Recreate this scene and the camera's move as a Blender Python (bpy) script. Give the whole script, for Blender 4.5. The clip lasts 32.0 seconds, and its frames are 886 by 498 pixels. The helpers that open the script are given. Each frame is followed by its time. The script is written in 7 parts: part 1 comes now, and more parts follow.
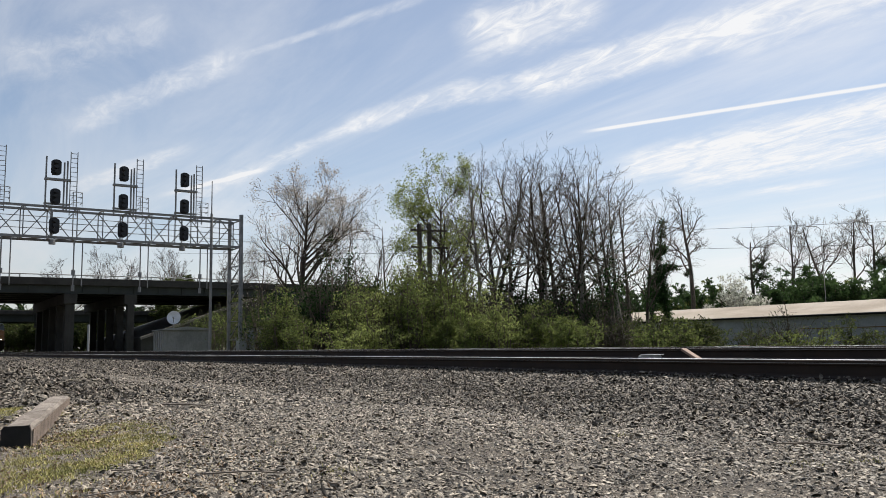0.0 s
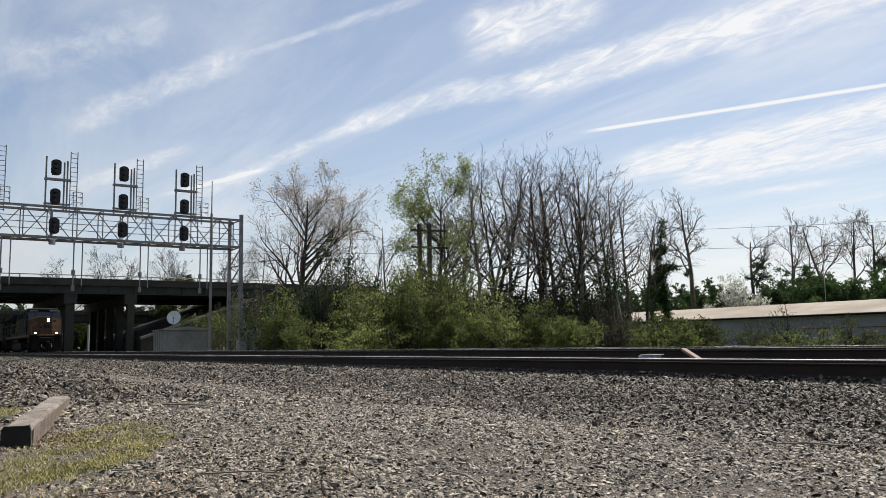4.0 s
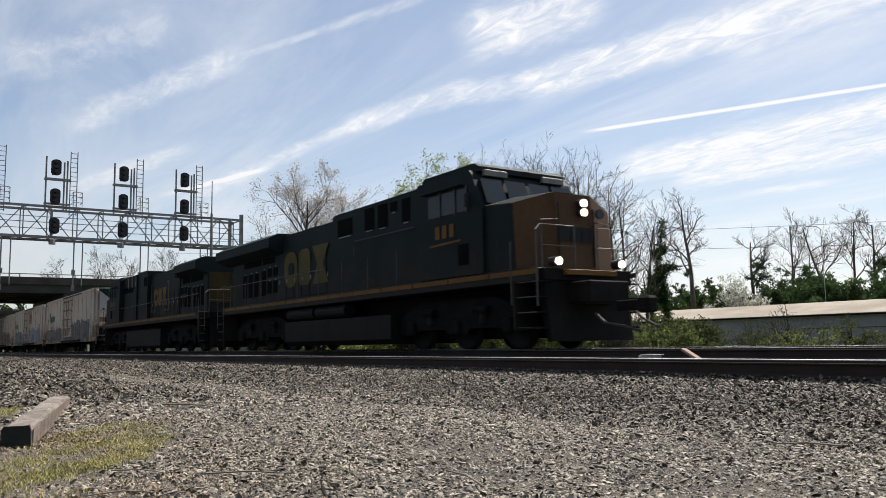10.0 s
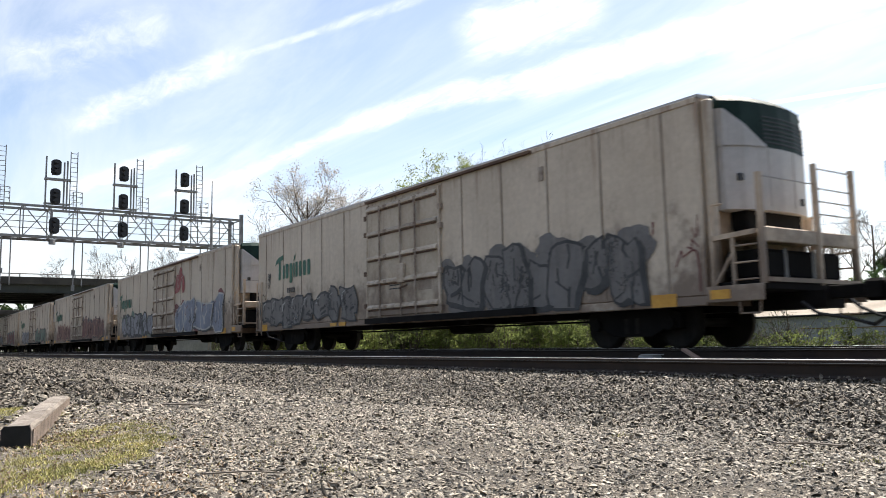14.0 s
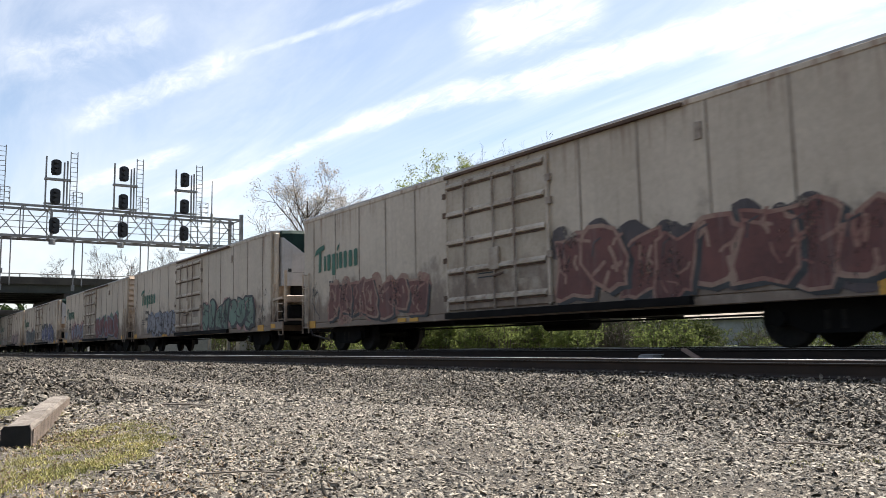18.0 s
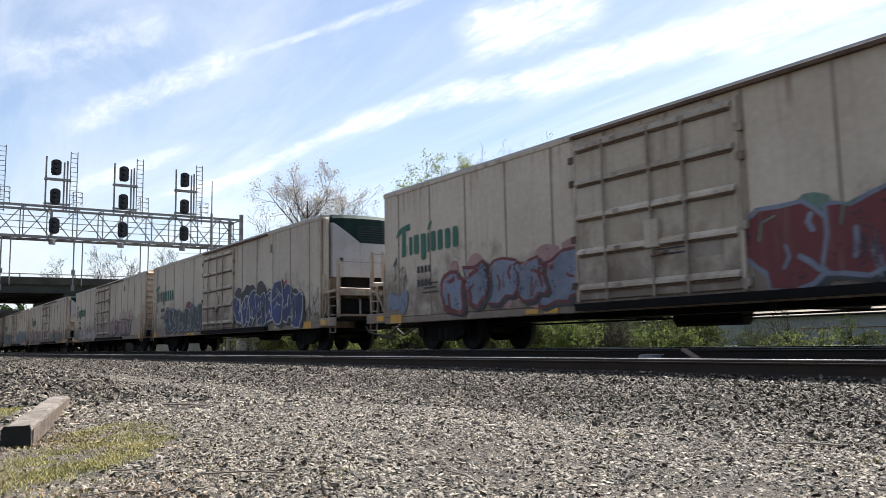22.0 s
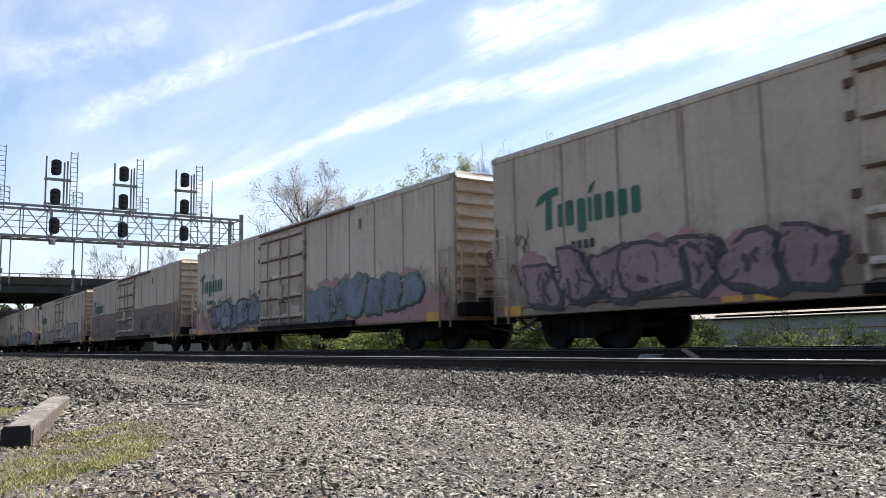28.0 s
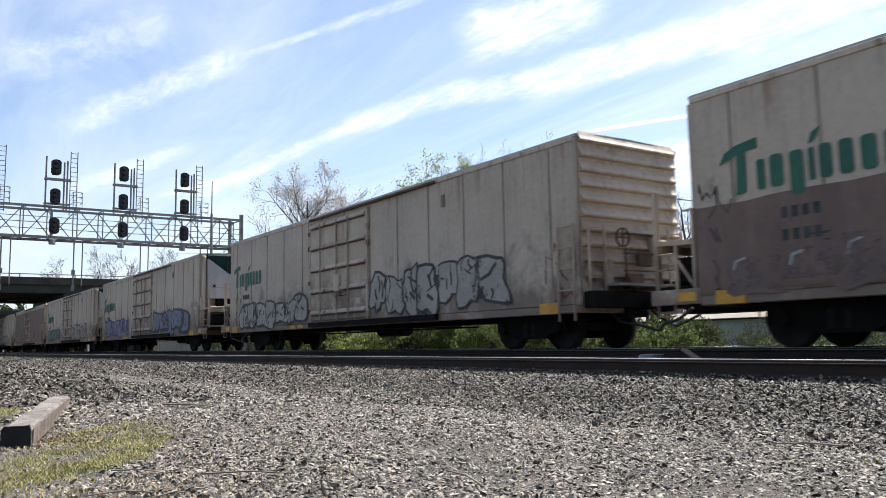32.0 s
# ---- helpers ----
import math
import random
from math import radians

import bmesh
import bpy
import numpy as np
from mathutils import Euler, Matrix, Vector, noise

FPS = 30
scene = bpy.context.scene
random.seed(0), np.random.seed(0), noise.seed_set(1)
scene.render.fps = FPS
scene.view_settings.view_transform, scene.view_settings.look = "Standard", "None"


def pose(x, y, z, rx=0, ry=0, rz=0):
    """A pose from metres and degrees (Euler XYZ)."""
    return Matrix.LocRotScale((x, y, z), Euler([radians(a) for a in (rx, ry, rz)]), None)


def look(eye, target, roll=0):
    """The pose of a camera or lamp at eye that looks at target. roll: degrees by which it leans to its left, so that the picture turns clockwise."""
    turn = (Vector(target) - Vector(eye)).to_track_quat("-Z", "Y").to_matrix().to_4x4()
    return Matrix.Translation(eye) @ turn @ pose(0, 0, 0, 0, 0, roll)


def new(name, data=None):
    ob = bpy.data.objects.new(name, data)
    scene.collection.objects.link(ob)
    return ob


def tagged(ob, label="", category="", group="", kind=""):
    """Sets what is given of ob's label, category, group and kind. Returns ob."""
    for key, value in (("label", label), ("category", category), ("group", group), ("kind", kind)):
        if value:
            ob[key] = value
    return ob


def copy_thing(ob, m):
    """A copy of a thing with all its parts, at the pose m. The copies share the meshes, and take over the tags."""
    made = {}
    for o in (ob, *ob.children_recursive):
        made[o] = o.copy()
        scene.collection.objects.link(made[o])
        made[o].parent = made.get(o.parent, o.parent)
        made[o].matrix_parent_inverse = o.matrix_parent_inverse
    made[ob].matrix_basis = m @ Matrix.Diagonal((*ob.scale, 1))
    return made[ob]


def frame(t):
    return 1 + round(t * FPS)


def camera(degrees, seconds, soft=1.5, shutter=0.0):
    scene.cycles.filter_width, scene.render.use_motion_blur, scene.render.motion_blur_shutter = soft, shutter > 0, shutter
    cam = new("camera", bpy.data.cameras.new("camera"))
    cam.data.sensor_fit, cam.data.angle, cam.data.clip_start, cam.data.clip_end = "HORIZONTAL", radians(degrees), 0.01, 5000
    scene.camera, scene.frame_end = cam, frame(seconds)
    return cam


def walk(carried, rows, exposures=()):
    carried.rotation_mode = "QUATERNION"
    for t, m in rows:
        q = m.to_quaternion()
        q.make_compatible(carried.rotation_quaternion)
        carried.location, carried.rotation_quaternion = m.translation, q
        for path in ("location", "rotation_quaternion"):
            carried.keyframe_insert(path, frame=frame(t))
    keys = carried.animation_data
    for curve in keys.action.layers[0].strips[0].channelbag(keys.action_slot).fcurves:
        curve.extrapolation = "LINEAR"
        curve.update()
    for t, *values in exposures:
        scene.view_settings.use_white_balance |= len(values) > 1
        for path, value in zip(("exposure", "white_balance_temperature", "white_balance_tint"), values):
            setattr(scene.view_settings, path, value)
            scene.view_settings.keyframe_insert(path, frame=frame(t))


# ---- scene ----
# A low tripod beside a double track. X runs along the track (the train travels +X), Y away from
# the tripod across the tracks, z = 0 is the top of the near rail.
EYE = (0.0, 0.0, 0.25)
cam = camera(58.2, 32.0, soft=0.85, shutter=0.18)
STILL = pose(*EYE, 96.68, 1.11, 55.49)
walk(cam, [(0.0, STILL), (32.0, STILL)],
     exposures=[(0.0, 0.43, 6550, 10), (9.0, 0.43, 6550, 10), (10.2, 0.6, 6600, 10), (11.0, 1.0, 6750, 10), (11.6, 1.2, 6800, 10), (13.0, 1.2, 6650, 10), (14.0, 1.12, 6600, 10), (17.0, 1.02, 6600, 10), (20.0, 0.98, 6450, 10), (23.0, 0.96, 6250, 10), (28.0, 0.95, 6050, 10), (32.0, 0.95, 6050, 10)])

TRAIN_Z = 0.06      # top of the rails under the train
NEAR_Y = 8.44       # centre line of the near track
FAR_Y = 12.42       # centre line of the train's track
GROUND = -0.43

# ---------------------------------------------------------------- light
SUN_EL, SUN_AZ = 57.0, 100.0   # azimuth: degrees from +X towards +Y
sun_dir = Vector((math.cos(radians(SUN_EL)) * math.cos(radians(SUN_AZ)),
                  math.cos(radians(SUN_EL)) * math.sin(radians(SUN_AZ)), math.sin(radians(SUN_EL))))


def node(nt, kind, **props):
    n = nt.nodes.new(kind)
    for k, v in props.items():
        if k in n.inputs:
            n.inputs[k].default_value = v
    return n


def math_node(nt, op, a, b=None, clamp=False):
    n = nt.nodes.new("ShaderNodeMath")
    n.operation, n.use_clamp = op, clamp
    for i, v in enumerate((a, b)):
        if v is None:
            continue
        if isinstance(v, (int, float)):
            n.inputs[i].default_value = v
        else:
            nt.links.new(v, n.inputs[i])
    return n.outputs[0]


def smooth(nt, v, lo, hi):
    n = nt.nodes.new("ShaderNodeMapRange")
    n.interpolation_type = "SMOOTHSTEP"
    n.inputs[1].default_value, n.inputs[2].default_value = lo, hi
    nt.links.new(v, n.inputs[0])
    return n.outputs[0]


def sky_way(az, el):
    """A direction of the sky: degrees from +X towards +Y, and degrees up."""
    return Vector((math.cos(radians(el)) * math.cos(radians(az)), math.cos(radians(el)) * math.sin(radians(az)), math.sin(radians(el))))


def make_world():
    w = bpy.data.worlds.new("sky")
    scene.world = w
    w.use_nodes = True
    nt = w.node_tree
    nt.nodes.clear()
    sky = nt.nodes.new("ShaderNodeTexSky")
    sky.sky_type, sky.sun_disc = "NISHITA", False
    sky.sun_elevation, sky.sun_rotation = radians(SUN_EL), radians(90 - SUN_AZ)
    sky.air_density, sky.dust_density, sky.ozone_density = 1.0, 0.6, 1.5
    co = nt.nodes.new("ShaderNodeTexCoord")
    norm = nt.nodes.new("ShaderNodeVectorMath")
    norm.operation = "NORMALIZE"
    nt.links.new(co.outputs["Generated"], norm.inputs[0])
    sep = nt.nodes.new("ShaderNodeSeparateXYZ")
    nt.links.new(norm.outputs[0], sep.inputs[0])
    # thin cirrus: noise on the plane of the cloud layer, drawn out along the wind
    up = math_node(nt, "MAXIMUM", sep.outputs[2], 0.04)
    up = math_node(nt, "ADD", up, 0.06)
    px, py = math_node(nt, "DIVIDE", sep.outputs[0], up), math_node(nt, "DIVIDE", sep.outputs[1], up)
    comb = nt.nodes.new("ShaderNodeCombineXYZ")
    nt.links.new(px, comb.inputs[0]), nt.links.new(py, comb.inputs[1])
    def cloud(turn, sx, sy, scale, detail, rough, warp):
        m = nt.nodes.new("ShaderNodeMapping")
        m.inputs["Rotation"].default_value = (0, 0, radians(turn))
        m.inputs["Scale"].default_value = (sx, sy, 1)
        nt.links.new(comb.outputs[0], m.inputs[0])
        n = node(nt, "ShaderNodeTexNoise", Scale=scale, Detail=detail, Roughness=rough, Distortion=warp)
        nt.links.new(m.outputs[0], n.inputs["Vector"])
        return n.outputs[0]
    wisps = smooth(nt, cloud(CLOUD_TURN, 0.35, 1.5, 1.1, 9, 0.62, 0.5), 0.36, 0.86)
    veil = smooth(nt, cloud(CLOUD_TURN + 12, 0.6, 1.0, 0.5, 4, 0.5, 0.2), 0.25, 0.8)
    ripple = smooth(nt, cloud(CLOUD_TURN + 50, 0.8, 2.2, 7.0, 5, 0.65, 0.8), 0.3, 0.8)
    total = math_node(nt, "ADD", math_node(nt, "MULTIPLY", wisps, 0.5), math_node(nt, "MULTIPLY", veil, 0.22))
    # contrails: bands along great circles, from one heading of the sky to another
    fray = cloud(0, 1, 1, 6.0, 6, 0.7, 0.6)
    for a, b, width, strength, ragged in CONTRAILS + CIRRUS:
        a, b = sky_way(*a), sky_way(*b)
        n = a.cross(b).normalized()
        along = (b - a).normalized()
        def dot(v):
            d = nt.nodes.new("ShaderNodeVectorMath")
            d.operation = "DOT_PRODUCT"
            nt.links.new(norm.outputs[0], d.inputs[0])
            d.inputs[1].default_value = v
            return d.outputs["Value"]
        off = math_node(nt, "ADD", dot(n), math_node(nt, "MULTIPLY", math_node(nt, "SUBTRACT", fray, 0.5), ragged))
        off = math_node(nt, "ABSOLUTE", off)
        band = smooth(nt, off, width, width * 0.15)
        pos = dot(along)
        la, lb = a.dot(along), b.dot(along)
        band = math_node(nt, "MULTIPLY", band, smooth(nt, pos, la - 0.02, la + 0.03))
        band = math_node(nt, "MULTIPLY", band, smooth(nt, pos, lb + 0.02, lb - 0.03))
        band = math_node(nt, "MULTIPLY", band, strength)
        if ragged > 0.004:
            band = math_node(nt, "MULTIPLY", band, math_node(nt, "ADD", math_node(nt, "MULTIPLY", ripple, 0.9), 0.3))
        total = math_node(nt, "ADD", total, band)
    haze = smooth(nt, sep.outputs[2], 0.30, 0.0)
    total = math_node(nt, "ADD", total, math_node(nt, "MULTIPLY", haze, 0.5), clamp=True)
    mix = nt.nodes.new("ShaderNodeMix")
    mix.data_type = "RGBA"
    nt.links.new(total, mix.inputs[0])
    nt.links.new(sky.outputs[0], mix.inputs[6])
    # ice cloud scatters forward: bright towards the sun, dull away from it
    d = nt.nodes.new("ShaderNodeVectorMath")
    d.operation = "DOT_PRODUCT"
    nt.links.new(norm.outputs[0], d.inputs[0])
    d.inputs[1].default_value = sun_dir
    lit = math_node(nt, "ADD", math_node(nt, "MULTIPLY", smooth(nt, d.outputs["Value"], -0.35, 0.55), 0.78), 0.22)
    tint = nt.nodes.new("ShaderNodeMix")
    tint.data_type = "RGBA"
    nt.links.new(lit, tint.inputs[0])
    tint.inputs[6].default_value, tint.inputs[7].default_value = (0, 0, 0, 1), CLOUD_COLOUR
    nt.links.new(tint.outputs[2], mix.inputs[7])
    bg = nt.nodes.new("ShaderNodeBackground")
    bg.inputs[1].default_value = SKY_STRENGTH
    nt.links.new(mix.outputs[2], bg.inputs[0])
    out = nt.nodes.new("ShaderNodeOutputWorld")
    nt.links.new(bg.outputs[0], out.inputs[0])


CLOUD_TURN = 20
CLOUD_COLOUR = (8.1, 8.22, 8.45, 1)
SKY_STRENGTH = 0.083
CONTRAILS = [  # from (azimuth, elevation), to, half width, strength, raggedness
    ((160.3, 19.78), (152.79, 22.39), 0.006, 0.3, 0.005),
    ((153.21, 22.23), (145.58, 24.52), 0.009, 0.33, 0.006),
    ((171.05, 14.52), (159.71, 20.04), 0.02, 0.42, 0.02),
    ((163.42, 10.14), (150.34, 16.12), 0.011, 0.42, 0.012),
    ((152.0, 15.55), (143.2, 18.0), 0.019, 0.55, 0.018),
    ((144.47, 17.56), (137.77, 18.38), 0.02, 0.5, 0.022),
    ((139.02, 18.07), (123.47, 20.72), 0.03, 0.85, 0.024),
    ((124.97, 20.4), (112.58, 21.51), 0.045, 0.62, 0.03),
]
CIRRUS = [  # streaks of cirrus, in the same terms
    ((134.45, 14.66), (114.33, 15.47), 0.0032, 0.85, 0.0012),
    ((132.38, 11.85), (113.21, 14.17), 0.026, 0.9, 0.02),
    ((128.56, 10.87), (113.38, 12.13), 0.022, 0.8, 0.02),
    ((143.53, 21.41), (133.44, 23.41), 0.045, 0.75, 0.04),
    ((170.91, 10.41), (163.48, 13.48), 0.012, 0.4, 0.014),
    ((164.54, 10.45), (158.06, 12.35), 0.004, 0.5, 0.004),
    ((175.13, 17.63), (164.78, 21.75), 0.03, 0.3, 0.04),
    ((124.18, 9.6), (118.96, 9.85), 0.006, 0.5, 0.008),
]
make_world()
sun = new("sun", bpy.data.lights.new("sun", "SUN"))
sun.data.energy, sun.data.angle, sun.data.color = 5.0, radians(0.53), (1.0, 0.95, 0.87)
sun.matrix_world = look(sun_dir * 200, (0, 0, 0))


# ---------------------------------------------------------------- materials
def material(name, dark, light, rough=0.8, metal=0.0, scale=3.0, fine=40.0, bump=0.15, depth=0.01,
             stretch=(1, 1, 1), piece=0.0, island=0.0, spec=0.5, streak=0.0, streak_colour=(0.1, 0.07, 0.05)):
    """A surface in two shades mixed by noise at two scales, with fine relief; streak: rain and rust streaks down it."""
    m = bpy.data.materials.new(name)
    m.use_nodes = True
    nt = m.node_tree
    bsdf = nt.nodes["Principled BSDF"]
    co = nt.nodes.new("ShaderNodeTexCoord")
    mp = nt.nodes.new("ShaderNodeMapping")
    mp.inputs["Scale"].default_value = stretch
    nt.links.new(co.outputs["Object"], mp.inputs[0])
    big = node(nt, "ShaderNodeTexNoise", Scale=scale, Detail=5.0, Roughness=0.6)
    small = node(nt, "ShaderNodeTexNoise", Scale=fine, Detail=4.0, Roughness=0.65)
    for n in (big, small):
        nt.links.new(mp.outputs[0], n.inputs["Vector"])
    v = math_node(nt, "ADD", math_node(nt, "MULTIPLY", big.outputs[0], 0.65), math_node(nt, "MULTIPLY", small.outputs[0], 0.35))
    v = smooth(nt, v, 0.32, 0.68)
    mix = nt.nodes.new("ShaderNodeMix")
    mix.data_type = "RGBA"
    nt.links.new(v, mix.inputs[0])
    mix.inputs[6].default_value, mix.inputs[7].default_value = (*dark, 1), (*light, 1)
    col = mix.outputs[2]
    if streak:
        sm = nt.nodes.new("ShaderNodeMapping")
        sm.inputs["Scale"].default_value = (3.0, 3.0, 0.22)
        nt.links.new(co.outputs["Object"], sm.inputs[0])
        sn = node(nt, "ShaderNodeTexNoise", Scale=1.6, Detail=7.0, Roughness=0.7)
        nt.links.new(sm.outputs[0], sn.inputs["Vector"])
        sv = math_node(nt, "MULTIPLY", smooth(nt, sn.outputs[0], 0.50, 0.78), streak)
        m2 = nt.nodes.new("ShaderNodeMix")
        m2.data_type = "RGBA"
        nt.links.new(sv, m2.inputs[0])
        nt.links.new(col, m2.inputs[6])
        m2.inputs[7].default_value = (*streak_colour, 1)
        col = m2.outputs[2]
    if piece or island:
        hsv = nt.nodes.new("ShaderNodeHueSaturation")
        src = nt.nodes.new("ShaderNodeObjectInfo").outputs["Random"] if piece else nt.nodes.new("ShaderNodeNewGeometry").outputs["Random Per Island"]
        k = piece or island
        nt.links.new(math_node(nt, "ADD", math_node(nt, "MULTIPLY", src, 2 * k), 1 - k), hsv.inputs["Value"])
        nt.links.new(col, hsv.inputs["Color"])
        col = hsv.outputs[0]
    nt.links.new(col, bsdf.inputs["Base Color"])
    r = math_node(nt, "ADD", math_node(nt, "MULTIPLY", small.outputs[0], 0.25), rough - 0.12, clamp=True)
    nt.links.new(r, bsdf.inputs["Roughness"])
    bsdf.inputs["Metallic"].default_value = metal
    bsdf.inputs["Specular IOR Level"].default_value = spec
    if bump:
        b = node(nt, "ShaderNodeBump", Strength=bump, Distance=depth)
        nt.links.new(small.outputs[0], b.inputs["Height"])
        nt.links.new(b.outputs[0], bsdf.inputs["Normal"])
    return m


def glow(name, colour, strength):
    m = material(name, colour, colour, 0.3, bump=0)
    b = m.node_tree.nodes["Principled BSDF"]
    b.inputs["Emission Color"].default_value, b.inputs["Emission Strength"].default_value = (*colour, 1), strength
    return m


def glass(name, tint):
    m = material(name, tint, tint, 0.16, bump=0, spec=0.25)
    return m


def ground_material():
    """Gravel dirt by the tracks in patches, leaf litter and thin grass beyond the ballast."""
    m = material("gravel_dirt", (0.038, 0.031, 0.024), (0.125, 0.102, 0.078), 0.95, scale=1.1, fine=55, bump=0.8, depth=0.02)
    nt = m.node_tree
    b = nt.nodes["Principled BSDF"]
    col = b.inputs["Base Color"].links[0].from_socket
    co = nt.nodes.new("ShaderNodeTexCoord")
    # fine chippings: every cell of a voronoi is a small stone of its own shade
    warp = node(nt, "ShaderNodeTexNoise", Scale=40.0, Detail=2.0)
    nt.links.new(co.outputs["Object"], warp.inputs["Vector"])
    add = nt.nodes.new("ShaderNodeVectorMath")
    add.operation = "MULTIPLY_ADD"
    nt.links.new(warp.outputs["Color"], add.inputs[0])
    add.inputs[1].default_value = (0.02, 0.02, 0.02)
    nt.links.new(co.outputs["Object"], add.inputs[2])
    chips = node(nt, "ShaderNodeTexVoronoi", Scale=62.0)
    nt.links.new(add.outputs[0], chips.inputs["Vector"])
    shade = nt.nodes.new("ShaderNodeSeparateColor")
    nt.links.new(chips.outputs["Color"], shade.inputs[0])
    hsv = nt.nodes.new("ShaderNodeHueSaturation")
    nt.links.new(math_node(nt, "ADD", math_node(nt, "MULTIPLY", shade.outputs[0], 1.1), 0.45), hsv.inputs["Value"])
    nt.links.new(col, hsv.inputs["Color"])
    col = hsv.outputs[0]
    relief = node(nt, "ShaderNodeBump", Strength=1.0, Distance=0.012)
    nt.links.new(math_node(nt, "SUBTRACT", 1.0, chips.outputs["Distance"]), relief.inputs["Height"])
    nt.links.new(relief.outputs[0], b.inputs["Normal"])
    sep = nt.nodes.new("ShaderNodeSeparateXYZ")
    nt.links.new(co.outputs["Object"], sep.inputs[0])
    n = node(nt, "ShaderNodeTexNoise", Scale=0.35, Detail=6.0)
    nt.links.new(co.outputs["Object"], n.inputs["Vector"])
    edge = math_node(nt, "ADD", sep.outputs[1], math_node(nt, "MULTIPLY", n.outputs[0], 3.0))
    far = smooth(nt, edge, 17.0, 19.0)
    n2 = node(nt, "ShaderNodeTexNoise", Scale=0.8, Detail=8.0)
    nt.links.new(co.outputs["Object"], n2.inputs["Vector"])
    earth = nt.nodes.new("ShaderNodeMix")
    earth.data_type = "RGBA"
    nt.links.new(smooth(nt, n2.outputs[0], 0.35, 0.65), earth.inputs[0])
    earth.inputs[6].default_value, earth.inputs[7].default_value = (0.06, 0.052, 0.035, 1), (0.055, 0.085, 0.025, 1)
    mix = nt.nodes.new("ShaderNodeMix")
    mix.data_type = "RGBA"
    nt.links.new(far, mix.inputs[0])
    nt.links.new(col, mix.inputs[6]), nt.links.new(earth.outputs[2], mix.inputs[7])
    nt.links.new(mix.outputs[2], b.inputs["Base Color"])
    return m


GRIT = ground_material()
STONE = material("crushed_stone", (0.042, 0.036, 0.028), (0.212, 0.183, 0.145), 0.62, spec=0.25, scale=14, fine=120, bump=0.3, island=0.85)
CHIP = material("gravel_chip", (0.062, 0.052, 0.039), (0.295, 0.253, 0.195), 0.54, spec=0.35, scale=14, fine=120, bump=0.3, island=0.88)
RUSTY_RAIL = material("rusty_rail", (0.011, 0.007, 0.005), (0.034, 0.02, 0.013), 0.85, scale=2, fine=60)
RAIL_TOP = material("rail_top", (0.72, 0.72, 0.73), (0.88, 0.88, 0.89), 0.42, 1.0, scale=2, fine=30, bump=0.05, stretch=(0.05, 1, 1))
HEAD_GLINT = material("rail_glint", (0.16, 0.15, 0.14), (0.3, 0.29, 0.28), 0.5, 0.6, scale=2, fine=30, bump=0.05, stretch=(0.05, 1, 1))
TIE = material("tie_wood", (0.055, 0.043, 0.034), (0.16, 0.125, 0.095), 0.9, scale=3, fine=25, piece=0.25, stretch=(3, 0.4, 3), bump=0.5)
# streaked concrete, its base colour darkened to carry the shade under the bridges
CONCRETE_SHADED = material("concrete_shaded", (0.022, 0.019, 0.0155), (0.054, 0.048, 0.04), 0.9, scale=0.5, fine=12, bump=0.3, streak=0.6, streak_colour=(0.06, 0.055, 0.05))
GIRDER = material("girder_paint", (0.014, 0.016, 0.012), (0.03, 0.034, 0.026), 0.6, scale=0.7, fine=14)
GALV = material("galvanised", (0.17, 0.164, 0.156), (0.31, 0.30, 0.287), 0.6, 0.2, scale=2, fine=30, bump=0.05)
BLACK = material("black_paint", (0.012, 0.012, 0.013), (0.028, 0.028, 0.03), 0.6, scale=3, fine=30)
WHITE_BODY = material("white_panel", (0.415, 0.345, 0.26), (0.585, 0.497, 0.388), 0.5, scale=0.35, fine=8, bump=0.05, piece=0.08, streak=0.45, streak_colour=(0.24, 0.17, 0.12))
WHITE_END = material("white_end", (0.42, 0.315, 0.215), (0.60, 0.49, 0.37), 0.55, scale=0.7, fine=9, bump=0.06, piece=0.08, streak=0.7, streak_colour=(0.20, 0.105, 0.06))


def grime(m, amount):
    """Brown road dirt thrown up in ragged patches over the lower panels, and rust runs below the eaves."""
    nt = m.node_tree
    b = nt.nodes["Principled BSDF"]
    col = b.inputs["Base Color"].links[0].from_socket
    co = nt.nodes.new("ShaderNodeTexCoord")
    sep = nt.nodes.new("ShaderNodeSeparateXYZ")
    nt.links.new(co.outputs["Object"], sep.inputs[0])
    rnd = nt.nodes.new("ShaderNodeObjectInfo").outputs["Random"]
    for scale, flat, lo, hi, z, slope, colour in ((1.3, (1, 1, 0.8), 0.46, 0.72, 2.1, -0.17, (0.18, 0.13, 0.095)), (2.2, (2.2, 2.2, 0.12), 0.56, 0.78, 3.2, 0.09, (0.24, 0.14, 0.085))):
        mp = nt.nodes.new("ShaderNodeMapping")
        mp.inputs["Scale"].default_value = flat
        nt.links.new(co.outputs["Object"], mp.inputs[0])
        n = node(nt, "ShaderNodeTexNoise", Scale=scale, Detail=8.0, Roughness=0.7)
        n.noise_dimensions = "4D"
        nt.links.new(mp.outputs[0], n.inputs["Vector"])
        nt.links.new(math_node(nt, "MULTIPLY", rnd, 40.0), n.inputs["W"])
        lift = math_node(nt, "MULTIPLY", math_node(nt, "SUBTRACT", sep.outputs[2], z), slope)
        f = math_node(nt, "MULTIPLY", smooth(nt, math_node(nt, "ADD", n.outputs[0], lift), lo, hi), amount)
        mx = nt.nodes.new("ShaderNodeMix")
        mx.data_type = "RGBA"
        nt.links.new(f, mx.inputs[0]), nt.links.new(col, mx.inputs[6])
        mx.inputs[7].default_value = (*colour, 1)
        col = mx.outputs[2]
    nt.links.new(col, b.inputs["Base Color"])


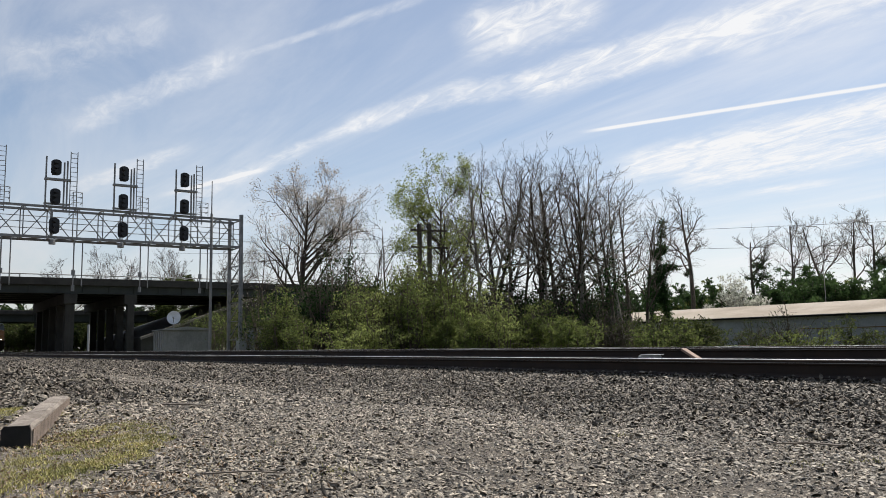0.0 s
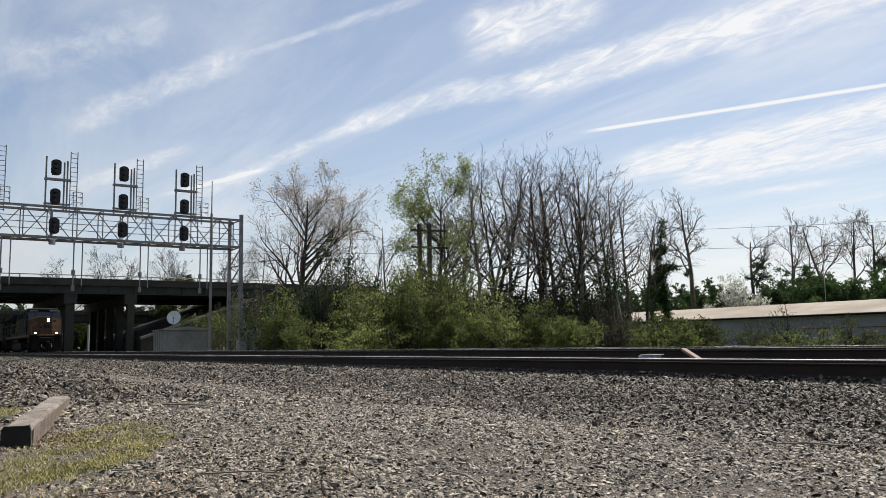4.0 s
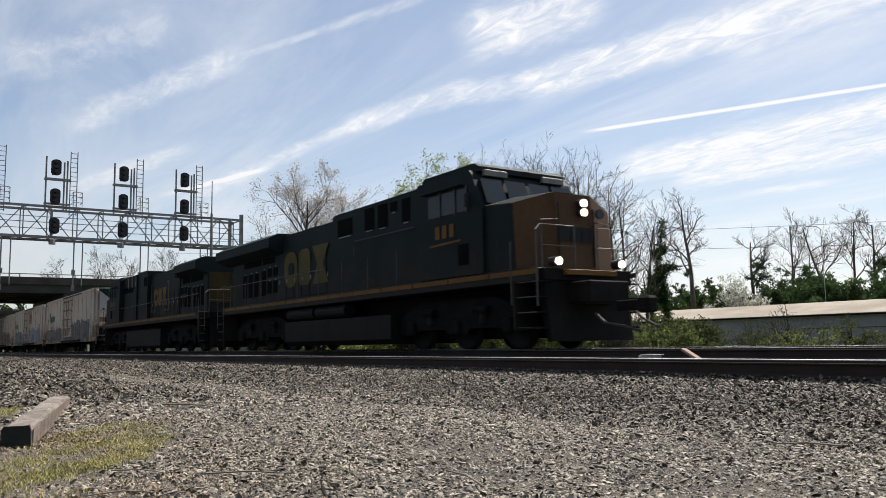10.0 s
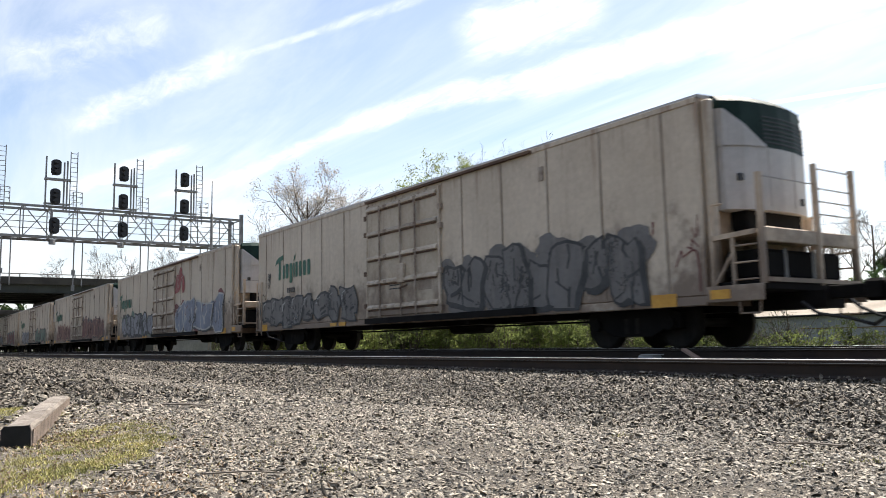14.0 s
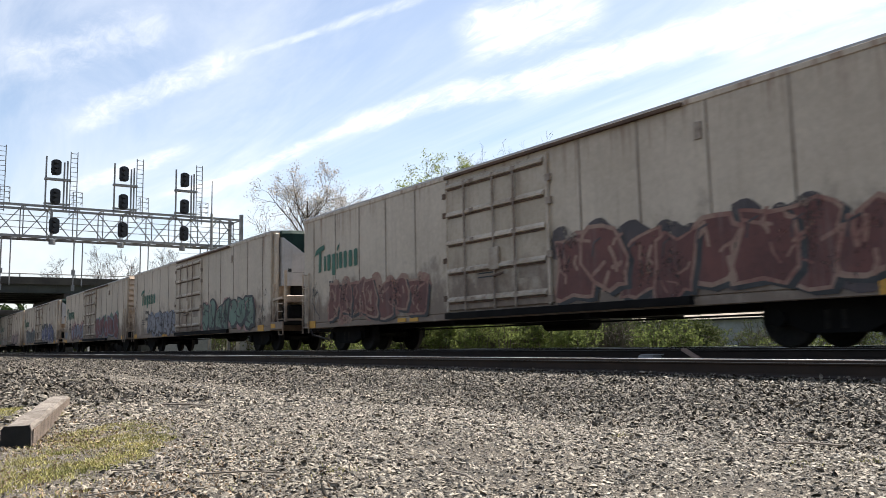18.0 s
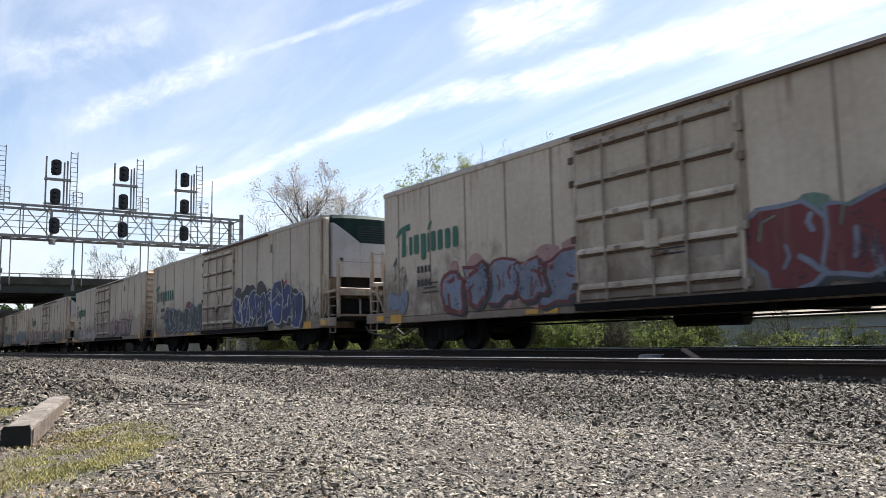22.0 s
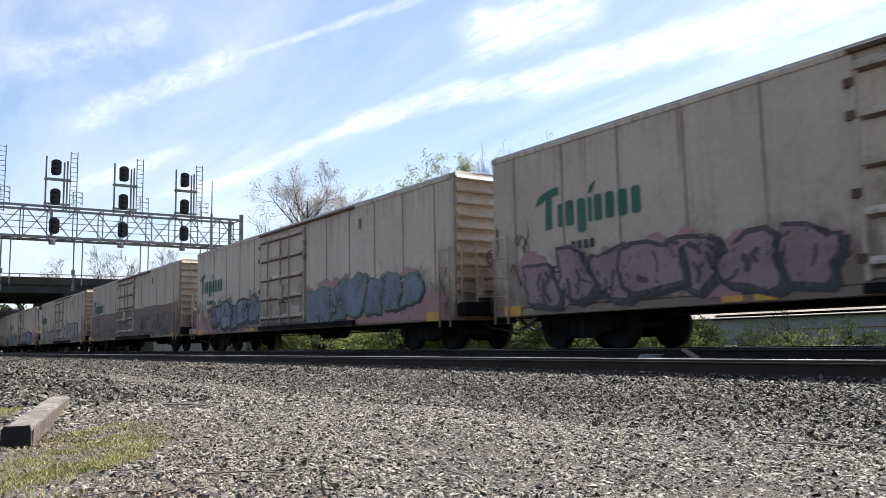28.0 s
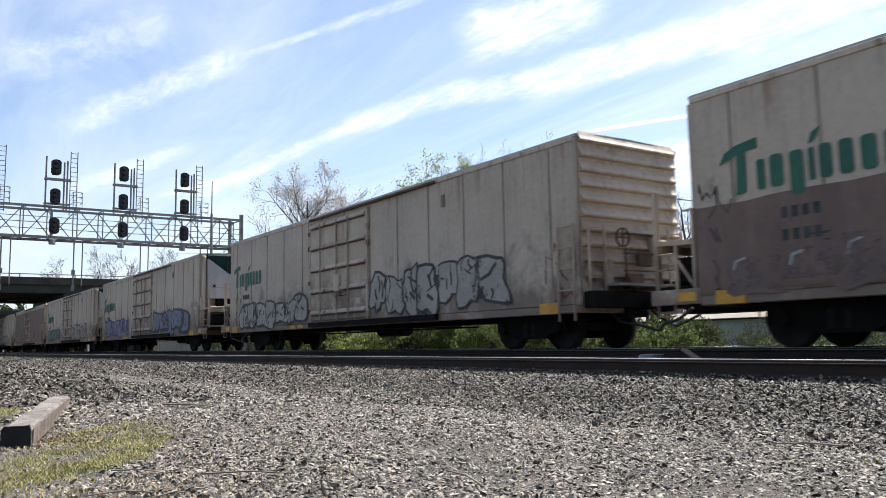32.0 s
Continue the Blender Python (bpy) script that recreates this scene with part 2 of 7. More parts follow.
grime(WHITE_BODY, 0.95)
grime(WHITE_END, 0.9)
DOOR_WHITE = material("door_panel", (0.39, 0.315, 0.225), (0.56, 0.48, 0.375), 0.55, scale=0.6, fine=9, bump=0.06, piece=0.1, streak=0.95, streak_colour=(0.10, 0.055, 0.035))
DOOR_RIB = material("door_rib_paint", (0.33, 0.26, 0.19), (0.55, 0.475, 0.38), 0.6, scale=1.6, fine=14, bump=0.08, piece=0.15, streak=0.9, streak_colour=(0.09, 0.045, 0.03))
grime(DOOR_WHITE, 0.95)
ROOF = material("roof_metal", (0.21, 0.20, 0.185), (0.33, 0.315, 0.295), 0.7, 0.0, scale=0.5, fine=9)
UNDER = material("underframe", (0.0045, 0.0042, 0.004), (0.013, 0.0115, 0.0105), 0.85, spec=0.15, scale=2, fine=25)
WHEEL = material("wheel_steel", (0.012, 0.011, 0.01), (0.03, 0.026, 0.022), 0.8, 0.0, spec=0.12, scale=3, fine=30)
NAVY = material("navy_paint", (0.0055, 0.0118, 0.0122), (0.0108, 0.0192, 0.0195), 0.6, spec=0.12, scale=0.5, fine=9, bump=0.03, streak=0.4, streak_colour=(0.022, 0.021, 0.02))


def dust(m):
    """Brown brake dust over the lower panels, in soft uneven patches."""
    nt = m.node_tree
    b = nt.nodes["Principled BSDF"]
    col = b.inputs["Base Color"].links[0].from_socket
    co = nt.nodes.new("ShaderNodeTexCoord")
    sep = nt.nodes.new("ShaderNodeSeparateXYZ")
    nt.links.new(co.outputs["Object"], sep.inputs[0])
    n = node(nt, "ShaderNodeTexNoise", Scale=0.9, Detail=8.0, Roughness=0.68)
    nt.links.new(co.outputs["Object"], n.inputs["Vector"])
    v = math_node(nt, "ADD", n.outputs[0], math_node(nt, "MULTIPLY", math_node(nt, "SUBTRACT", 2.5, sep.outputs[2]), 0.22))
    mx = nt.nodes.new("ShaderNodeMix")
    mx.data_type = "RGBA"
    nt.links.new(math_node(nt, "MULTIPLY", smooth(nt, v, 0.42, 0.78), 0.85), mx.inputs[0])
    nt.links.new(col, mx.inputs[6])
    mx.inputs[7].default_value = (0.026, 0.021, 0.017, 1)
    nt.links.new(mx.outputs[2], b.inputs["Base Color"])


dust(NAVY)
GOLD = material("gold_paint", (0.062, 0.032, 0.016), (0.098, 0.053, 0.026), 0.6, spec=0.12, scale=0.7, fine=12, streak=0.5, streak_colour=(0.08, 0.045, 0.027))
YELLOW = material("yellow_mark", (0.11, 0.055, 0.013), (0.165, 0.083, 0.019), 0.6, spec=0.15, scale=1, fine=10, streak=0.4, streak_colour=(0.2, 0.11, 0.04))
VOID = material("dark_opening", (0.0035, 0.004, 0.0042), (0.006, 0.0065, 0.007), 0.9, spec=0.05, scale=3, fine=30)
OLD_GOLD = material("faded_gold", (0.058, 0.046, 0.012), (0.095, 0.076, 0.019), 0.6, spec=0.15, scale=0.8, fine=12, streak=0.5, streak_colour=(0.05, 0.045, 0.02))
TANK = material("tank_paint", (0.0065, 0.006, 0.0055), (0.0145, 0.0132, 0.012), 0.65, spec=0.15, scale=0.8, fine=12, streak=0.4, streak_colour=(0.03, 0.025, 0.02))
GREY_LOCO = material("grey_paint", (0.035, 0.036, 0.036), (0.08, 0.08, 0.08), 0.6, scale=0.8, fine=10)
BOARD = material("number_board", (0.10, 0.098, 0.085), (0.17, 0.165, 0.145), 0.5, scale=3, fine=20)
END_GOLD = material("dull_gold", (0.04, 0.028, 0.011), (0.07, 0.049, 0.019), 0.65, spec=0.1, scale=0.8, fine=12, streak=0.5, streak_colour=(0.03, 0.022, 0.012))
GLASS = glass("dark_glass", (0.02, 0.025, 0.03))
LAMP = glow("headlamp", (1.0, 0.72, 0.45), 9.0)
DARK_GREEN = material("unit_cowl", (0.006, 0.018, 0.014), (0.014, 0.034, 0.027), 0.6, spec=0.15, scale=2, fine=20)
GREEN_MARK = material("green_mark", (0.016, 0.085, 0.05), (0.03, 0.135, 0.085), 0.55, scale=1.5, fine=14)
INK = material("black_mark", (0.02, 0.02, 0.02), (0.06, 0.06, 0.06), 0.6, scale=3, fine=20)
ORANGE = material("amber_reflector", (0.50, 0.24, 0.03), (0.66, 0.36, 0.05), 0.45, scale=3, fine=20)
SHED = material("shed_metal", (0.16, 0.157, 0.15), (0.29, 0.285, 0.275), 0.65, scale=0.6, fine=8, streak=0.5, streak_colour=(0.09, 0.075, 0.06))
DISH_WHITE = material("dish_white", (0.55, 0.56, 0.57), (0.70, 0.71, 0.72), 0.5, scale=2, fine=12)
GALV_PALE = material("cabinet_paint", (0.24, 0.245, 0.245), (0.36, 0.365, 0.365), 0.55, scale=1, fine=10, streak=0.3)
POLE = material("pole_wood", (0.045, 0.036, 0.028), (0.10, 0.08, 0.06), 0.9, scale=2, fine=14, stretch=(1, 1, 0.2))
KERB = material("kerb_concrete", (0.10, 0.08, 0.065), (0.27, 0.235, 0.20), 0.95, scale=5, fine=45, bump=0.7, depth=0.02, streak=0.55, streak_colour=(0.10, 0.075, 0.06))
KERB_SIDE = material("kerb_side", (0.075, 0.052, 0.038), (0.21, 0.16, 0.125), 0.95, scale=6, fine=40, bump=0.8, depth=0.02, streak=0.5, streak_colour=(0.06, 0.045, 0.035))
GRASS = material("dry_grass", (0.18, 0.185, 0.045), (0.49, 0.43, 0.155), 0.8, scale=2.5, fine=20, bump=0, island=0.3)
RUST_BOARD = material("rust_board", (0.20, 0.135, 0.10), (0.31, 0.22, 0.17), 0.8, scale=4, fine=30)
RUST = material("rusty_steel", (0.06, 0.036, 0.024), (0.15, 0.09, 0.057), 0.85, scale=2, fine=20)
UNIT_WHITE = material("unit_white", (0.40, 0.375, 0.345), (0.52, 0.49, 0.455), 0.55, scale=1, fine=9, bump=0.03, streak=0.55, streak_colour=(0.25, 0.2, 0.16))
RUSTY_CREAM = material("rusty_cream", (0.17, 0.12, 0.085), (0.37, 0.31, 0.25), 0.7, scale=1.5, fine=12, streak=0.6, streak_colour=(0.12, 0.07, 0.045))
SEAM = material("panel_seam", (0.19, 0.14, 0.10), (0.33, 0.28, 0.225), 0.6, scale=1.2, fine=10, streak=0.6, streak_colour=(0.14, 0.09, 0.06))
# near-black colour that holds the shade on the kerb's end
END_SHADE = material("end_shade", (0.008, 0.008, 0.007), (0.02, 0.019, 0.017), 0.9, scale=6, fine=40)



# ---------------------------------------------------------------- mesh code
class Geo:
    """Collects the corners and faces of one mesh."""
    def __init__(self):
        self.v, self.f = [], []

    def add(self, verts, faces):
        n = len(self.v)
        self.v.extend(tuple(p) for p in verts)
        self.f.extend(tuple(i + n for i in f) for f in faces)
        return self

    def box(self, x0, x1, y0, y1, z0, z1, c=0.0, m=None):
        """A block, with chamfered edges of width c, moved by m."""
        if c <= 0:
            p = [(x, y, z) for x in (x0, x1) for y in (y0, y1) for z in (z0, z1)]
            f = [(0, 1, 3, 2), (4, 6, 7, 5), (0, 4, 5, 1), (2, 3, 7, 6), (0, 2, 6, 4), (1, 5, 7, 3)]
        else:
            p, idx = [], {}
            for i, (sx, x) in enumerate(((-1, x0), (1, x1))):
                for j, (sy, y) in enumerate(((-1, y0), (1, y1))):
                    for k, (sz, z) in enumerate(((-1, z0), (1, z1))):
                        for ax in range(3):
                            q = [x - sx * c, y - sy * c, z - sz * c]
                            q[ax] = (x, y, z)[ax]
                            idx[i, j, k, ax] = len(p)
                            p.append(tuple(q))
            f = []
            g = lambda i, j, k, a: idx[i, j, k, a]
            f += [(g(0, 0, 0, 0), g(0, 0, 1, 0), g(0, 1, 1, 0), g(0, 1, 0, 0)), (g(1, 0, 0, 0), g(1, 1, 0, 0), g(1, 1, 1, 0), g(1, 0, 1, 0)),
                  (g(0, 0, 0, 1), g(1, 0, 0, 1), g(1, 0, 1, 1), g(0, 0, 1, 1)), (g(0, 1, 0, 1), g(0, 1, 1, 1), g(1, 1, 1, 1), g(1, 1, 0, 1)),
                  (g(0, 0, 0, 2), g(0, 1, 0, 2), g(1, 1, 0, 2), g(1, 0, 0, 2)), (g(0, 0, 1, 2), g(1, 0, 1, 2), g(1, 1, 1, 2), g(0, 1, 1, 2))]
            for a in (0, 1):
                for b in (0, 1):
                    f.append((g(0, a, b, 1), g(0, a, b, 2), g(1, a, b, 2), g(1, a, b, 1)))
                    f.append((g(a, 0, b, 0), g(a, 0, b, 2), g(a, 1, b, 2), g(a, 1, b, 0)))
                    f.append((g(a, b, 0, 0), g(a, b, 0, 1), g(a, b, 1, 1), g(a, b, 1, 0)))
                    for d in (0, 1):
                        f.append((g(a, b, d, 0), g(a, b, d, 1), g(a, b, d, 2)))
        if m is not None:
            p = [m @ Vector(q) for q in p]
        return self.add(p, f)

    def tube(self, a, b, r0, r1=None, n=8, caps=True):
        a, b = Vector(a), Vector(b)
        r1 = r0 if r1 is None else r1
        d = (b - a).normalized()
        s = d.orthogonal().normalized()
        t = d.cross(s)
        p = []
        for o, r in ((a, r0), (b, r1)):
            for i in range(n):
                w = 2 * math.pi * i / n
                p.append(o + (s * math.cos(w) + t * math.sin(w)) * r)
        f = [(i, (i + 1) % n, n + (i + 1) % n, n + i) for i in range(n)]
        if caps:
            f += [tuple(reversed(range(n))), tuple(range(n, 2 * n))]
        return self.add(p, f)

    def line(self, pts, r, n=6):
        """One bent round bar through the points."""
        pts = [Vector(p) for p in pts]
        k = len(pts)
        out, ref = [], None
        for i, p in enumerate(pts):
            d = (pts[min(i + 1, k - 1)] - pts[max(i - 1, 0)]).normalized()
            s = d.orthogonal() if ref is None else ref - d * ref.dot(d)
            ref = s = (s if s.length > 1e-6 else d.orthogonal()).normalized()
            t = d.cross(s)
            out += [p + (s * math.cos(2 * math.pi * j / n) + t * math.sin(2 * math.pi * j / n)) * r for j in range(n)]
        f = [(i * n + j, i * n + (j + 1) % n, (i + 1) * n + (j + 1) % n, (i + 1) * n + j) for i in range(k - 1) for j in range(n)]
        return self.add(out, f + [tuple(reversed(range(n))), tuple(range((k - 1) * n, k * n))])

    def bar(self, a, b, w, h):
        """A square bar from a to b."""
        a, b = Vector(a), Vector(b)
        d = (b - a).normalized()
        s = d.cross(Vector((0, 0, 1)))
        s = (Vector((1, 0, 0)) if s.length < 1e-4 else s).normalized()
        t = s.cross(d)
        p = [o + s * i * w / 2 + t * j * h / 2 for o in (a, b) for i, j in ((-1, -1), (1, -1), (1, 1), (-1, 1))]
        return self.add(p, [(0, 1, 5, 4), (1, 2, 6, 5), (2, 3, 7, 6), (3, 0, 4, 7), (3, 2, 1, 0), (4, 5, 6, 7)])

    def prism(self, pts, axis, a, b):
        """An outline in the plane across axis (0 x, 1 y, 2 z), pushed from a to b along it."""
        n = len(pts)
        def at(p, w):
            q = list(p)
            q.insert(axis, w)
            return tuple(q)
        self.add([at(p, a) for p in pts] + [at(p, b) for p in pts],
                 [(i, (i + 1) % n, n + (i + 1) % n, n + i) for i in range(n)] + [tuple(reversed(range(n))), tuple(range(n, 2 * n))])
        return self

    def mesh(self, name, mat, smooth_faces=False):
        me = bpy.data.meshes.new(name)
        me.from_pydata(self.v, [], self.f)
        bm = bmesh.new()
        bm.from_mesh(me)
        bmesh.ops.recalc_face_normals(bm, faces=bm.faces)
        bm.to_mesh(me)
        bm.free()
        if smooth_faces:
            me.shade_smooth()
        me.materials.append(mat)
        return me


def part(name, geo, mat, parent, label="", m=None, smooth_faces=False):
    """One mesh object under a thing or a part."""
    ob = new(name, geo.mesh(name, mat, smooth_faces) if isinstance(geo, Geo) else geo)
    ob.parent = parent
    if m is not None:
        ob.matrix_basis = m
    if label:
        tagged(ob, label)
    return ob


def thing(name, label, category, m=None, group="", kind=""):
    ob = new(name)
    ob.empty_display_size = 0.2
    if m is not None:
        ob.matrix_basis = m
    return tagged(ob, label, category, group, kind)


def solid(name, geo, mat, label, category="", kind="", group="", m=None, smooth_faces=False):
    """A thing that is one mesh."""
    ob = new(name, geo.mesh(name, mat, smooth_faces) if isinstance(geo, Geo) else geo)
    if m is not None:
        ob.matrix_basis = m
    return tagged(ob, label, category, group, kind)


# ---------------------------------------------------------------- ground
def step(v, a, b):
    k = np.clip((v - a) / (b - a), 0, 1)
    return k * k * (3 - 2 * k)


def wave(x, y, s, seed):
    return np.sin(x * s + seed) * np.cos(y * s * 1.3 + seed * 2.1) + 0.5 * np.sin(x * s * 2.3 + y * s * 1.9 + seed * 0.7)


def ground_z(x, y):
    """The height of the ground: trodden gravel, the ballast shoulder and bed, and land that falls away beyond."""
    x, y = np.asarray(x, float), np.asarray(y, float)
    z = GROUND + 0.02 * wave(x, y, 0.9, 1.0) * step(y, 7, 5) + 0.0 * x
    z = z + step(y, 5.3, 6.95) * 0.19
    z = z + step(y, 7.52, 7.62) * 0.045 - step(y, 9.4, 9.7) * 0.045
    z = z + step(y, 10.6, 11.3) * 0.085
    z = z - step(y, 14.6, 17.5) * 0.75
    # heap of spare ballast
    for hx, hy, hh, hr in ((-15.2, 1.35, 0.54, 1.25), (-13.9, 2.35, 0.34, 0.95), (-13.0, 1.3, 0.3, 0.8)):
        far = np.sqrt(((x - hx) / 1.7) ** 2 + (y - hy) ** 2 + 0.02) + 0.06 * wave(x, y, 3.0, 4.0)
        z = z + hh * np.clip(1 - far / hr, 0, 1)
    # banks that carry the road to the overpass
    bank = step(y, 30, 42) * step(x, -97, -107) * step(x, -150, -138)
    z = z + bank * step(y, 72, 58) * 8.0
    back = step(y, -22, -34) * step(x, -97, -107) * step(x, -150, -138)
    z = z + back * 8.0
    return z


def make_ground():
    def lines(spans):
        out = []
        for a, b, d in spans:
            out += list(np.arange(a, b, d))
        return np.array(out + [spans[-1][1]])
    xs = lines([(-3000, -400, 400), (-400, -150, 25), (-150, -90, 2.5), (-90, -30, 5), (-30, -18, 0.5), (-18, 4, 0.2), (4, 60, 7), (60, 300, 40), (300, 3000, 500)])
    ys = lines([(-3000, -300, 450), (-300, -40, 20), (-40, -6, 3), (-6, 0, 0.6), (0, 8, 0.12), (8, 18, 0.4), (18, 60, 2.5), (60, 300, 20), (300, 3000, 450)])
    X, Y = np.meshgrid(xs, ys, indexing="ij")
    Z = ground_z(X, Y)
    n, k = len(xs), len(ys)
    v = np.stack([X, Y, Z], -1).reshape(-1, 3)
    i, j = np.meshgrid(np.arange(n - 1), np.arange(k - 1), indexing="ij")
    a = (i * k + j).ravel()
    f = np.stack([a, a + k, a + k + 1, a + 1], 1)
    me = bpy.data.meshes.new("ground")
    me.from_pydata(v.tolist(), [], f.tolist())
    me.shade_smooth()
    me.materials.append(GRIT)
    return tagged(new("ground", me), "grey gravel and dirt ground beside the tracks", "ground", kind="structure")


make_ground()

rng = np.random.default_rng(7)


def stones(name, label, pts, sizes, mat, flat, tilt):
    """A great many angular stones in one mesh."""
    # six corners round the foot, three on the broken upper face; the underside lies in the dirt
    foot = [(math.cos(a), math.sin(a), -0.45) for a in np.linspace(0, 2 * math.pi, 7)[:6]]
    base = np.array(foot + [(0.55 * math.cos(a), 0.55 * math.sin(a), 0.75) for a in (0.5, 2.6, 4.7)])
    tri = np.array([(6, 7, 8), (0, 1, 6), (1, 2, 7), (1, 7, 6), (2, 3, 7), (3, 4, 8), (3, 8, 7), (4, 5, 8), (5, 0, 6), (5, 6, 8)])
    n, k = len(pts), len(base)
    shape = base[None] * (1 + rng.uniform(-0.4, 0.25, (n, k, 3))) + rng.uniform(-0.13, 0.13, (n, k, 3))
    shape = shape * np.stack([rng.uniform(0.85, 1.75, n), rng.uniform(0.55, 0.95, n), rng.uniform(0.34, 0.7, n) * flat], 1)[:, None]
    # random turns, mostly lying on their flat side
    q = rng.normal(0, 1, (n, 4)) * np.array([1.0, tilt, tilt, 1.0])
    q /= np.linalg.norm(q, axis=1)[:, None]
    w, x, y, z = q.T
    R = np.stack([1 - 2 * (y * y + z * z), 2 * (x * y - z * w), 2 * (x * z + y * w), 2 * (x * y + z * w), 1 - 2 * (x * x + z * z), 2 * (y * z - x * w),
                  2 * (x * z - y * w), 2 * (y * z + x * w), 1 - 2 * (x * x + y * y)], 1).reshape(n, 3, 3)
    v = np.einsum("nij,nkj->nki", R, shape) * sizes[:, None, None] + pts[:, None]
    f = (tri[None] + k * np.arange(n)[:, None, None]).reshape(-1, 3)
    v = v.reshape(-1, 3)
    me = bpy.data.meshes.new(name)
    me.vertices.add(len(v)), me.loops.add(f.size), me.polygons.add(len(f))
    me.vertices.foreach_set("co", v.ravel())
    me.loops.foreach_set("vertex_index", f.ravel())
    me.polygons.foreach_set("loop_start", np.arange(0, f.size, 3))
    me.update(calc_edges=True)
    me.shade_flat()
    me.materials.append(mat)
    return tagged(new(name, me), label, "gravel", kind="stuff")


def scatter(count, x0, x1, y0, y1, size, spread, keep=None, sink=0.25):
    """Points on the ground within a stretch of the plan."""
    x, y = rng.uniform(x0, x1, count), rng.uniform(y0, y1, count)
    if keep is not None:
        k = keep(x, y)
        x, y = x[k], y[k]
    s = size * np.clip(rng.lognormal(0, spread, len(x)), 0.35, 2.1)
    return np.stack([x, y, ground_z(x, y) + s * (0.5 - sink)], 1), s


def turf_share(x, y):
    """How thickly grass grows: a tongue of turf beside the kerb block, frayed at its edges."""
    dx, dy = x + 5.95, y - 1.13
    u, v = -0.914 * dx + 0.406 * dy, 0.406 * dx + 0.914 * dy
    e = (u / 1.75) ** 2 + (v / 0.44) ** 2 + 0.22 * wave(x, y, 4.2, 3.0) + 0.16 * wave(x, y, 11.0, 1.0)
    strip = ((x + 9.9) / 1.1) ** 2 + ((y - 1.05 - 0.22 * (-9.9 - x)) / 0.16) ** 2 + 0.2 * wave(x, y, 5.0, 2.0)
    return np.maximum(step(e, 1.45, 0.55), step(strip, 1.3, 0.5))


def wedge(x, y):
    """The ground that the tripod overlooks."""
    return (np.arctan2(y, -x) > radians(2)) & (np.arctan2(y, x) > radians(60)) & (x * x + y * y > 5)


def make_gravel():
    def lay(*rows):
        got = [scatter(*a, **k) for a, k in rows]
        return np.concatenate([p for p, q in got]), np.concatenate([q for p, q in got])
    def bare(x, y):
        dirt = step(y + 0.25 * wave(x, y, 1.3, 2.0), 0.4, 1.9 + 0.2 * (x + 5))
        thick = np.clip(0.92 + 0.3 * wave(x, y, 1.1, 5.0), 0.4, 1.0) * (0.3 + 0.7 * dirt)
        for cx, cy, r in ((-4.1, 3.0, 0.4), (-3.3, 2.6, 0.25), (-1.6, 3.3, 0.35), (-2.2, 3.1, 0.3), (-7.2, 4.3, 0.3)):
            thick = thick * (1 - 0.8 * np.exp(-(((x - cx) / 2) ** 2 + (y - cy) ** 2) / (r * r)))
        return wedge(x, y) & (rng.random(len(x)) < thick * (1 - 0.93 * turf_share(x, y)))
    bed = lambda x, y: wedge(x, y)
    heap = lambda x, y: (((x + 13.5) / 4.6) ** 2 + ((y - 1.9) / 2.1) ** 2 < 1) & wedge(x, y)
    P, S = lay(((72000, -8, -0.8, 0.3, 5.6, 0.0058, 0.35), dict(keep=bed, sink=0.45)), ((60000, -8, -0.8, 0.3, 5.6, 0.0102, 0.42), dict(keep=bare, sink=0.32)), ((26000, -8, -0.8, 0.8, 5.6, 0.0142, 0.26), dict(keep=bare, sink=0.2)),
               ((36000, -24, -8, 0.3, 5.6, 0.019, 0.36), dict(keep=bare, sink=0.25)))
    stones("gravel_chips", "flat grey gravel chips trodden into dirt", P, S, CHIP, 0.72, 0.17)
    P, S = lay(((52000, -12, -1.5, 4.7, 7.7, 0.0158, 0.3), dict(keep=bed, sink=0.15)), ((20000, -40, -12, 5.0, 7.6, 0.025, 0.28), dict(keep=bed, sink=0.15)), ((16000, -24, -1.5, 6.9, 7.7, 0.0175, 0.28), dict(keep=bed, sink=-0.35)),
               ((24000, -18, -10.5, -0.3, 3.8, 0.026, 0.28), dict(keep=heap, sink=0.05)), ((5000, -70, -1.5, 7.8, 10.9, 0.034, 0.25), dict(sink=0.1)), ((9000, -70, -22, 0.8, 7.6, 0.04, 0.25), dict(keep=bed, sink=0.2)))
    stones("ballast_stones", "loose grey crushed ballast stones beside the track", P, S, STONE, 0.9, 0.3)


make_gravel()


# ---------------------------------------------------------------- tracks
def rail_outline():
    return [(-0.076, -0.186), (0.076, -0.186), (0.076, -0.175), (0.02, -0.158), (0.009, -0.145), (0.009, -0.06), (0.036, -0.045),
            (0.037, -0.006), (0.028, 0), (-0.028, 0), (-0.037, -0.006), (-0.036, -0.045), (-0.009, -0.06), (-0.009, -0.145), (-0.02, -0.158), (-0.076, -0.175)]


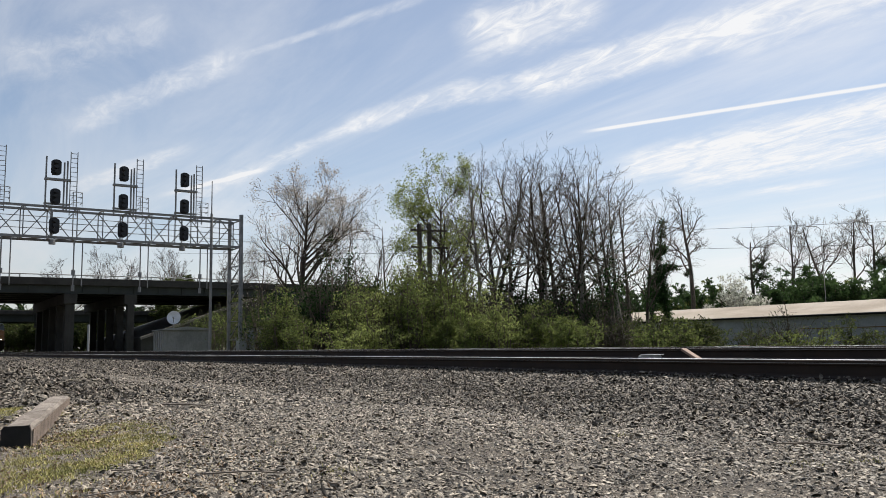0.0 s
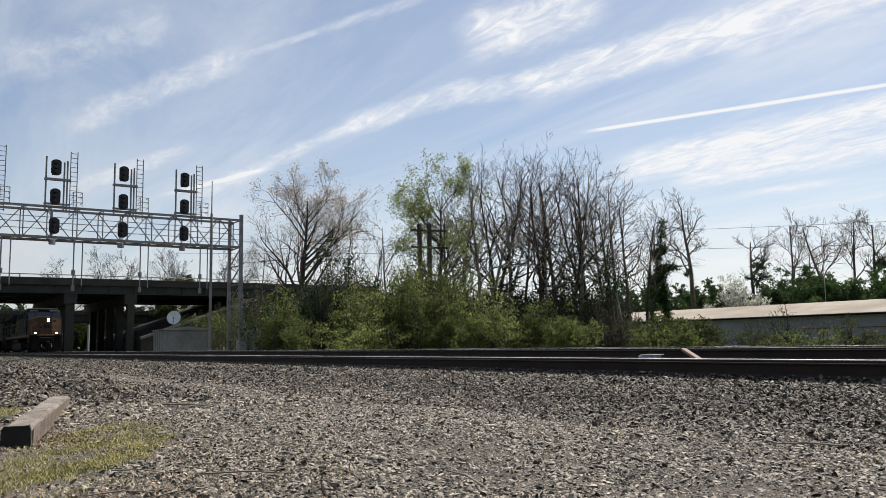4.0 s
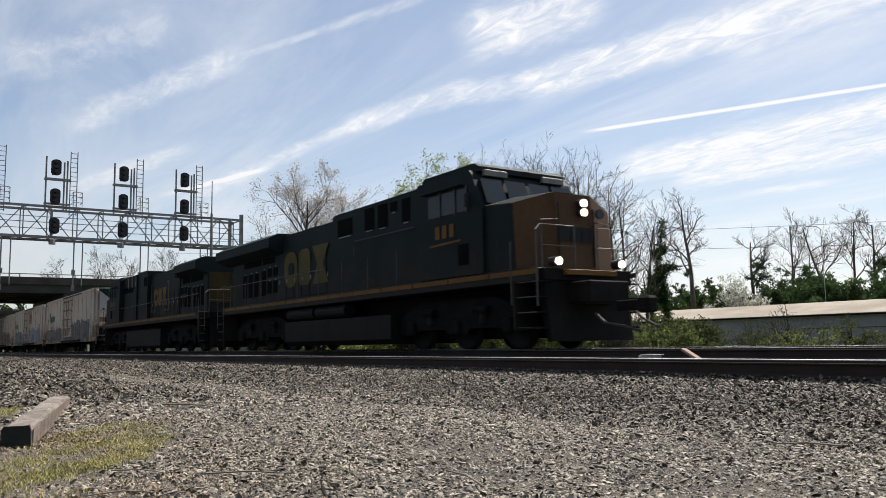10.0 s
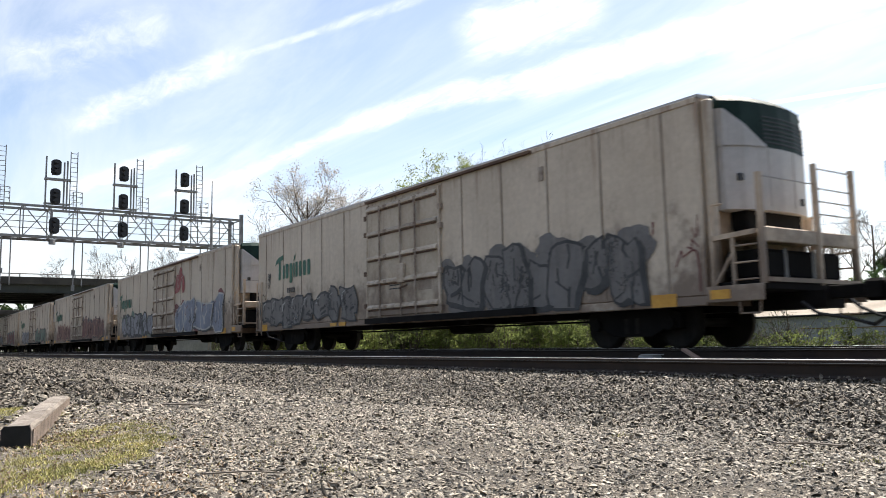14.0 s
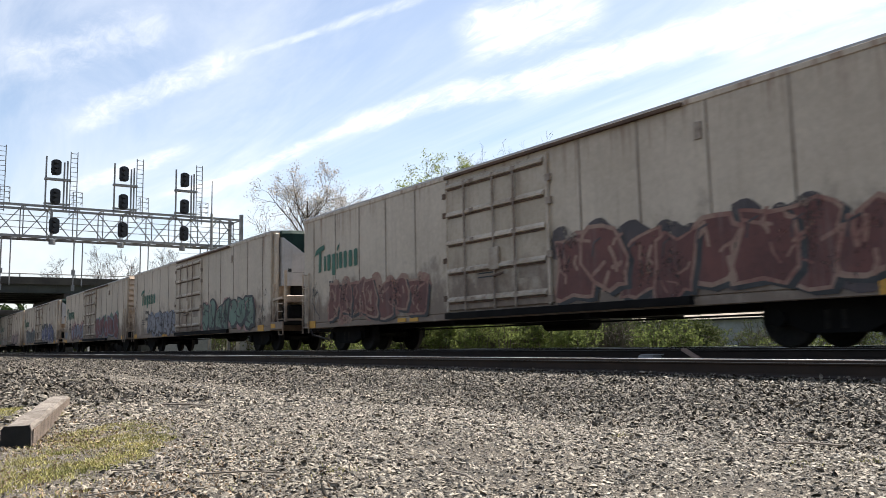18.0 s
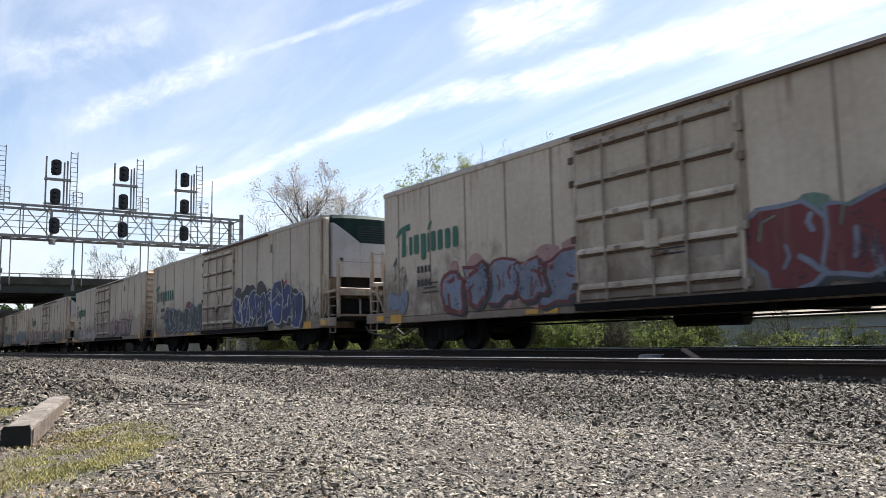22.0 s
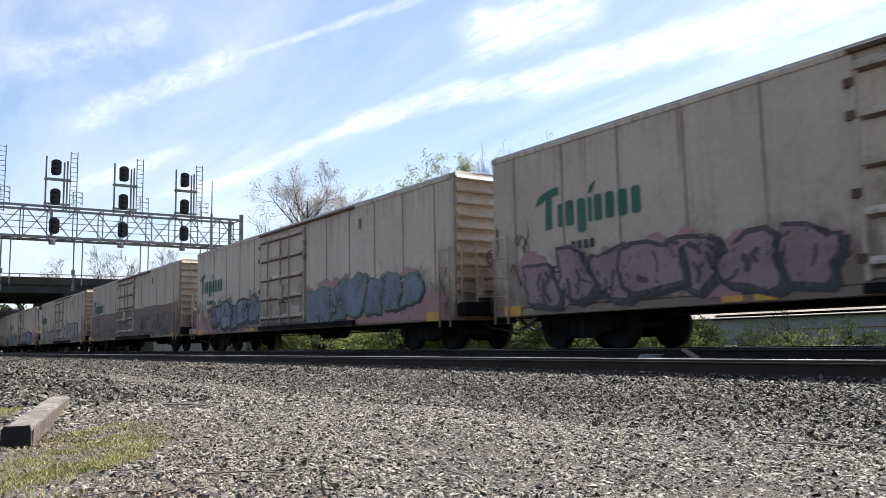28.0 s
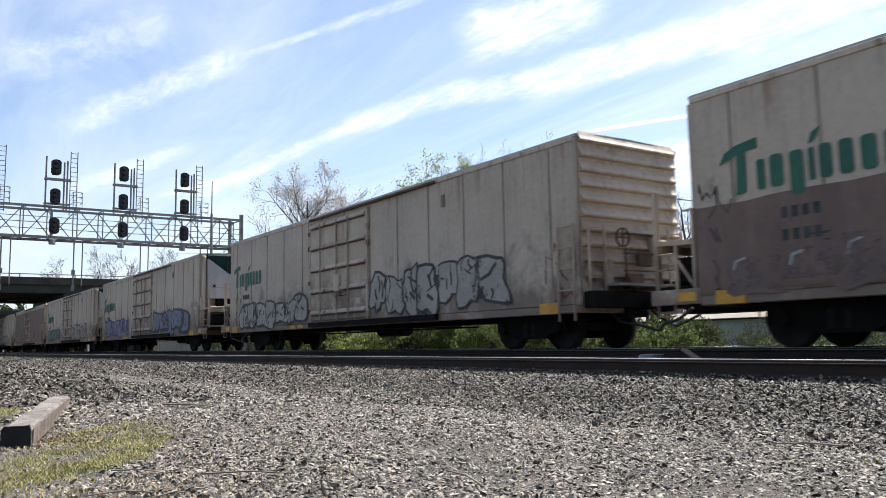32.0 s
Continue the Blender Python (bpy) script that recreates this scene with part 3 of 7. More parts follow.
def track(cy, top, label, cant=0.0):
    for side in (-1, 1):
        y = cy + side * 0.755
        rail = thing("rail", label, "rail", pose(0, y, top - (cant if side > 0 else 0)), group="rails", kind="structure")
        part("rail_body", Geo().prism(rail_outline(), 0, -420, 80), RUSTY_RAIL, rail, "dark brown rusted web and foot")
        part("running_surface", Geo().box(-420, 80, -0.026, 0.026, 0.0005, 0.003), RAIL_TOP, rail, "wheel-polished steel top")
        # added pale strip: paints the light caught on the head's lower edge
        part("worn_lip", Geo().box(-420, 80, -0.0395, -0.037, -0.034, -0.029), HEAD_GLINT, rail, "pale strip painted as the glint along the rail head's lower edge")
    tie = Geo().box(-0.11, 0.11, -1.3, 1.3, -0.36, -0.235, 0.012)
    me = tie.mesh("tie", TIE)
    bed = thing("crossties", "weathered dark timber crossties sunk in ballast", "crossties", pose(0, cy, top), kind="structure")
    x = -75.0
    while x < 6:
        part("tie", me, None, bed, m=pose(x, 0, random.uniform(-0.01, 0.004), 0, 0, random.uniform(-1, 1)))
        x += 0.53
    return bed


track(NEAR_Y, 0.0, "rusty steel rail of the near track", 0.045)
track(FAR_Y, TRAIN_Z, "steel rail of the track under the train")


# ---------------------------------------------------------------- overpass
def overpass():
    o = thing("overpass", "concrete and steel girder road overpass across the tracks", "bridge", pose(-105, 0, 0), kind="")
    top = 8.75
    part("deck", Geo().box(-26, 0, -60, 60, top - 0.55, top - 0.2, 0.02), CONCRETE_SHADED, o, "weathered concrete road deck, colour darkened for shade")
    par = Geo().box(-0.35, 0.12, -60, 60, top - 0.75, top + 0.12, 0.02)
    part("parapet", par, CONCRETE_SHADED, o, "stained concrete edge beam, colour darkened for shade")
    part("parapet", Geo().box(-26.1, -25.7, -60, 60, top - 0.75, top + 0.12, 0.02), CONCRETE_SHADED, o)
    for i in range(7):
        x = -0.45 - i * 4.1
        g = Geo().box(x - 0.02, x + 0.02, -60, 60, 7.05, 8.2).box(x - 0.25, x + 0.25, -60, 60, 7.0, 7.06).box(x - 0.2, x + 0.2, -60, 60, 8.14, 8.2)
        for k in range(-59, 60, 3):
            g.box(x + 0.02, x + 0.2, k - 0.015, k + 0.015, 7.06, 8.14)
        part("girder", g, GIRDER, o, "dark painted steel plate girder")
    for k in range(-60, 61, 3):
        part("rail_post", Geo().box(-0.16, -0.04, k - 0.06, k + 0.06, top + 0.1, top + 0.52, 0.01), GALV, o)
    part("handrail", Geo().tube((-0.1, -60, top + 0.5), (-0.1, 60, top + 0.5), 0.06), GALV, o, "grey tubular metal guard rail")
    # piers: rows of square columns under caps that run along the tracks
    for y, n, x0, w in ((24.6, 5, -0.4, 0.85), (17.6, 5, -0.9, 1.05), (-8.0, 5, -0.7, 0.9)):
        pier = part("pier", Geo().box(-26, -0.1, y - 0.75, y + 0.75, 5.75, 6.98, 0.05), CONCRETE_SHADED, o, "stained concrete pier cap on columns, colour darkened for shade")
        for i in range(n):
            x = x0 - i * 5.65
            part("column", Geo().box(x - w / 2, x + w / 2, y - w / 2, y + w / 2, -1.3, 5.75, 0.04), CONCRETE_SHADED, pier)
        part("plinth", Geo().box(-26, -0.2, y - 0.9, y + 0.8, -1.3, -0.2, 0.05), CONCRETE_SHADED, pier)
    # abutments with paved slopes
    part("slope_paving", Geo().prism([(25.6, -1.2), (25.6, 1.5), (37.5, 5.6), (39.5, 6.3), (46, 6.3), (46, -1.2)], 0, -27, 1.5), CONCRETE_SHADED, o, "stained concrete slope paving, colour darkened for shade under the bridge")
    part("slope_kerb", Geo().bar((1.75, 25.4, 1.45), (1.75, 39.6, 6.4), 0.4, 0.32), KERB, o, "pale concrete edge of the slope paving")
    part("slope_paving", Geo().prism([(-17.5, -1.2), (-29.5, 6.3), (-36, 6.3), (-36, -1.2)], 0, -27, 1.5), CONCRETE_SHADED, o)
    return o


def rear_overpass():
    o = thing("rear_overpass", "lower concrete and steel bridge behind the overpass", "bridge", pose(-146, 0, 0))
    part("deck", Geo().box(-11, 0.3, -60, 42, 6.05, 6.75, 0.03), CONCRETE_SHADED, o, "stained concrete deck with a plain edge, colour darkened for shade")
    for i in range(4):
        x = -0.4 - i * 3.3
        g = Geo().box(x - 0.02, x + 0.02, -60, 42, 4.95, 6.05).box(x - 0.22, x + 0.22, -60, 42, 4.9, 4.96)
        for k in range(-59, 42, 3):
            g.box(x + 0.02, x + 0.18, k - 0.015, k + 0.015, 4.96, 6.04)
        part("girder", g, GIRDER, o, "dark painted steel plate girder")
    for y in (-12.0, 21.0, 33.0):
        pier = part("pier", Geo().box(-10.6, -0.2, y - 0.6, y + 0.6, 4.1, 4.88, 0.04), CONCRETE_SHADED, o, "stained concrete pier cap on columns, colour darkened for shade")
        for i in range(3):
            part("column", Geo().box(-1.4 - i * 4.2, -0.6 - i * 4.2, y - 0.4, y + 0.4, -1.3, 4.1, 0.04), CONCRETE_SHADED, pier)
    return o


overpass()
rear_overpass()


# ---------------------------------------------------------------- signal gantry
def signal_bridge():
    X = -55.0
    o = thing("signal_gantry", "galvanised lattice signal bridge over the tracks", "signal gantry", pose(X, 0, 0))
    y0, y1, zb, zt = -6.0, 20.02, 7.2, 9.14
    hx = 0.75
    for x in (-hx, hx):
        for z, nm in ((zb, "bottom_chord"), (zt, "top_chord")):
            part(nm, Geo().bar((x, y0, z), (x, y1, z), 0.14, 0.14), GALV, o)
    n = 17
    st = (y1 - y0) / n
    for i in range(n + 1):
        y = y0 + i * st
        for x in (-hx, hx):
            part("strut", Geo().bar((x, y, zb), (x, y, zt), 0.06, 0.06), GALV, o)
            if i < n:
                a, b = (zb, zt) if (i % 2) == (x > 0) else (zt, zb)
                part("diagonal", Geo().bar((x, y, a), (x, y + st, b), 0.055, 0.055), GALV, o)
        for z in (zb, zt):
            part("cross_brace", Geo().bar((-hx, y, z), (hx, y, z), 0.07, 0.07), GALV, o)
            if i < n and z == zb:
                part("cross_brace", Geo().bar((-hx, y, z), (hx, y + st, z), 0.06, 0.06), GALV, o)
    # walkway with its rails
    part("walkway", Geo().box(-0.45, 0.45, y0, y1, zb + 0.1, zb + 0.14), GALV, o, "steel grating walkway")
    for z in (0.55, 0.95, 1.3):
        part("walkway_rail", Geo().tube((hx - 0.12, y0, zb + z), (hx - 0.12, y1, zb + z), 0.025, n=6), GALV, o)
    # legs
    for y in (y0 + 0.2, y1 - 0.25):
        leg = part("leg", Geo().bar((-hx, y, -1.1), (-hx, y, zt + 0.2), 0.2, 0.2), GALV, o, "tall galvanised steel gantry leg")
        part("leg_post", Geo().bar((hx, y + 0.3, -1.1), (hx, y + 0.3, zt + 0.4), 0.22, 0.22), GALV, leg)
        for k in range(6):
            z = -0.6 + k * 1.3
            part("lacing", Geo().bar((-hx, y, z), (hx, y + 0.3, z + 1.3), 0.07, 0.07), GALV, leg)
            part("lacing", Geo().bar((-hx, y, z), (hx, y + 0.3, z), 0.07, 0.07), GALV, leg)
    # a signal set over each track
    for y in (3.78, 7.82, 11.86, 15.82):
        mast = part("signal_mast", Geo().bar((hx + 0.15, y - 0.42, zt - 0.2), (hx + 0.15, y - 0.42, 12.3), 0.09, 0.09)
                    .bar((hx + 0.15, y + 0.62, zt - 0.2), (hx + 0.15, y + 0.62, 12.0), 0.09, 0.09)
                    .bar((hx + 0.15, y + 0.8, zt - 0.2), (hx + 0.15, y + 0.8, 12.1), 0.09, 0.09)
                    .bar((hx + 0.15, y - 0.5, 10.86), (hx + 0.15, y + 1.0, 10.86), 0.3, 0.13)
                    .bar((hx + 0.15, y - 0.5, 9.3), (hx + 0.15, y + 1.0, 9.3), 0.12, 0.12), GALV, o, "galvanised frame with black signal heads")
        ladder = Geo().bar((hx + 0.1, y + 0.98, zt - 0.5), (hx + 0.1, y + 0.98, 12.75), 0.05, 0.05).bar((hx + 0.1, y + 1.38, zt - 0.5), (hx + 0.1, y + 1.38, 12.75), 0.05, 0.05)
        for k in range(14):
            ladder.tube((hx + 0.1, y + 0.98, zt - 0.4 + k * 0.3), (hx + 0.1, y + 1.38, zt - 0.4 + k * 0.3), 0.02, n=5)
        part("ladder", ladder, GALV, mast)
        cage = Geo()
        for z in (9.4, 9.75, 10.05):
            cage.line([(hx + 0.1, y + 1.1, z), (hx + 0.7, y + 1.1, z), (hx + 0.7, y + 1.62, z), (hx + 0.1, y + 1.62, z)], 0.022)
        for p in (1.1, 1.62):
            cage.tube((hx + 0.7, y + p, 9.1), (hx + 0.7, y + p, 10.05), 0.022, n=6)
        part("ladder_cage", cage, GALV, mast)
        for z in (11.6, 9.75, 7.9):
            head = Geo()
            pts = [(math.sin(a) * 0.31, math.cos(a) * 0.31) for a in np.linspace(-1.25, 1.25, 7)]
            out = [(p[0], 0.28 + p[1] * 0.75) for p in pts] + [(-p[0], -0.28 - p[1] * 0.75) for p in pts]
            head.prism(out, 0, 0, 0.06)
            hd = part("signal_head", head, BLACK, mast, "black oval signal head with hooded lenses", m=pose(hx + 0.3, y + 0.12, z))
            for dz in (-0.3, 0, 0.3):
                part("hood", Geo().tube((0.06, 0, dz), (0.38, 0, dz), 0.12, 0.12, 10), BLACK, hd)
            part("lamp_housing", Geo().box(-0.3, 0, -0.2, 0.2, -0.45, 0.45, 0.03), BLACK, hd)
        part("lower_bracket", Geo().bar((hx + 0.2, y, zb), (hx + 0.2, y, 8.9), 0.08, 0.08), GALV, mast)
        part("junction_box", Geo().tube((hx + 0.2, y + 0.05, 6.75), (hx + 0.2, y + 0.05, 7.05), 0.2, 0.2, 12), GALV, mast, "round grey junction box under the signals")
        drop = Geo().tube((hx, y + 1.85, 4.2), (hx, y + 1.85, zb), 0.04, n=6).tube((hx, y + 1.35, 4.0), (hx, y + 1.35, zb), 0.045, n=6).tube((hx, y + 1.35, 4.9), (hx, y + 1.35, 5.2), 0.12, n=8).tube((hx, y + 1.35, 3.9), (hx, y + 1.35, 4.25), 0.1, n=8)
        part("hanger", drop, GALV, mast, "hanging rod with clamps")
    return o


signal_bridge()
pole = thing("radio_mast", "slim grey radio mast standing by the signal gantry", "mast", pose(-54.0, 17.85, -1.18))
part("pole", Geo().tube((0, 0, 0), (0, 0, 10.6), 0.11, 0.09, 10), GALV, pole)
part("antenna", Geo().tube((0, 0, 10.6), (0, 0, 12.9), 0.05, 0.03, 6), GALV, pole)


# ---------------------------------------------------------------- train: shared parts
def ring(geo, cx, cz, r_out, r_in, y0, y1, n=20):
    """A flat ring across y."""
    p = []
    for y in (y0, y1):
        for r in (r_out, r_in):
            for i in range(n):
                a = 2 * math.pi * i / n
                p.append((cx + r * math.cos(a), y, cz + r * math.sin(a)))
    f = []
    for i in range(n):
        j = (i + 1) % n
        f += [(i, j, n + j, n + i), (2 * n + i, 3 * n + i, 3 * n + j, 2 * n + j), (i, 2 * n + i, 2 * n + j, j), (n + i, n + j, 3 * n + j, 3 * n + i)]
    return geo.add(p, f)


def lathe_y(geo, prof, n=22):
    """A wheel-like body: prof is (y, radius) pairs, turned about the y axis."""
    k = len(prof)
    p = [(r * math.cos(2 * math.pi * i / n), y, r * math.sin(2 * math.pi * i / n)) for y, r in prof for i in range(n)]
    f = [(a * n + i, a * n + (i + 1) % n, (a + 1) * n + (i + 1) % n, (a + 1) * n + i) for a in range(k - 1) for i in range(n)]
    f += [tuple(range(n)), tuple(reversed(range((k - 1) * n, k * n)))]
    return geo.add(p, f)


MESHES = {}


def wheelset_meshes(r):
    if r not in MESHES:
        w = Geo()
        lathe_y(w, [(-0.07, 0.10), (-0.065, r * 0.45), (-0.055, r * 0.84), (-0.07, r * 0.86), (-0.07, r), (0.045, r * 0.985), (0.06, r + 0.028), (0.075, r + 0.02), (0.07, r * 0.84), (0.03, r * 0.45), (0.05, 0.10)])
        MESHES[r] = w.mesh("wheel", WHEEL, True), Geo().tube((0, -1.02, 0), (0, 1.02, 0), 0.085, n=12).mesh("axle", WHEEL, True)
    return MESHES[r]


def wheelset(parent, x, z, r):
    wheel, axle = wheelset_meshes(r)
    ws = part("wheelset", axle, None, parent, "steel axle with two wheels", m=pose(x, 0, z))
    for s in (-1, 1):
        part("wheel", wheel, None, ws, m=pose(0, s * 0.755, 0, 0, 0, 0 if s < 0 else 180))
    return ws


def freight_truck(car, x):
    """A two-axle truck: cast side frames over the axle boxes, spring nest, bolster."""
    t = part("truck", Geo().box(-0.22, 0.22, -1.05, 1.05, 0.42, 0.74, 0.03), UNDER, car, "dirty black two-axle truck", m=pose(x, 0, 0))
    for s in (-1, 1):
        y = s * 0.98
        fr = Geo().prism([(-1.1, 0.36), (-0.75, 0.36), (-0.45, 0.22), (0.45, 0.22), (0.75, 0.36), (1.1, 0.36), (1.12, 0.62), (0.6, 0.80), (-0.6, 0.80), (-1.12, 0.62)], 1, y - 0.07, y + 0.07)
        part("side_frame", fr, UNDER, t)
        for d in (-0.89, 0.89):
            part("axle_box", Geo().tube((d, y - 0.02, 0.457), (d, y + s * 0.14, 0.457), 0.13, n=12), UNDER, t)
        for d in (-0.13, 0.13):
            part("spring", Geo().tube((d, y, 0.28), (d, y, 0.56), 0.09, n=10), WHEEL, t)
    for d in (-0.89, 0.89):
        wheelset(t, d, 0.457, 0.457)
    return t


def coupler(car, x, s):
    g = Geo().box(x - s * 0.75 if s > 0 else x, x if s > 0 else x + 0.75, -0.1, 0.1, 0.76, 0.98, 0.02)
    g.box(x - 0.16, x + 0.16, -0.17, 0.14, 0.70, 1.04, 0.05)
    c = part("coupler", g, UNDER, car, "rusty black knuckle coupler")
    hose = [(x - s * 0.75, 0.35, 0.85), (x - s * 0.5, 0.38, 0.62), (x - s * 0.22, 0.34, 0.50), (x + s * 0.0, 0.3, 0.42)]
    part("air_hose", Geo().line(hose, 0.03, 6), BLACK, c)
    hose = [(x - s * 1.0, -0.45, 0.72), (x - s * 0.7, -0.5, 0.52), (x - s * 0.3, -0.42, 0.45), (x, -0.2, 0.33)]
    part("air_hose", Geo().line(hose, 0.03, 6), BLACK, c)
    return c


def flat_shape(geo, pts, y):
    """A flat outline on the side of a car, facing -y."""
    return geo.add([(p[0], y, p[1]) for p in pts], [tuple(range(len(pts)))])


def round_block(cx, cz, w, h, r=0.3, lean=0.0, n=4):
    """A rounded rectangle outline."""
    out = []
    r = r * min(w, h)
    for sx, sz, a0 in ((1, 1, 0), (-1, 1, 90), (-1, -1, 180), (1, -1, 270)):
        for i in range(n + 1):
            a = radians(a0 + 90 * i / n)
            x, z = sx * (w / 2 - r) + r * math.cos(a), sz * (h / 2 - r) + r * math.sin(a)
            out.append((cx + x + lean * z, cz + z))
    return out


def stroke(geo, pts, w, y, n=6):
    """A painted line with round joints."""
    for a, b in zip(pts, pts[1:]):
        a, b = Vector(a), Vector(b)
        d = (b - a)
        if d.length < 1e-5:
            continue
        d.normalize()
        s = Vector((-d.y, d.x)) * w / 2
        out = []
        base = math.atan2(-s.y, -s.x)
        for i in range(n + 1):
            t = base - math.pi * i / n
            out.append((a.x + math.cos(t) * w / 2, a.y + math.sin(t) * w / 2))
        for i in range(n + 1):
            t = base + math.pi - math.pi * i / n
            out.append((b.x + math.cos(t) * w / 2, b.y + math.sin(t) * w / 2))
        flat_shape(geo, out, y)
        y -= 0.0003
    return geo


# ---------------------------------------------------------------- refrigerated boxcar
HALF_W, BODY_Z0, BODY_Z1 = 1.52, 0.70, 4.22
CAR_LENGTH = 22.2


def reefer(unit_first):
    """The car faces +x. unit_first: its cooling machine stands on the leading end, else on the trailing end."""
    s = 1 if unit_first else -1
    half = CAR_LENGTH / 2
    xu, xr = s * (half - 2.0), -s * (half - 0.8)      # end with the machine, ribbed end
    x0, x1 = min(xu, xr), max(xu, xr)
    span = x1 - x0
    car = thing("refrigerated_boxcar", "dirty white insulated boxcar with graffiti on a moving train", "boxcar", group="boxcars of the train")
    at = lambda k: x0 + span * k
    # sides: panels in bays with slim battens, over a sill
    for sy in (-1, 1):
        y = sy * HALF_W
        w = part("side_wall", Geo().box(x0, x1, min(y, y - sy * 0.09), max(y, y - sy * 0.09), BODY_Z0 + 0.16, BODY_Z1, 0.02), WHITE_BODY, car, "grimy white side panels")
        k = 0
        while k < 13:
            xb = at((k + 0.5) / 13)
            part("batten", Geo().box(xb - 0.02, xb + 0.02, min(y, y + sy * 0.012), max(y, y + sy * 0.012), BODY_Z0 + 0.2, BODY_Z1 - 0.12), SEAM, w)
            k += 1
        part("side_sill", Geo().box(x0, x1, min(y, y - sy * 0.12), max(y, y - sy * 0.12), BODY_Z0, BODY_Z0 + 0.16, 0.015), WHITE_BODY, car)
        part("eave_rail", Geo().box(x0, x1, min(y, y + sy * 0.02), max(y, y + sy * 0.02), BODY_Z1 - 0.12, BODY_Z1 - 0.02, 0.008), WHITE_BODY, car)
        # plug door
        a, b = (0.422, 0.607) if unit_first else (0.383, 0.572)
        if sy > 0:
            a, b = 1 - b, 1 - a
        xa, xb = at(a), at(b)
        d = part("plug_door", Geo().box(xa, xb, min(y, y + sy * 0.05), max(y, y + sy * 0.05), BODY_Z0 + 0.22, BODY_Z1 - 0.22, 0.02), DOOR_WHITE, car, "rust-streaked white plug door with locking bars")
        yo = y + sy * 0.08
        for i in range(5):
            z = BODY_Z0 + 0.45 + i * 0.68
            part("door_rib", Geo().prism([(y + sy * 0.045, z - 0.05), (y + sy * 0.115, z - 0.03), (y + sy * 0.115, z + 0.02), (y + sy * 0.045, z + 0.09)], 0, xa + 0.06, xb - 0.06), DOOR_RIB, d)
            # rust-brown strip that paints the rib's shadow on the door below it
            part("rust_line", Geo().box(xa + 0.1, xb - 0.1, min(y + sy * 0.051, yo), max(y + sy * 0.051, yo), z - 0.085, z - 0.05), RUST, d)
            for q in (0.30, 0.72):
                xq = xa + (xb - xa) * q
                part("lock_bracket", Geo().box(xq - 0.07, xq + 0.07, min(yo, yo + sy * 0.05), max(yo, yo + sy * 0.05), z - 0.05, z + 0.05, 0.008), RUSTY_CREAM, d)
        for q in (0.22, 0.52, 0.72):
            xq = xa + (xb - xa) * q
            part("locking_bar", Geo().tube((xq, yo + sy * 0.03, BODY_Z0 + 0.2), (xq, yo + sy * 0.03, BODY_Z1 - 0.3), 0.026, n=6), RUSTY_CREAM, d)
        xm = xa + (xb - xa) * 0.52
        part("lock_plate", Geo().box(xm - 0.16, xm + 0.16, min(y + sy * 0.05, y + sy * 0.135), max(y + sy * 0.05, y + sy * 0.135), 1.75, 2.25, 0.015), DOOR_RIB, d, "pale lock plate with rust runs")
        part("door_handle", Geo().bar((xa + (xb - xa) * 0.52, yo + sy * 0.06, 1.6), (xa + (xb - xa) * 0.62, yo + sy * 0.06, 1.66), 0.04, 0.04), RUST, d)
        for z in (3.62, 3.15, 2.05, 1.15):
            part("hinge", Geo().box(xa - 0.13, xa + 0.02, min(y, yo), max(y, yo), z, z + 0.13), RUST, d)
            part("hinge", Geo().box(xb - 0.02, xb + 0.11, min(y, yo), max(y, yo), z - 0.2, z - 0.06), RUSTY_CREAM, d)
        part("door_notice", Geo().box(xb - 0.95, xb - 0.35, min(y + sy * 0.05, y + sy * 0.053), max(y + sy * 0.05, y + sy * 0.053), 1.5, 1.78), SEAM, d)
        for q in (0.0, 1.0):
            xq = xa + (xb - xa) * q
            part("door_post", Geo().box(xq - 0.035, xq + 0.035, min(y, y + sy * 0.07), max(y, y + sy * 0.07), BODY_Z0 + 0.2, BODY_Z1 - 0.2, 0.01), DOOR_RIB, d)
        ke = 0.785 if unit_first else 0.75
        xe = at(ke if sy < 0 else 1 - ke)
        lo, hi = min(xa, xe) - 0.05, max(xb, xe)
        part("door_track", Geo().box(lo, hi, min(y, y + sy * 0.09), max(y, y + sy * 0.09), BODY_Z1 - 0.12, BODY_Z1 - 0.06), RUST, car, "rusty sliding-door track")
        part("door_track", Geo().box(lo, hi, min(y, y + sy * 0.12), max(y, y + sy * 0.12), BODY_Z0 + 0.03, BODY_Z0 + 0.17), UNDER, car)
        kv = 0.799 if unit_first else 0.765
        xv = at(kv if sy < 0 else 1 - kv)
        part("placard_holder", Geo().box(xv - 0.07, xv + 0.07, min(y, y + sy * 0.03), max(y, y + sy * 0.03), 3.46, 3.76, 0.01), RUSTY_CREAM, car)
    # roof, slightly crowned
    prof = [(-HALF_W - 0.02, BODY_Z1 - 0.03), (HALF_W + 0.02, BODY_Z1 - 0.03), (HALF_W - 0.02, BODY_Z1 + 0.03), (0.7, BODY_Z1 + 0.085), (0, BODY_Z1 + 0.1), (-0.7, BODY_Z1 + 0.085), (-HALF_W + 0.02, BODY_Z1 + 0.03)]
    part("roof", Geo().prism(prof, 0, x0 - 0.02, x1 + 0.02), ROOF, car, "pale sheet-metal roof")
    # ribbed end
    e = part("ribbed_end", Geo().box(min(xr, xr + s * 0.08), max(xr, xr + s * 0.08), -HALF_W + 0.1, HALF_W - 0.1, BODY_Z0, BODY_Z1 - 0.03), WHITE_END, car, "cream corrugated end wall with rust")
    for i in range(11):
        z = BODY_Z0 + 0.42 + i * 0.30
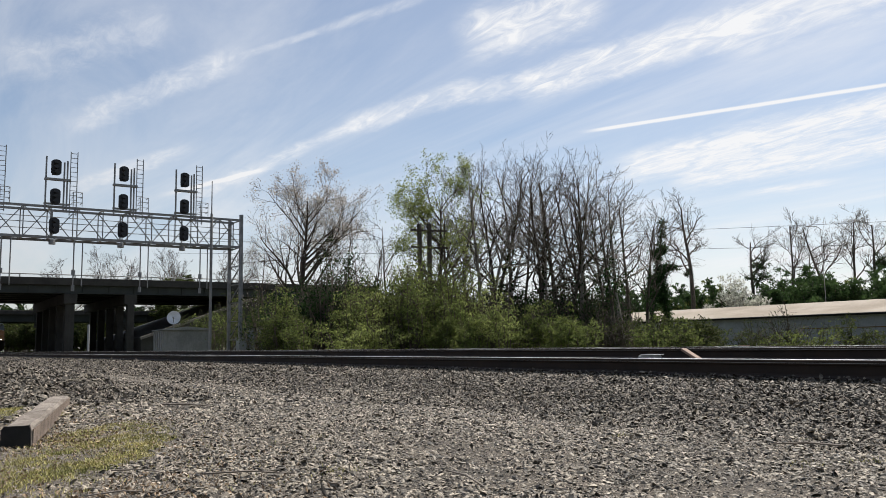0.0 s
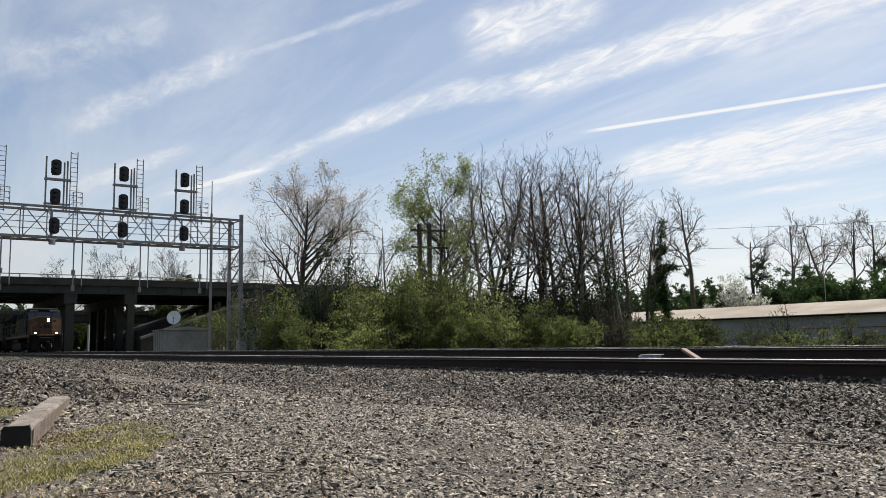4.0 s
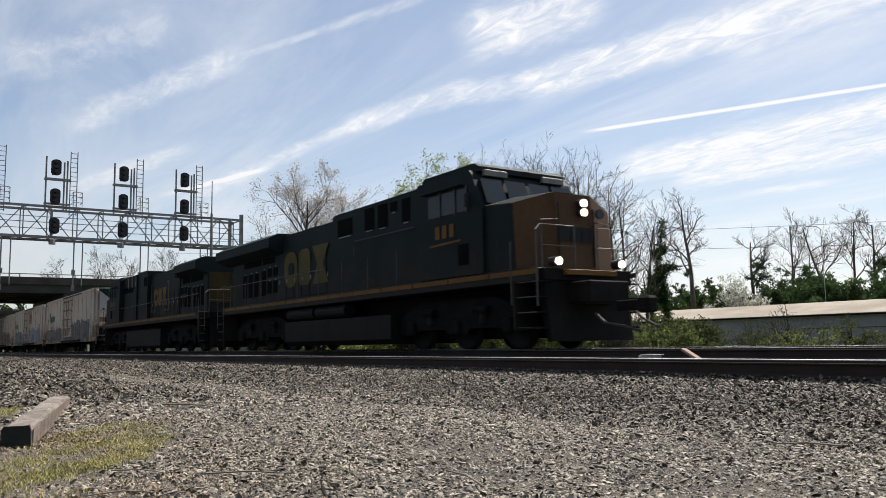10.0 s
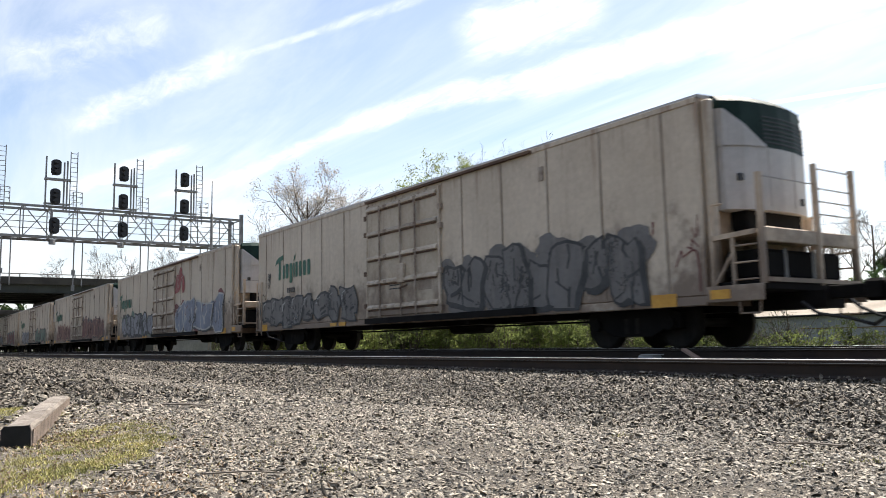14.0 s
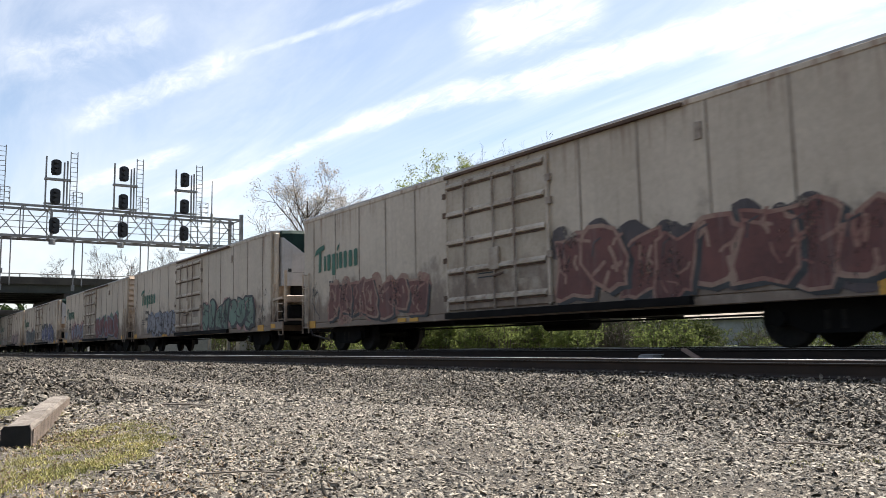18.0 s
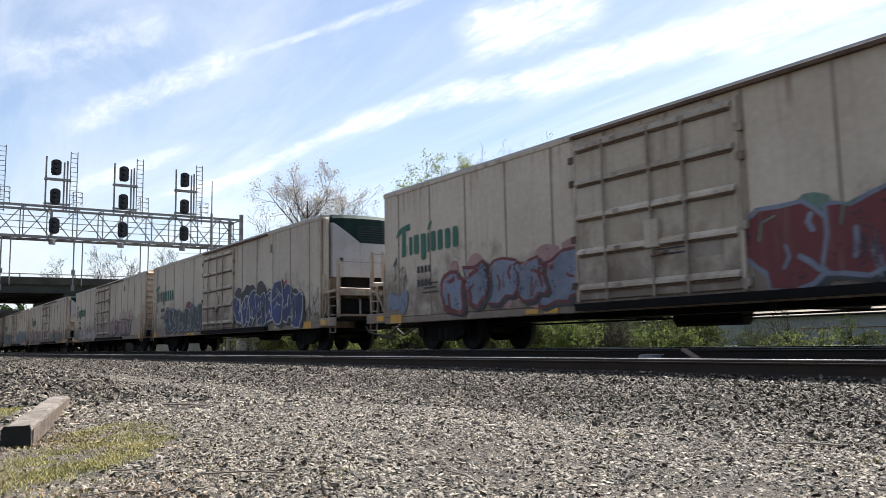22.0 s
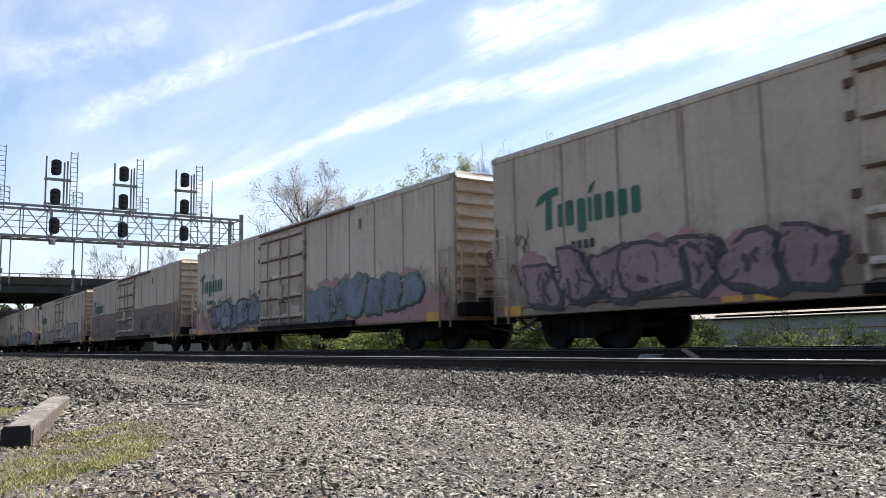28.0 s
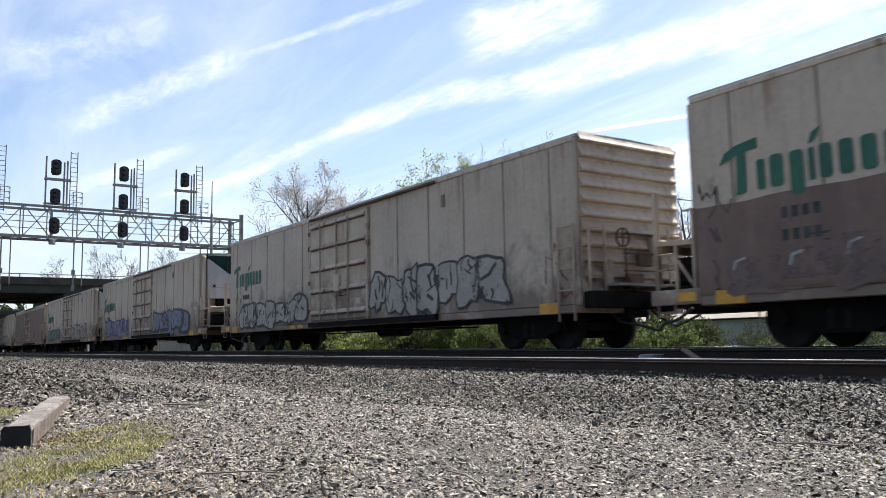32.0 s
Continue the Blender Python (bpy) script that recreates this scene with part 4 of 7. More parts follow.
        rib = Geo().prism([(0, z - 0.03), (-s * 0.09, z - 0.012), (-s * 0.1, z + 0.02), (-s * 0.05, z + 0.09), (0, z + 0.2)], 1, -HALF_W + 0.11, HALF_W - 0.11)
        part("end_rib", Geo().add([(xr + p[0], p[1], p[2]) for p in rib.v], rib.f), WHITE_END, e)
    part("brake_wheel", ring(Geo(), 0, 0, 0.2, 0.17, -0.015, 0.015).bar((-0.18, 0, 0), (0.18, 0, 0), 0.025, 0.025).bar((0, 0, -0.18), (0, 0, 0.18), 0.025, 0.025),
         RUST, e, "rusty hand brake wheel", m=pose(xr - s * 0.24, -0.5, 2.2, 0, 0, 90))
    part("brake_housing", Geo().box(min(xr - s * 0.09, xr - s * 0.2), max(xr - s * 0.09, xr - s * 0.2), 0.0, 0.4, 1.65, 1.95, 0.02), RUST, e)
    for yy, zz, w, h, mat in ((-0.1, 1.35, 0.5, 0.28, RUST), (0.55, 2.05, 0.3, 0.45, RUSTY_CREAM), (-0.85, 1.5, 0.22, 0.5, RUSTY_CREAM), (0.95, 1.25, 0.3, 0.25, UNDER)):
        part("brake_gear", Geo().box(min(xr - s * 0.1, xr - s * 0.19), max(xr - s * 0.1, xr - s * 0.19), yy - w / 2, yy + w / 2, zz - h / 2, zz + h / 2, 0.02), mat, e)
    for zz in (1.2, 1.55, 1.9, 2.3):
        part("grab_iron", Geo().line([(xr - s * 0.1, -0.35, zz), (xr - s * 0.2, -0.33, zz), (xr - s * 0.2, 0.6, zz), (xr - s * 0.1, 0.62, zz)], 0.02, 5), RUST, e)
    part("brake_chain", Geo().line([(xr - s * 0.22, -0.42, 2.0), (xr - s * 0.22, -0.40, 1.5), (xr - s * 0.24, -0.2, 1.1)], 0.025, 5), RUST, e)
    part("end_sill", Geo().box(min(xr, xr - s * 0.35), max(xr, xr - s * 0.35), -HALF_W + 0.1, HALF_W - 0.1, BODY_Z0 + 0.1, BODY_Z0 + 0.42, 0.02), UNDER, e)
    part("crossover_step", Geo().box(min(xr, xr - s * 0.5), max(xr, xr - s * 0.5), -0.9, 0.9, 1.22, 1.27), GALV, e)
    for sy in (-1, 1):
        lad = Geo()
        for z0, z1 in ((0.55, 2.45),):
            for q in (0.06, 0.5):
                lad.bar((xr + s * q, sy * (HALF_W + 0.07), z0), (xr + s * q, sy * (HALF_W + 0.07), z1), 0.035, 0.035)
            for k in range(5):
                z = z0 + 0.18 + k * 0.42
                lad.tube((xr + s * 0.06, sy * (HALF_W + 0.07), z), (xr + s * 0.5, sy * (HALF_W + 0.07), z), 0.016, n=5)
        part("side_ladder", lad, WHITE_END, car)
        lad = Geo()
        for q in (1.38, 0.95):
            lad.bar((xr - s * 0.17, sy * q, 0.9), (xr - s * 0.17, sy * q, 2.45), 0.04, 0.04)
        for k in range(5):
            lad.tube((xr - s * 0.17, sy * 0.95, 1.05 + k * 0.33), (xr - s * 0.17, sy * 1.38, 1.05 + k * 0.33), 0.016, n=5)
        part("end_ladder", lad, WHITE_END, car)
    # machine end: wall, cooling unit on its shelf, platform with rails
    wall = part("machine_end", Geo().box(min(xu, xu - s * 0.08), max(xu, xu - s * 0.08), -HALF_W + 0.1, HALF_W - 0.1, BODY_Z0, BODY_Z1 - 0.03), WHITE_END, car, "white end wall behind the cooling unit")
    def sp(a, b):
        return (min(xu + s * a, xu + s * b), max(xu + s * a, xu + s * b))
    for sy in (-1, 1):
        part("corner_post", Geo().box(*sp(0.0, 0.16 if sy < 0 else 0.06), min(sy * 1.42, sy * 1.26), max(sy * 1.42, sy * 1.26), BODY_Z0 + 0.2, BODY_Z1 - 0.06, 0.03), WHITE_BODY, wall)
    def nose(z0, z1, ya, yb, out=0.0, top=0.0):
        """A slice of the convex front of the cooling unit between two heights; top: how far it leans back."""
        ring_ = [(d, yy) for d, yy in ((0.02, -1.2), (0.24, -1.18), (0.42, -0.88), (0.52, -0.45), (0.55, 0.0), (0.52, 0.45), (0.42, 0.88), (0.24, 1.18), (0.02, 1.2)) if ya <= yy <= yb]
        ring_ = [(0.02, ring_[0][1])] + ring_ + [(0.02, ring_[-1][1])]
        lo = [(xu + s * (d + (out if d > 0.1 else 0)), yy, z0) for d, yy in ring_]
        hi = [(xu + s * max(0.02, d + (out if d > 0.1 else 0) - (top if d > 0.1 else 0)), yy * (1 - 0.3 * top), z1) for d, yy in ring_]
        k = len(ring_)
        return Geo().add(lo + hi, [(q, (q + 1) % k, k + (q + 1) % k, k + q) for q in range(k)] + [tuple(range(k)), tuple(range(k, 2 * k))])
    unit = part("cooling_unit", nose(2.28, 3.36, -1.3, 1.3), UNIT_WHITE, car, "white refrigeration unit under a dark cowl")
    part("cowl", nose(3.365, 4.14, -1.3, 1.3, 0.0, 0.04), DARK_GREEN, unit, "dark green louvred cowl")
    part("cowl_top", nose(4.14, 4.27, -1.3, 1.3, -0.04, 0.16), DARK_GREEN, unit)
    edge = [(0.03, -1.215, 4.02), (0.26, -1.197, 3.99), (0.437, -0.89, 3.72), (0.537, -0.45, 3.38)]
    cols = [(d, yy + off, z) for off in (0.0, 0.05) for d, yy, top in edge for z in (3.355, top)]
    part("cheek_panel", Geo().add([(xu + s * d, yy, z) for d, yy, z in cols], [(2 * q + o, 2 * q + 2 + o, 2 * q + 3 + o, 2 * q + 1 + o) for q in range(3) for o in (0, 8)] + [(2 * q + 1, 2 * q + 3, 2 * q + 11, 2 * q + 9) for q in range(3)]), UNIT_WHITE, unit, "white cheek panel")
    for k in range(7):
        part("louvre", nose(3.44 + k * 0.075, 3.462 + k * 0.075, -0.5, 1.0, 0.006 - k * 0.004), BLACK, unit)
    for yy, zz in ((-0.95, 2.82), (0.6, 2.5)):
        part("latch_recess", Geo().box(*sp(0.36 if yy < 0 else 0.44, 0.405 if yy < 0 else 0.505), yy - 0.07, yy + 0.07, zz - 0.06, zz + 0.06), BLACK, unit)
    for yy in (-0.36, 0.36):
        part("panel_seam", Geo().box(*sp(0.46, 0.535), yy - 0.005, yy + 0.005, 2.36, 3.34), UNIT_WHITE, unit)
    part("compressor", Geo().box(*sp(0.02, 0.36), -0.8, 0.8, 1.95, 2.33, 0.04), UNDER, unit)
    shelf = part("unit_shelf", Geo().box(*sp(0.0, 0.9), -1.3, 1.3, 1.80, 1.86, 0.01), WHITE_END, car, "cream steel shelf with rust stains")
    part("shelf_beam", Geo().box(*sp(0.9, 0.99), -1.36, 1.36, 1.66, 1.90, 0.015), WHITE_END, shelf)
    part("fuel_tank", Geo().box(*sp(0.1, 0.82), -1.15, 1.15, 1.09, 1.58, 0.06), UNDER, car, "dark fuel tank under the shelf")
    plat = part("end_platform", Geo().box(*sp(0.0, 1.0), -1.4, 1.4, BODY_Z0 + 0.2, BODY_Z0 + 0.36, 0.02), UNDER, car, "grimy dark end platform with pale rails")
    part("platform_edge", Geo().box(*sp(0.98, 1.03), -1.38, 1.38, BODY_Z0 + 0.33, BODY_Z0 + 0.40), WHITE_END, plat)
    for yy in (-0.55, 0.25):
        part("tank_strap", Geo().box(*sp(0.82, 0.84), yy - 0.03, yy + 0.03, 1.1, 1.6), GALV, plat)
    for sy in (-1, 1):
        ys = sy * HALF_W
        part("side_skirt", Geo().box(*sp(0.0, 1.03), min(ys, ys - sy * 0.06), max(ys, ys - sy * 0.06), BODY_Z0 + 0.04, BODY_Z0 + 0.30, 0.01), WHITE_BODY, plat)
        part("reflector", Geo().box(*sp(0.08, 0.45), min(ys, ys + sy * 0.012), max(ys, ys + sy * 0.012), BODY_Z0 + 0.09, BODY_Z0 + 0.24), ORANGE, plat)
        yf = sy * 1.45
        part("frame_side", Geo().bar((xu + s * 0.12, yf, 0.98), (xu + s * 0.12, yf, 2.35), 0.06, 0.06).bar((xu + s * 0.12, yf, 1.78), (xu + s * 0.92, yf, 1.82), 0.06, 0.08).bar((xu + s * 0.5, yf, 0.98), (xu + s * 0.5, yf, 1.8), 0.05, 0.05).bar((xu + s * 0.14, yf, 1.02), (xu + s * 0.48, yf, 1.5), 0.04, 0.04), WHITE_END, plat)
        for k in range(3):
            part("rung", Geo().tube((xu + s * 0.5, yf, 1.08 + k * 0.27), (xu + s * 0.92, yf, 1.08 + k * 0.27), 0.016, n=5), WHITE_END, plat)
        part("grab_bar", Geo().line([(xu + s * 0.12, yf, 2.33), (xu + s * 0.34, yf, 2.33)], 0.02, 5), WHITE_END, plat)
        part("step_stirrup", Geo().line([(xu + s * 0.55, yf, 0.9), (xu + s * 0.58, yf, 0.55), (xu + s * 0.92, yf, 0.55), (xu + s * 0.95, yf, 0.9)], 0.022, 5), WHITE_END, plat)
    for yy, zt in ((-1.37, 2.75), (0.2, 3.05), (1.37, 3.05)):
        part("rail_post", Geo().bar((xu + s * 0.97, yy, 1.0), (xu + s * 0.97, yy, zt), 0.085, 0.085), WHITE_END, plat)
    part("guard_rail", Geo().tube((xu + s * 0.97, -1.37, 2.70), (xu + s * 0.97, 0.2, 2.70), 0.010, n=5), GALV, plat)
    for z in (2.2, 2.42, 2.64, 2.98):
        part("guard_rail", Geo().tube((xu + s * 0.97, 0.2, z), (xu + s * 0.97, 1.37, z), 0.014, n=5), UNIT_WHITE, plat)
    part("end_ladder", Geo().bar((xu + s * 0.1, 1.05, 1.9), (xu + s * 0.1, 1.05, 4.0), 0.05, 0.05).bar((xu + s * 0.1, 1.36, 1.9), (xu + s * 0.1, 1.36, 4.0), 0.05, 0.05), WHITE_END, wall)
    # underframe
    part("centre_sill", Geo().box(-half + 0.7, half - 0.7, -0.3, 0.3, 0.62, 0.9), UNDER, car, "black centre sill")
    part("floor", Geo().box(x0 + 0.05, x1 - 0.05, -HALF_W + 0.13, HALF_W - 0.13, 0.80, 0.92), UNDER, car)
    part("brake_tank", Geo().tube((-1.2, 0.75, 0.6), (0.4, 0.75, 0.6), 0.2, n=12), UNDER, car)
    part("brake_rod", Geo().tube((-5.5, -0.35, 0.55), (5.5, -0.35, 0.55), 0.02, n=5), UNDER, car)
    for k in (-2.2, 2.3):
        part("cross_bearer", Geo().box(k - 0.08, k + 0.08, -1.4, 1.4, 0.6, 0.8), UNDER, car)
    # trucks stand a little in from the body ends
    for xt in (x0 + 2.05, x1 - 2.05):
        freight_truck(car, xt)
    coupler(car, half, 1)
    coupler(car, -half, -1)
    # painted marks on the side that is seen: a green word mark in plain blocks, small bars of data, reflectors
    y = -HALF_W - 0.016
    small = Geo()
    for i in range(3):
        flat_shape(small, round_block(at(0.115), 1.65 - i * 0.11, 0.7 - 0.15 * (i % 2), 0.035, 0.1), y)
        flat_shape(small, round_block(at(0.87), 1.95 - i * 0.1, 0.5, 0.035, 0.1), y)
        flat_shape(small, round_block(at(0.50), 1.8 - i * 0.09, 0.6, 0.03, 0.1), y - 0.04)
    tagged(part("data_panel", small, INK, car), kind="stuff")
    plate = Geo()
    flat_shape(plate, round_block(at(0.74), 1.62, 0.62, 0.42, 0.05), y)
    part("data_plate", plate, INK, car)
    for q in (0.03, 0.31, 0.34, 0.62, 0.70, 0.955):
        big = 0.07 if q in (0.03, 0.955) else 0.0
        part("reflector", Geo().box(at(q) - 0.2 - big, at(q) + 0.2 + big, -HALF_W - 0.02, -HALF_W - 0.002, BODY_Z0 + 0.03 - big * 0.3, BODY_Z0 + 0.13 + big * 1.4), ORANGE, car)
    return car, at


def word_mark(car, xl, zl=2.43, size=1.0):
    """The maker's mark: a swept bar on a post, then a row of plain blocks; under it small bars of data."""
    y = -HALF_W - 0.016
    u = 3.0 * size / 9.0
    mark = Geo()
    flat_shape(mark, [(xl - 0.08, zl + 0.50), (xl + 0.02, zl + 0.68), (xl + 0.22, zl + 0.77), (xl + u * 1.85, zl + 0.83), (xl + u * 1.85, zl + 0.66), (xl + 0.3, zl + 0.64), (xl + 0.12, zl + 0.57)], y)
    flat_shape(mark, [(xl + u * 0.62, zl - 0.03), (xl + u * 1.18, zl), (xl + u * 1.22, zl + 0.66), (xl + u * 0.72, zl + 0.66)], y - 0.0004)
    mark = part("word_mark", mark, GREEN_MARK, car, "green word mark painted as plain blocks")
    k = xl + u * 1.65
    for w, h, dz in ((0.62, 0.47, 0), (0.98, 0.5, 0), (0.98, 0.66, -0.17), (0.42, 0.48, 0), (0.86, 0.5, 0), (0.94, 0.5, 0), (0.98, 0.49, 0), (0.94, 0.5, 0)):
        part("mark_block", flat_shape(Geo(), round_block(k + u * w / 2, zl + h / 2 + dz, u * w * 0.68, h, 0.3), y), GREEN_MARK, mark)
        k += u * w
    part("mark_leaf", flat_shape(Geo(), [(xl + u * 4.32, zl + 0.54), (xl + u * 4.62, zl + 0.57), (xl + u * 5.0, zl + 0.78), (xl + u * 4.5, zl + 0.70)], y), GREEN_MARK, mark)
    for zz in (2.02, 1.68):
        for i in range(4):
            part("number_bar", flat_shape(Geo(), round_block(xl + 1.0 + i * 0.17, zz, 0.11, 0.17, 0.1), y), INK, car)


def blob(cx, cz, w, h, grow, lobes, lean, p):
    """An uneven outline between a ball and a block; lobes: its bulges and dents, lean: its slant."""
    n = len(lobes)
    out = []
    for i in range(n):
        a = 2 * math.pi * i / n
        ca, sa = math.cos(a), math.sin(a)
        q = 1 + lobes[i]
        z = math.copysign(abs(sa) ** p, sa) * (h / 2 * q + grow)
        out.append((cx + math.copysign(abs(ca) ** p, ca) * (w / 2 * q + grow) + lean * z, cz + z))
    return out


def sprayed(car, at, a, b, z0, z1, fill, line, seed, letters=4, halo=None, tag="spray-painted graffiti"):
    """Swollen sprayed shapes that crowd each other between two parts of the side: a cloud, outlines, fills, slits and glints."""
    r = random.Random(seed)
    xa, xb = at(a), at(b)
    letters = max(3, round(letters * 1.35))
    w = (xb - xa) / letters
    y = -HALF_W - 0.02
    h = z1 - z0
    low = BODY_Z0 + 0.05
    clip = lambda pts: [(p[0], max(low, p[1])) for p in pts]
    if halo:
        cloud = Geo()
        for k in range(letters * 5):
            cxk, rk_ = xa + (xb - xa) * (k + r.random()) / (letters * 5), r.uniform(0.12, 0.34) * h
            czk = z0 + r.uniform(0.15, 0.95) * h
            flat_shape(cloud, clip([(cxk + rk_ * (1 + 0.2 * math.sin(3 * q + k)) * math.cos(6.283 * q / 14), czk + rk_ * math.sin(6.283 * q / 14)) for q in range(14)]), y + 0.004 - 0.00005 * k)
        part("sprayed_cloud", cloud, halo, car)
    for i in list(range(0, letters, 2)) + list(range(1, letters, 2)):
        cx, cz = xa + (i + 0.5) * w + r.uniform(-0.08, 0.08) * w, (z0 + z1) / 2 + r.uniform(-0.1, 0.1) * h
        bw, bh = w * r.uniform(1.0, 1.35), h * r.uniform(0.78, 1.05)
        lobes = [r.choice((-0.34, -0.12, 0.0, 0.1, 0.2)) + r.uniform(-0.06, 0.06) for q in range(16)]
        lobes = [(2 * lobes[q] + lobes[q - 1]) / 3 for q in range(16)]
        lean, p = r.uniform(-0.25, 0.3), r.uniform(0.4, 0.75)
        dy = -0.0042 * (i % 2)
        edge = min(0.085, 0.09 * w) * r.uniform(0.7, 1.2)
        if halo:
            part("sprayed_shadow", flat_shape(Geo(), clip(blob(cx + 0.1, cz - 0.07, bw, bh, edge * 0.5, lobes, lean, p)), y - 0.002 + dy), INK, car)
        one = part("sprayed_shape", flat_shape(Geo(), clip(blob(cx, cz, bw, bh, edge * 0.5, lobes, lean, p)), y - 0.004 + dy), line, car, tag)
        if fill:
            part("sprayed_fill", flat_shape(Geo(), clip(blob(cx, cz, bw, bh, -edge * 0.5, lobes, lean, p)), y - 0.006 + dy), fill, one)
        slits = Geo()
        for k in range(r.choice((3, 4, 4, 5))):
            sx, sz = cx + r.uniform(-0.32, 0.32) * bw, cz + r.uniform(-0.36, 0.36) * bh
            ln, ang = r.uniform(0.16, 0.42) * bh, radians(r.choice((90, 78, 104, 30, -25)) + r.uniform(-14, 14))
            a_, b_ = (sx - ln / 2 * math.cos(ang), sz - ln / 2 * math.sin(ang)), (sx + ln / 2 * math.cos(ang), sz + ln / 2 * math.sin(ang))
            stroke(slits, clip([a_, (sx + r.uniform(-0.09, 0.09), sz), b_]), edge * r.uniform(0.5, 1.3), y - 0.0085 - 0.0012 * k + dy)
        tagged(part("sprayed_slit", slits, line if fill else PALE, one), kind="stuff")
        part("sprayed_highlight", stroke(Geo(), clip([(cx - 0.3 * bw, cz + 0.1 * bh), (cx - 0.26 * bw, cz + 0.3 * bh), (cx - 0.1 * bw, cz + 0.36 * bh)]), edge * 0.5, y - 0.015 + dy), halo or PALE, one)


def scrawl(car, x0, x1, z0, z1, seed, n, mat):
    """Thin scribbled spray lines."""
    r = random.Random(seed)
    for i in range(n):
        x, z = r.uniform(x0, x1), r.uniform(z0, z1)
        pts = [(x, z)]
        for k in range(r.choice((4, 5, 6, 7))):
            x, z = x + r.uniform(-0.1, 0.2), min(z1, max(z0, z + r.choice((-1, 1)) * r.uniform(0.08, 0.28)))
            pts.append((x, z))
        pts = [(min(x1, max(x0, px)), pz) for px, pz in pts]
        part("scrawl", stroke(Geo(), pts, r.uniform(0.014, 0.03), -HALF_W - 0.0152), mat, car)


def patch(car, at, a, b, z0, z1, mat, seed, name="overpaint_patch", ragged=0.12, out=0.0145):
    """A flat area of paint with an uneven upper edge."""
    r = random.Random(seed)
    xa, xb = at(a), at(b)
    n = 44
    ph = [r.uniform(0, 6.28) for k in range(3)]
    top = [(xb + (xa - xb) * i / n, z1 + ragged * (1.6 * math.sin(i * 0.19 + ph[0]) + 0.9 * math.sin(i * 0.55 + ph[1]) + 0.4 * math.sin(i * 1.3 + ph[2]) + r.uniform(-0.3, 0.3))) for i in range(n + 1)]
    part(name, flat_shape(Geo(), [(xa, z0), (xb, z0)] + top, -HALF_W - out), mat, car)


def paint(name, c, other=None, wear=0.5):
    """Spray paint, faded and worn through to the panel in ragged spots."""
    m = material(name, other or tuple(v * 0.7 for v in c), c, 0.55, scale=1.2, fine=9, bump=0.03, streak=0.35, streak_colour=(0.36, 0.30, 0.26))
    nt = m.node_tree
    co = nt.nodes.new("ShaderNodeTexCoord")
    mp = nt.nodes.new("ShaderNodeMapping")
    mp.inputs["Scale"].default_value = (1.0, 1.0, 0.7)
    nt.links.new(co.outputs["Object"], mp.inputs[0])
    big = node(nt, "ShaderNodeTexNoise", Scale=1.7, Detail=9.0, Roughness=0.72)
    fine = node(nt, "ShaderNodeTexNoise", Scale=17.0, Detail=3.0, Roughness=0.6)
    for n in (big, fine):
        nt.links.new(mp.outputs[0], n.inputs["Vector"])
    v = math_node(nt, "ADD", math_node(nt, "MULTIPLY", big.outputs[0], 0.7), math_node(nt, "MULTIPLY", fine.outputs[0], 0.3))
    clear = nt.nodes.new("ShaderNodeBsdfTransparent")
    mx = nt.nodes.new("ShaderNodeMixShader")
    nt.links.new(math_node(nt, "MULTIPLY", smooth(nt, v, 0.64 - 0.2 * wear, 0.74 - 0.2 * wear), 0.85), mx.inputs[0])
    nt.links.new(nt.nodes["Principled BSDF"].outputs[0], mx.inputs[1]), nt.links.new(clear.outputs[0], mx.inputs[2])
    nt.links.new(mx.outputs[0], nt.nodes["Material Output"].inputs[0])
    return m


PALE = paint("spray_white", (0.46, 0.45, 0.43))
SILVER = paint("spray_silver", (0.17, 0.16, 0.152), (0.10, 0.093, 0.088))
SLATE = paint("spray_slate", (0.26, 0.265, 0.29), (0.15, 0.155, 0.18))
BLUE = paint("spray_blue", (0.035, 0.06, 0.22), (0.012, 0.015, 0.05))
RED = paint("spray_red", (0.30, 0.055, 0.05))
PINK = paint("spray_pink", (0.42, 0.24, 0.22))
TEAL = paint("spray_teal", (0.15, 0.24, 0.18), (0.08, 0.12, 0.09))
PALE_BLUE = paint("spray_pale_blue", (0.215, 0.245, 0.31), (0.12, 0.135, 0.18))
MAROON = paint("spray_maroon", (0.17, 0.06, 0.048), (0.085, 0.03, 0.026))
DEEP_TEAL = paint("spray_deep_teal", (0.045, 0.075, 0.075), (0.016, 0.022, 0.024), 0.35)
MAUVE = paint("spray_mauve", (0.31, 0.22, 0.205), (0.2, 0.13, 0.13))
TAN = paint("spray_tan", (0.36, 0.25, 0.18), (0.20, 0.07, 0.055))
DARK_RED = paint("spray_dark_red", (0.16, 0.03, 0.03))
BROWN = paint("primer_brown", (0.19, 0.125, 0.095), None, 0.25)
DARK_INK = paint("spray_dark", (0.085, 0.065, 0.065), (0.05, 0.04, 0.042), 0.6)
FAINT = paint("spray_faint", (0.175, 0.125, 0.105), (0.12, 0.085, 0.075), 0.7)
CREAM = paint("spray_cream", (0.42, 0.38, 0.33))
FADED = paint("faded_tan", (0.40, 0.32, 0.245), (0.33, 0.255, 0.195), 0.35)

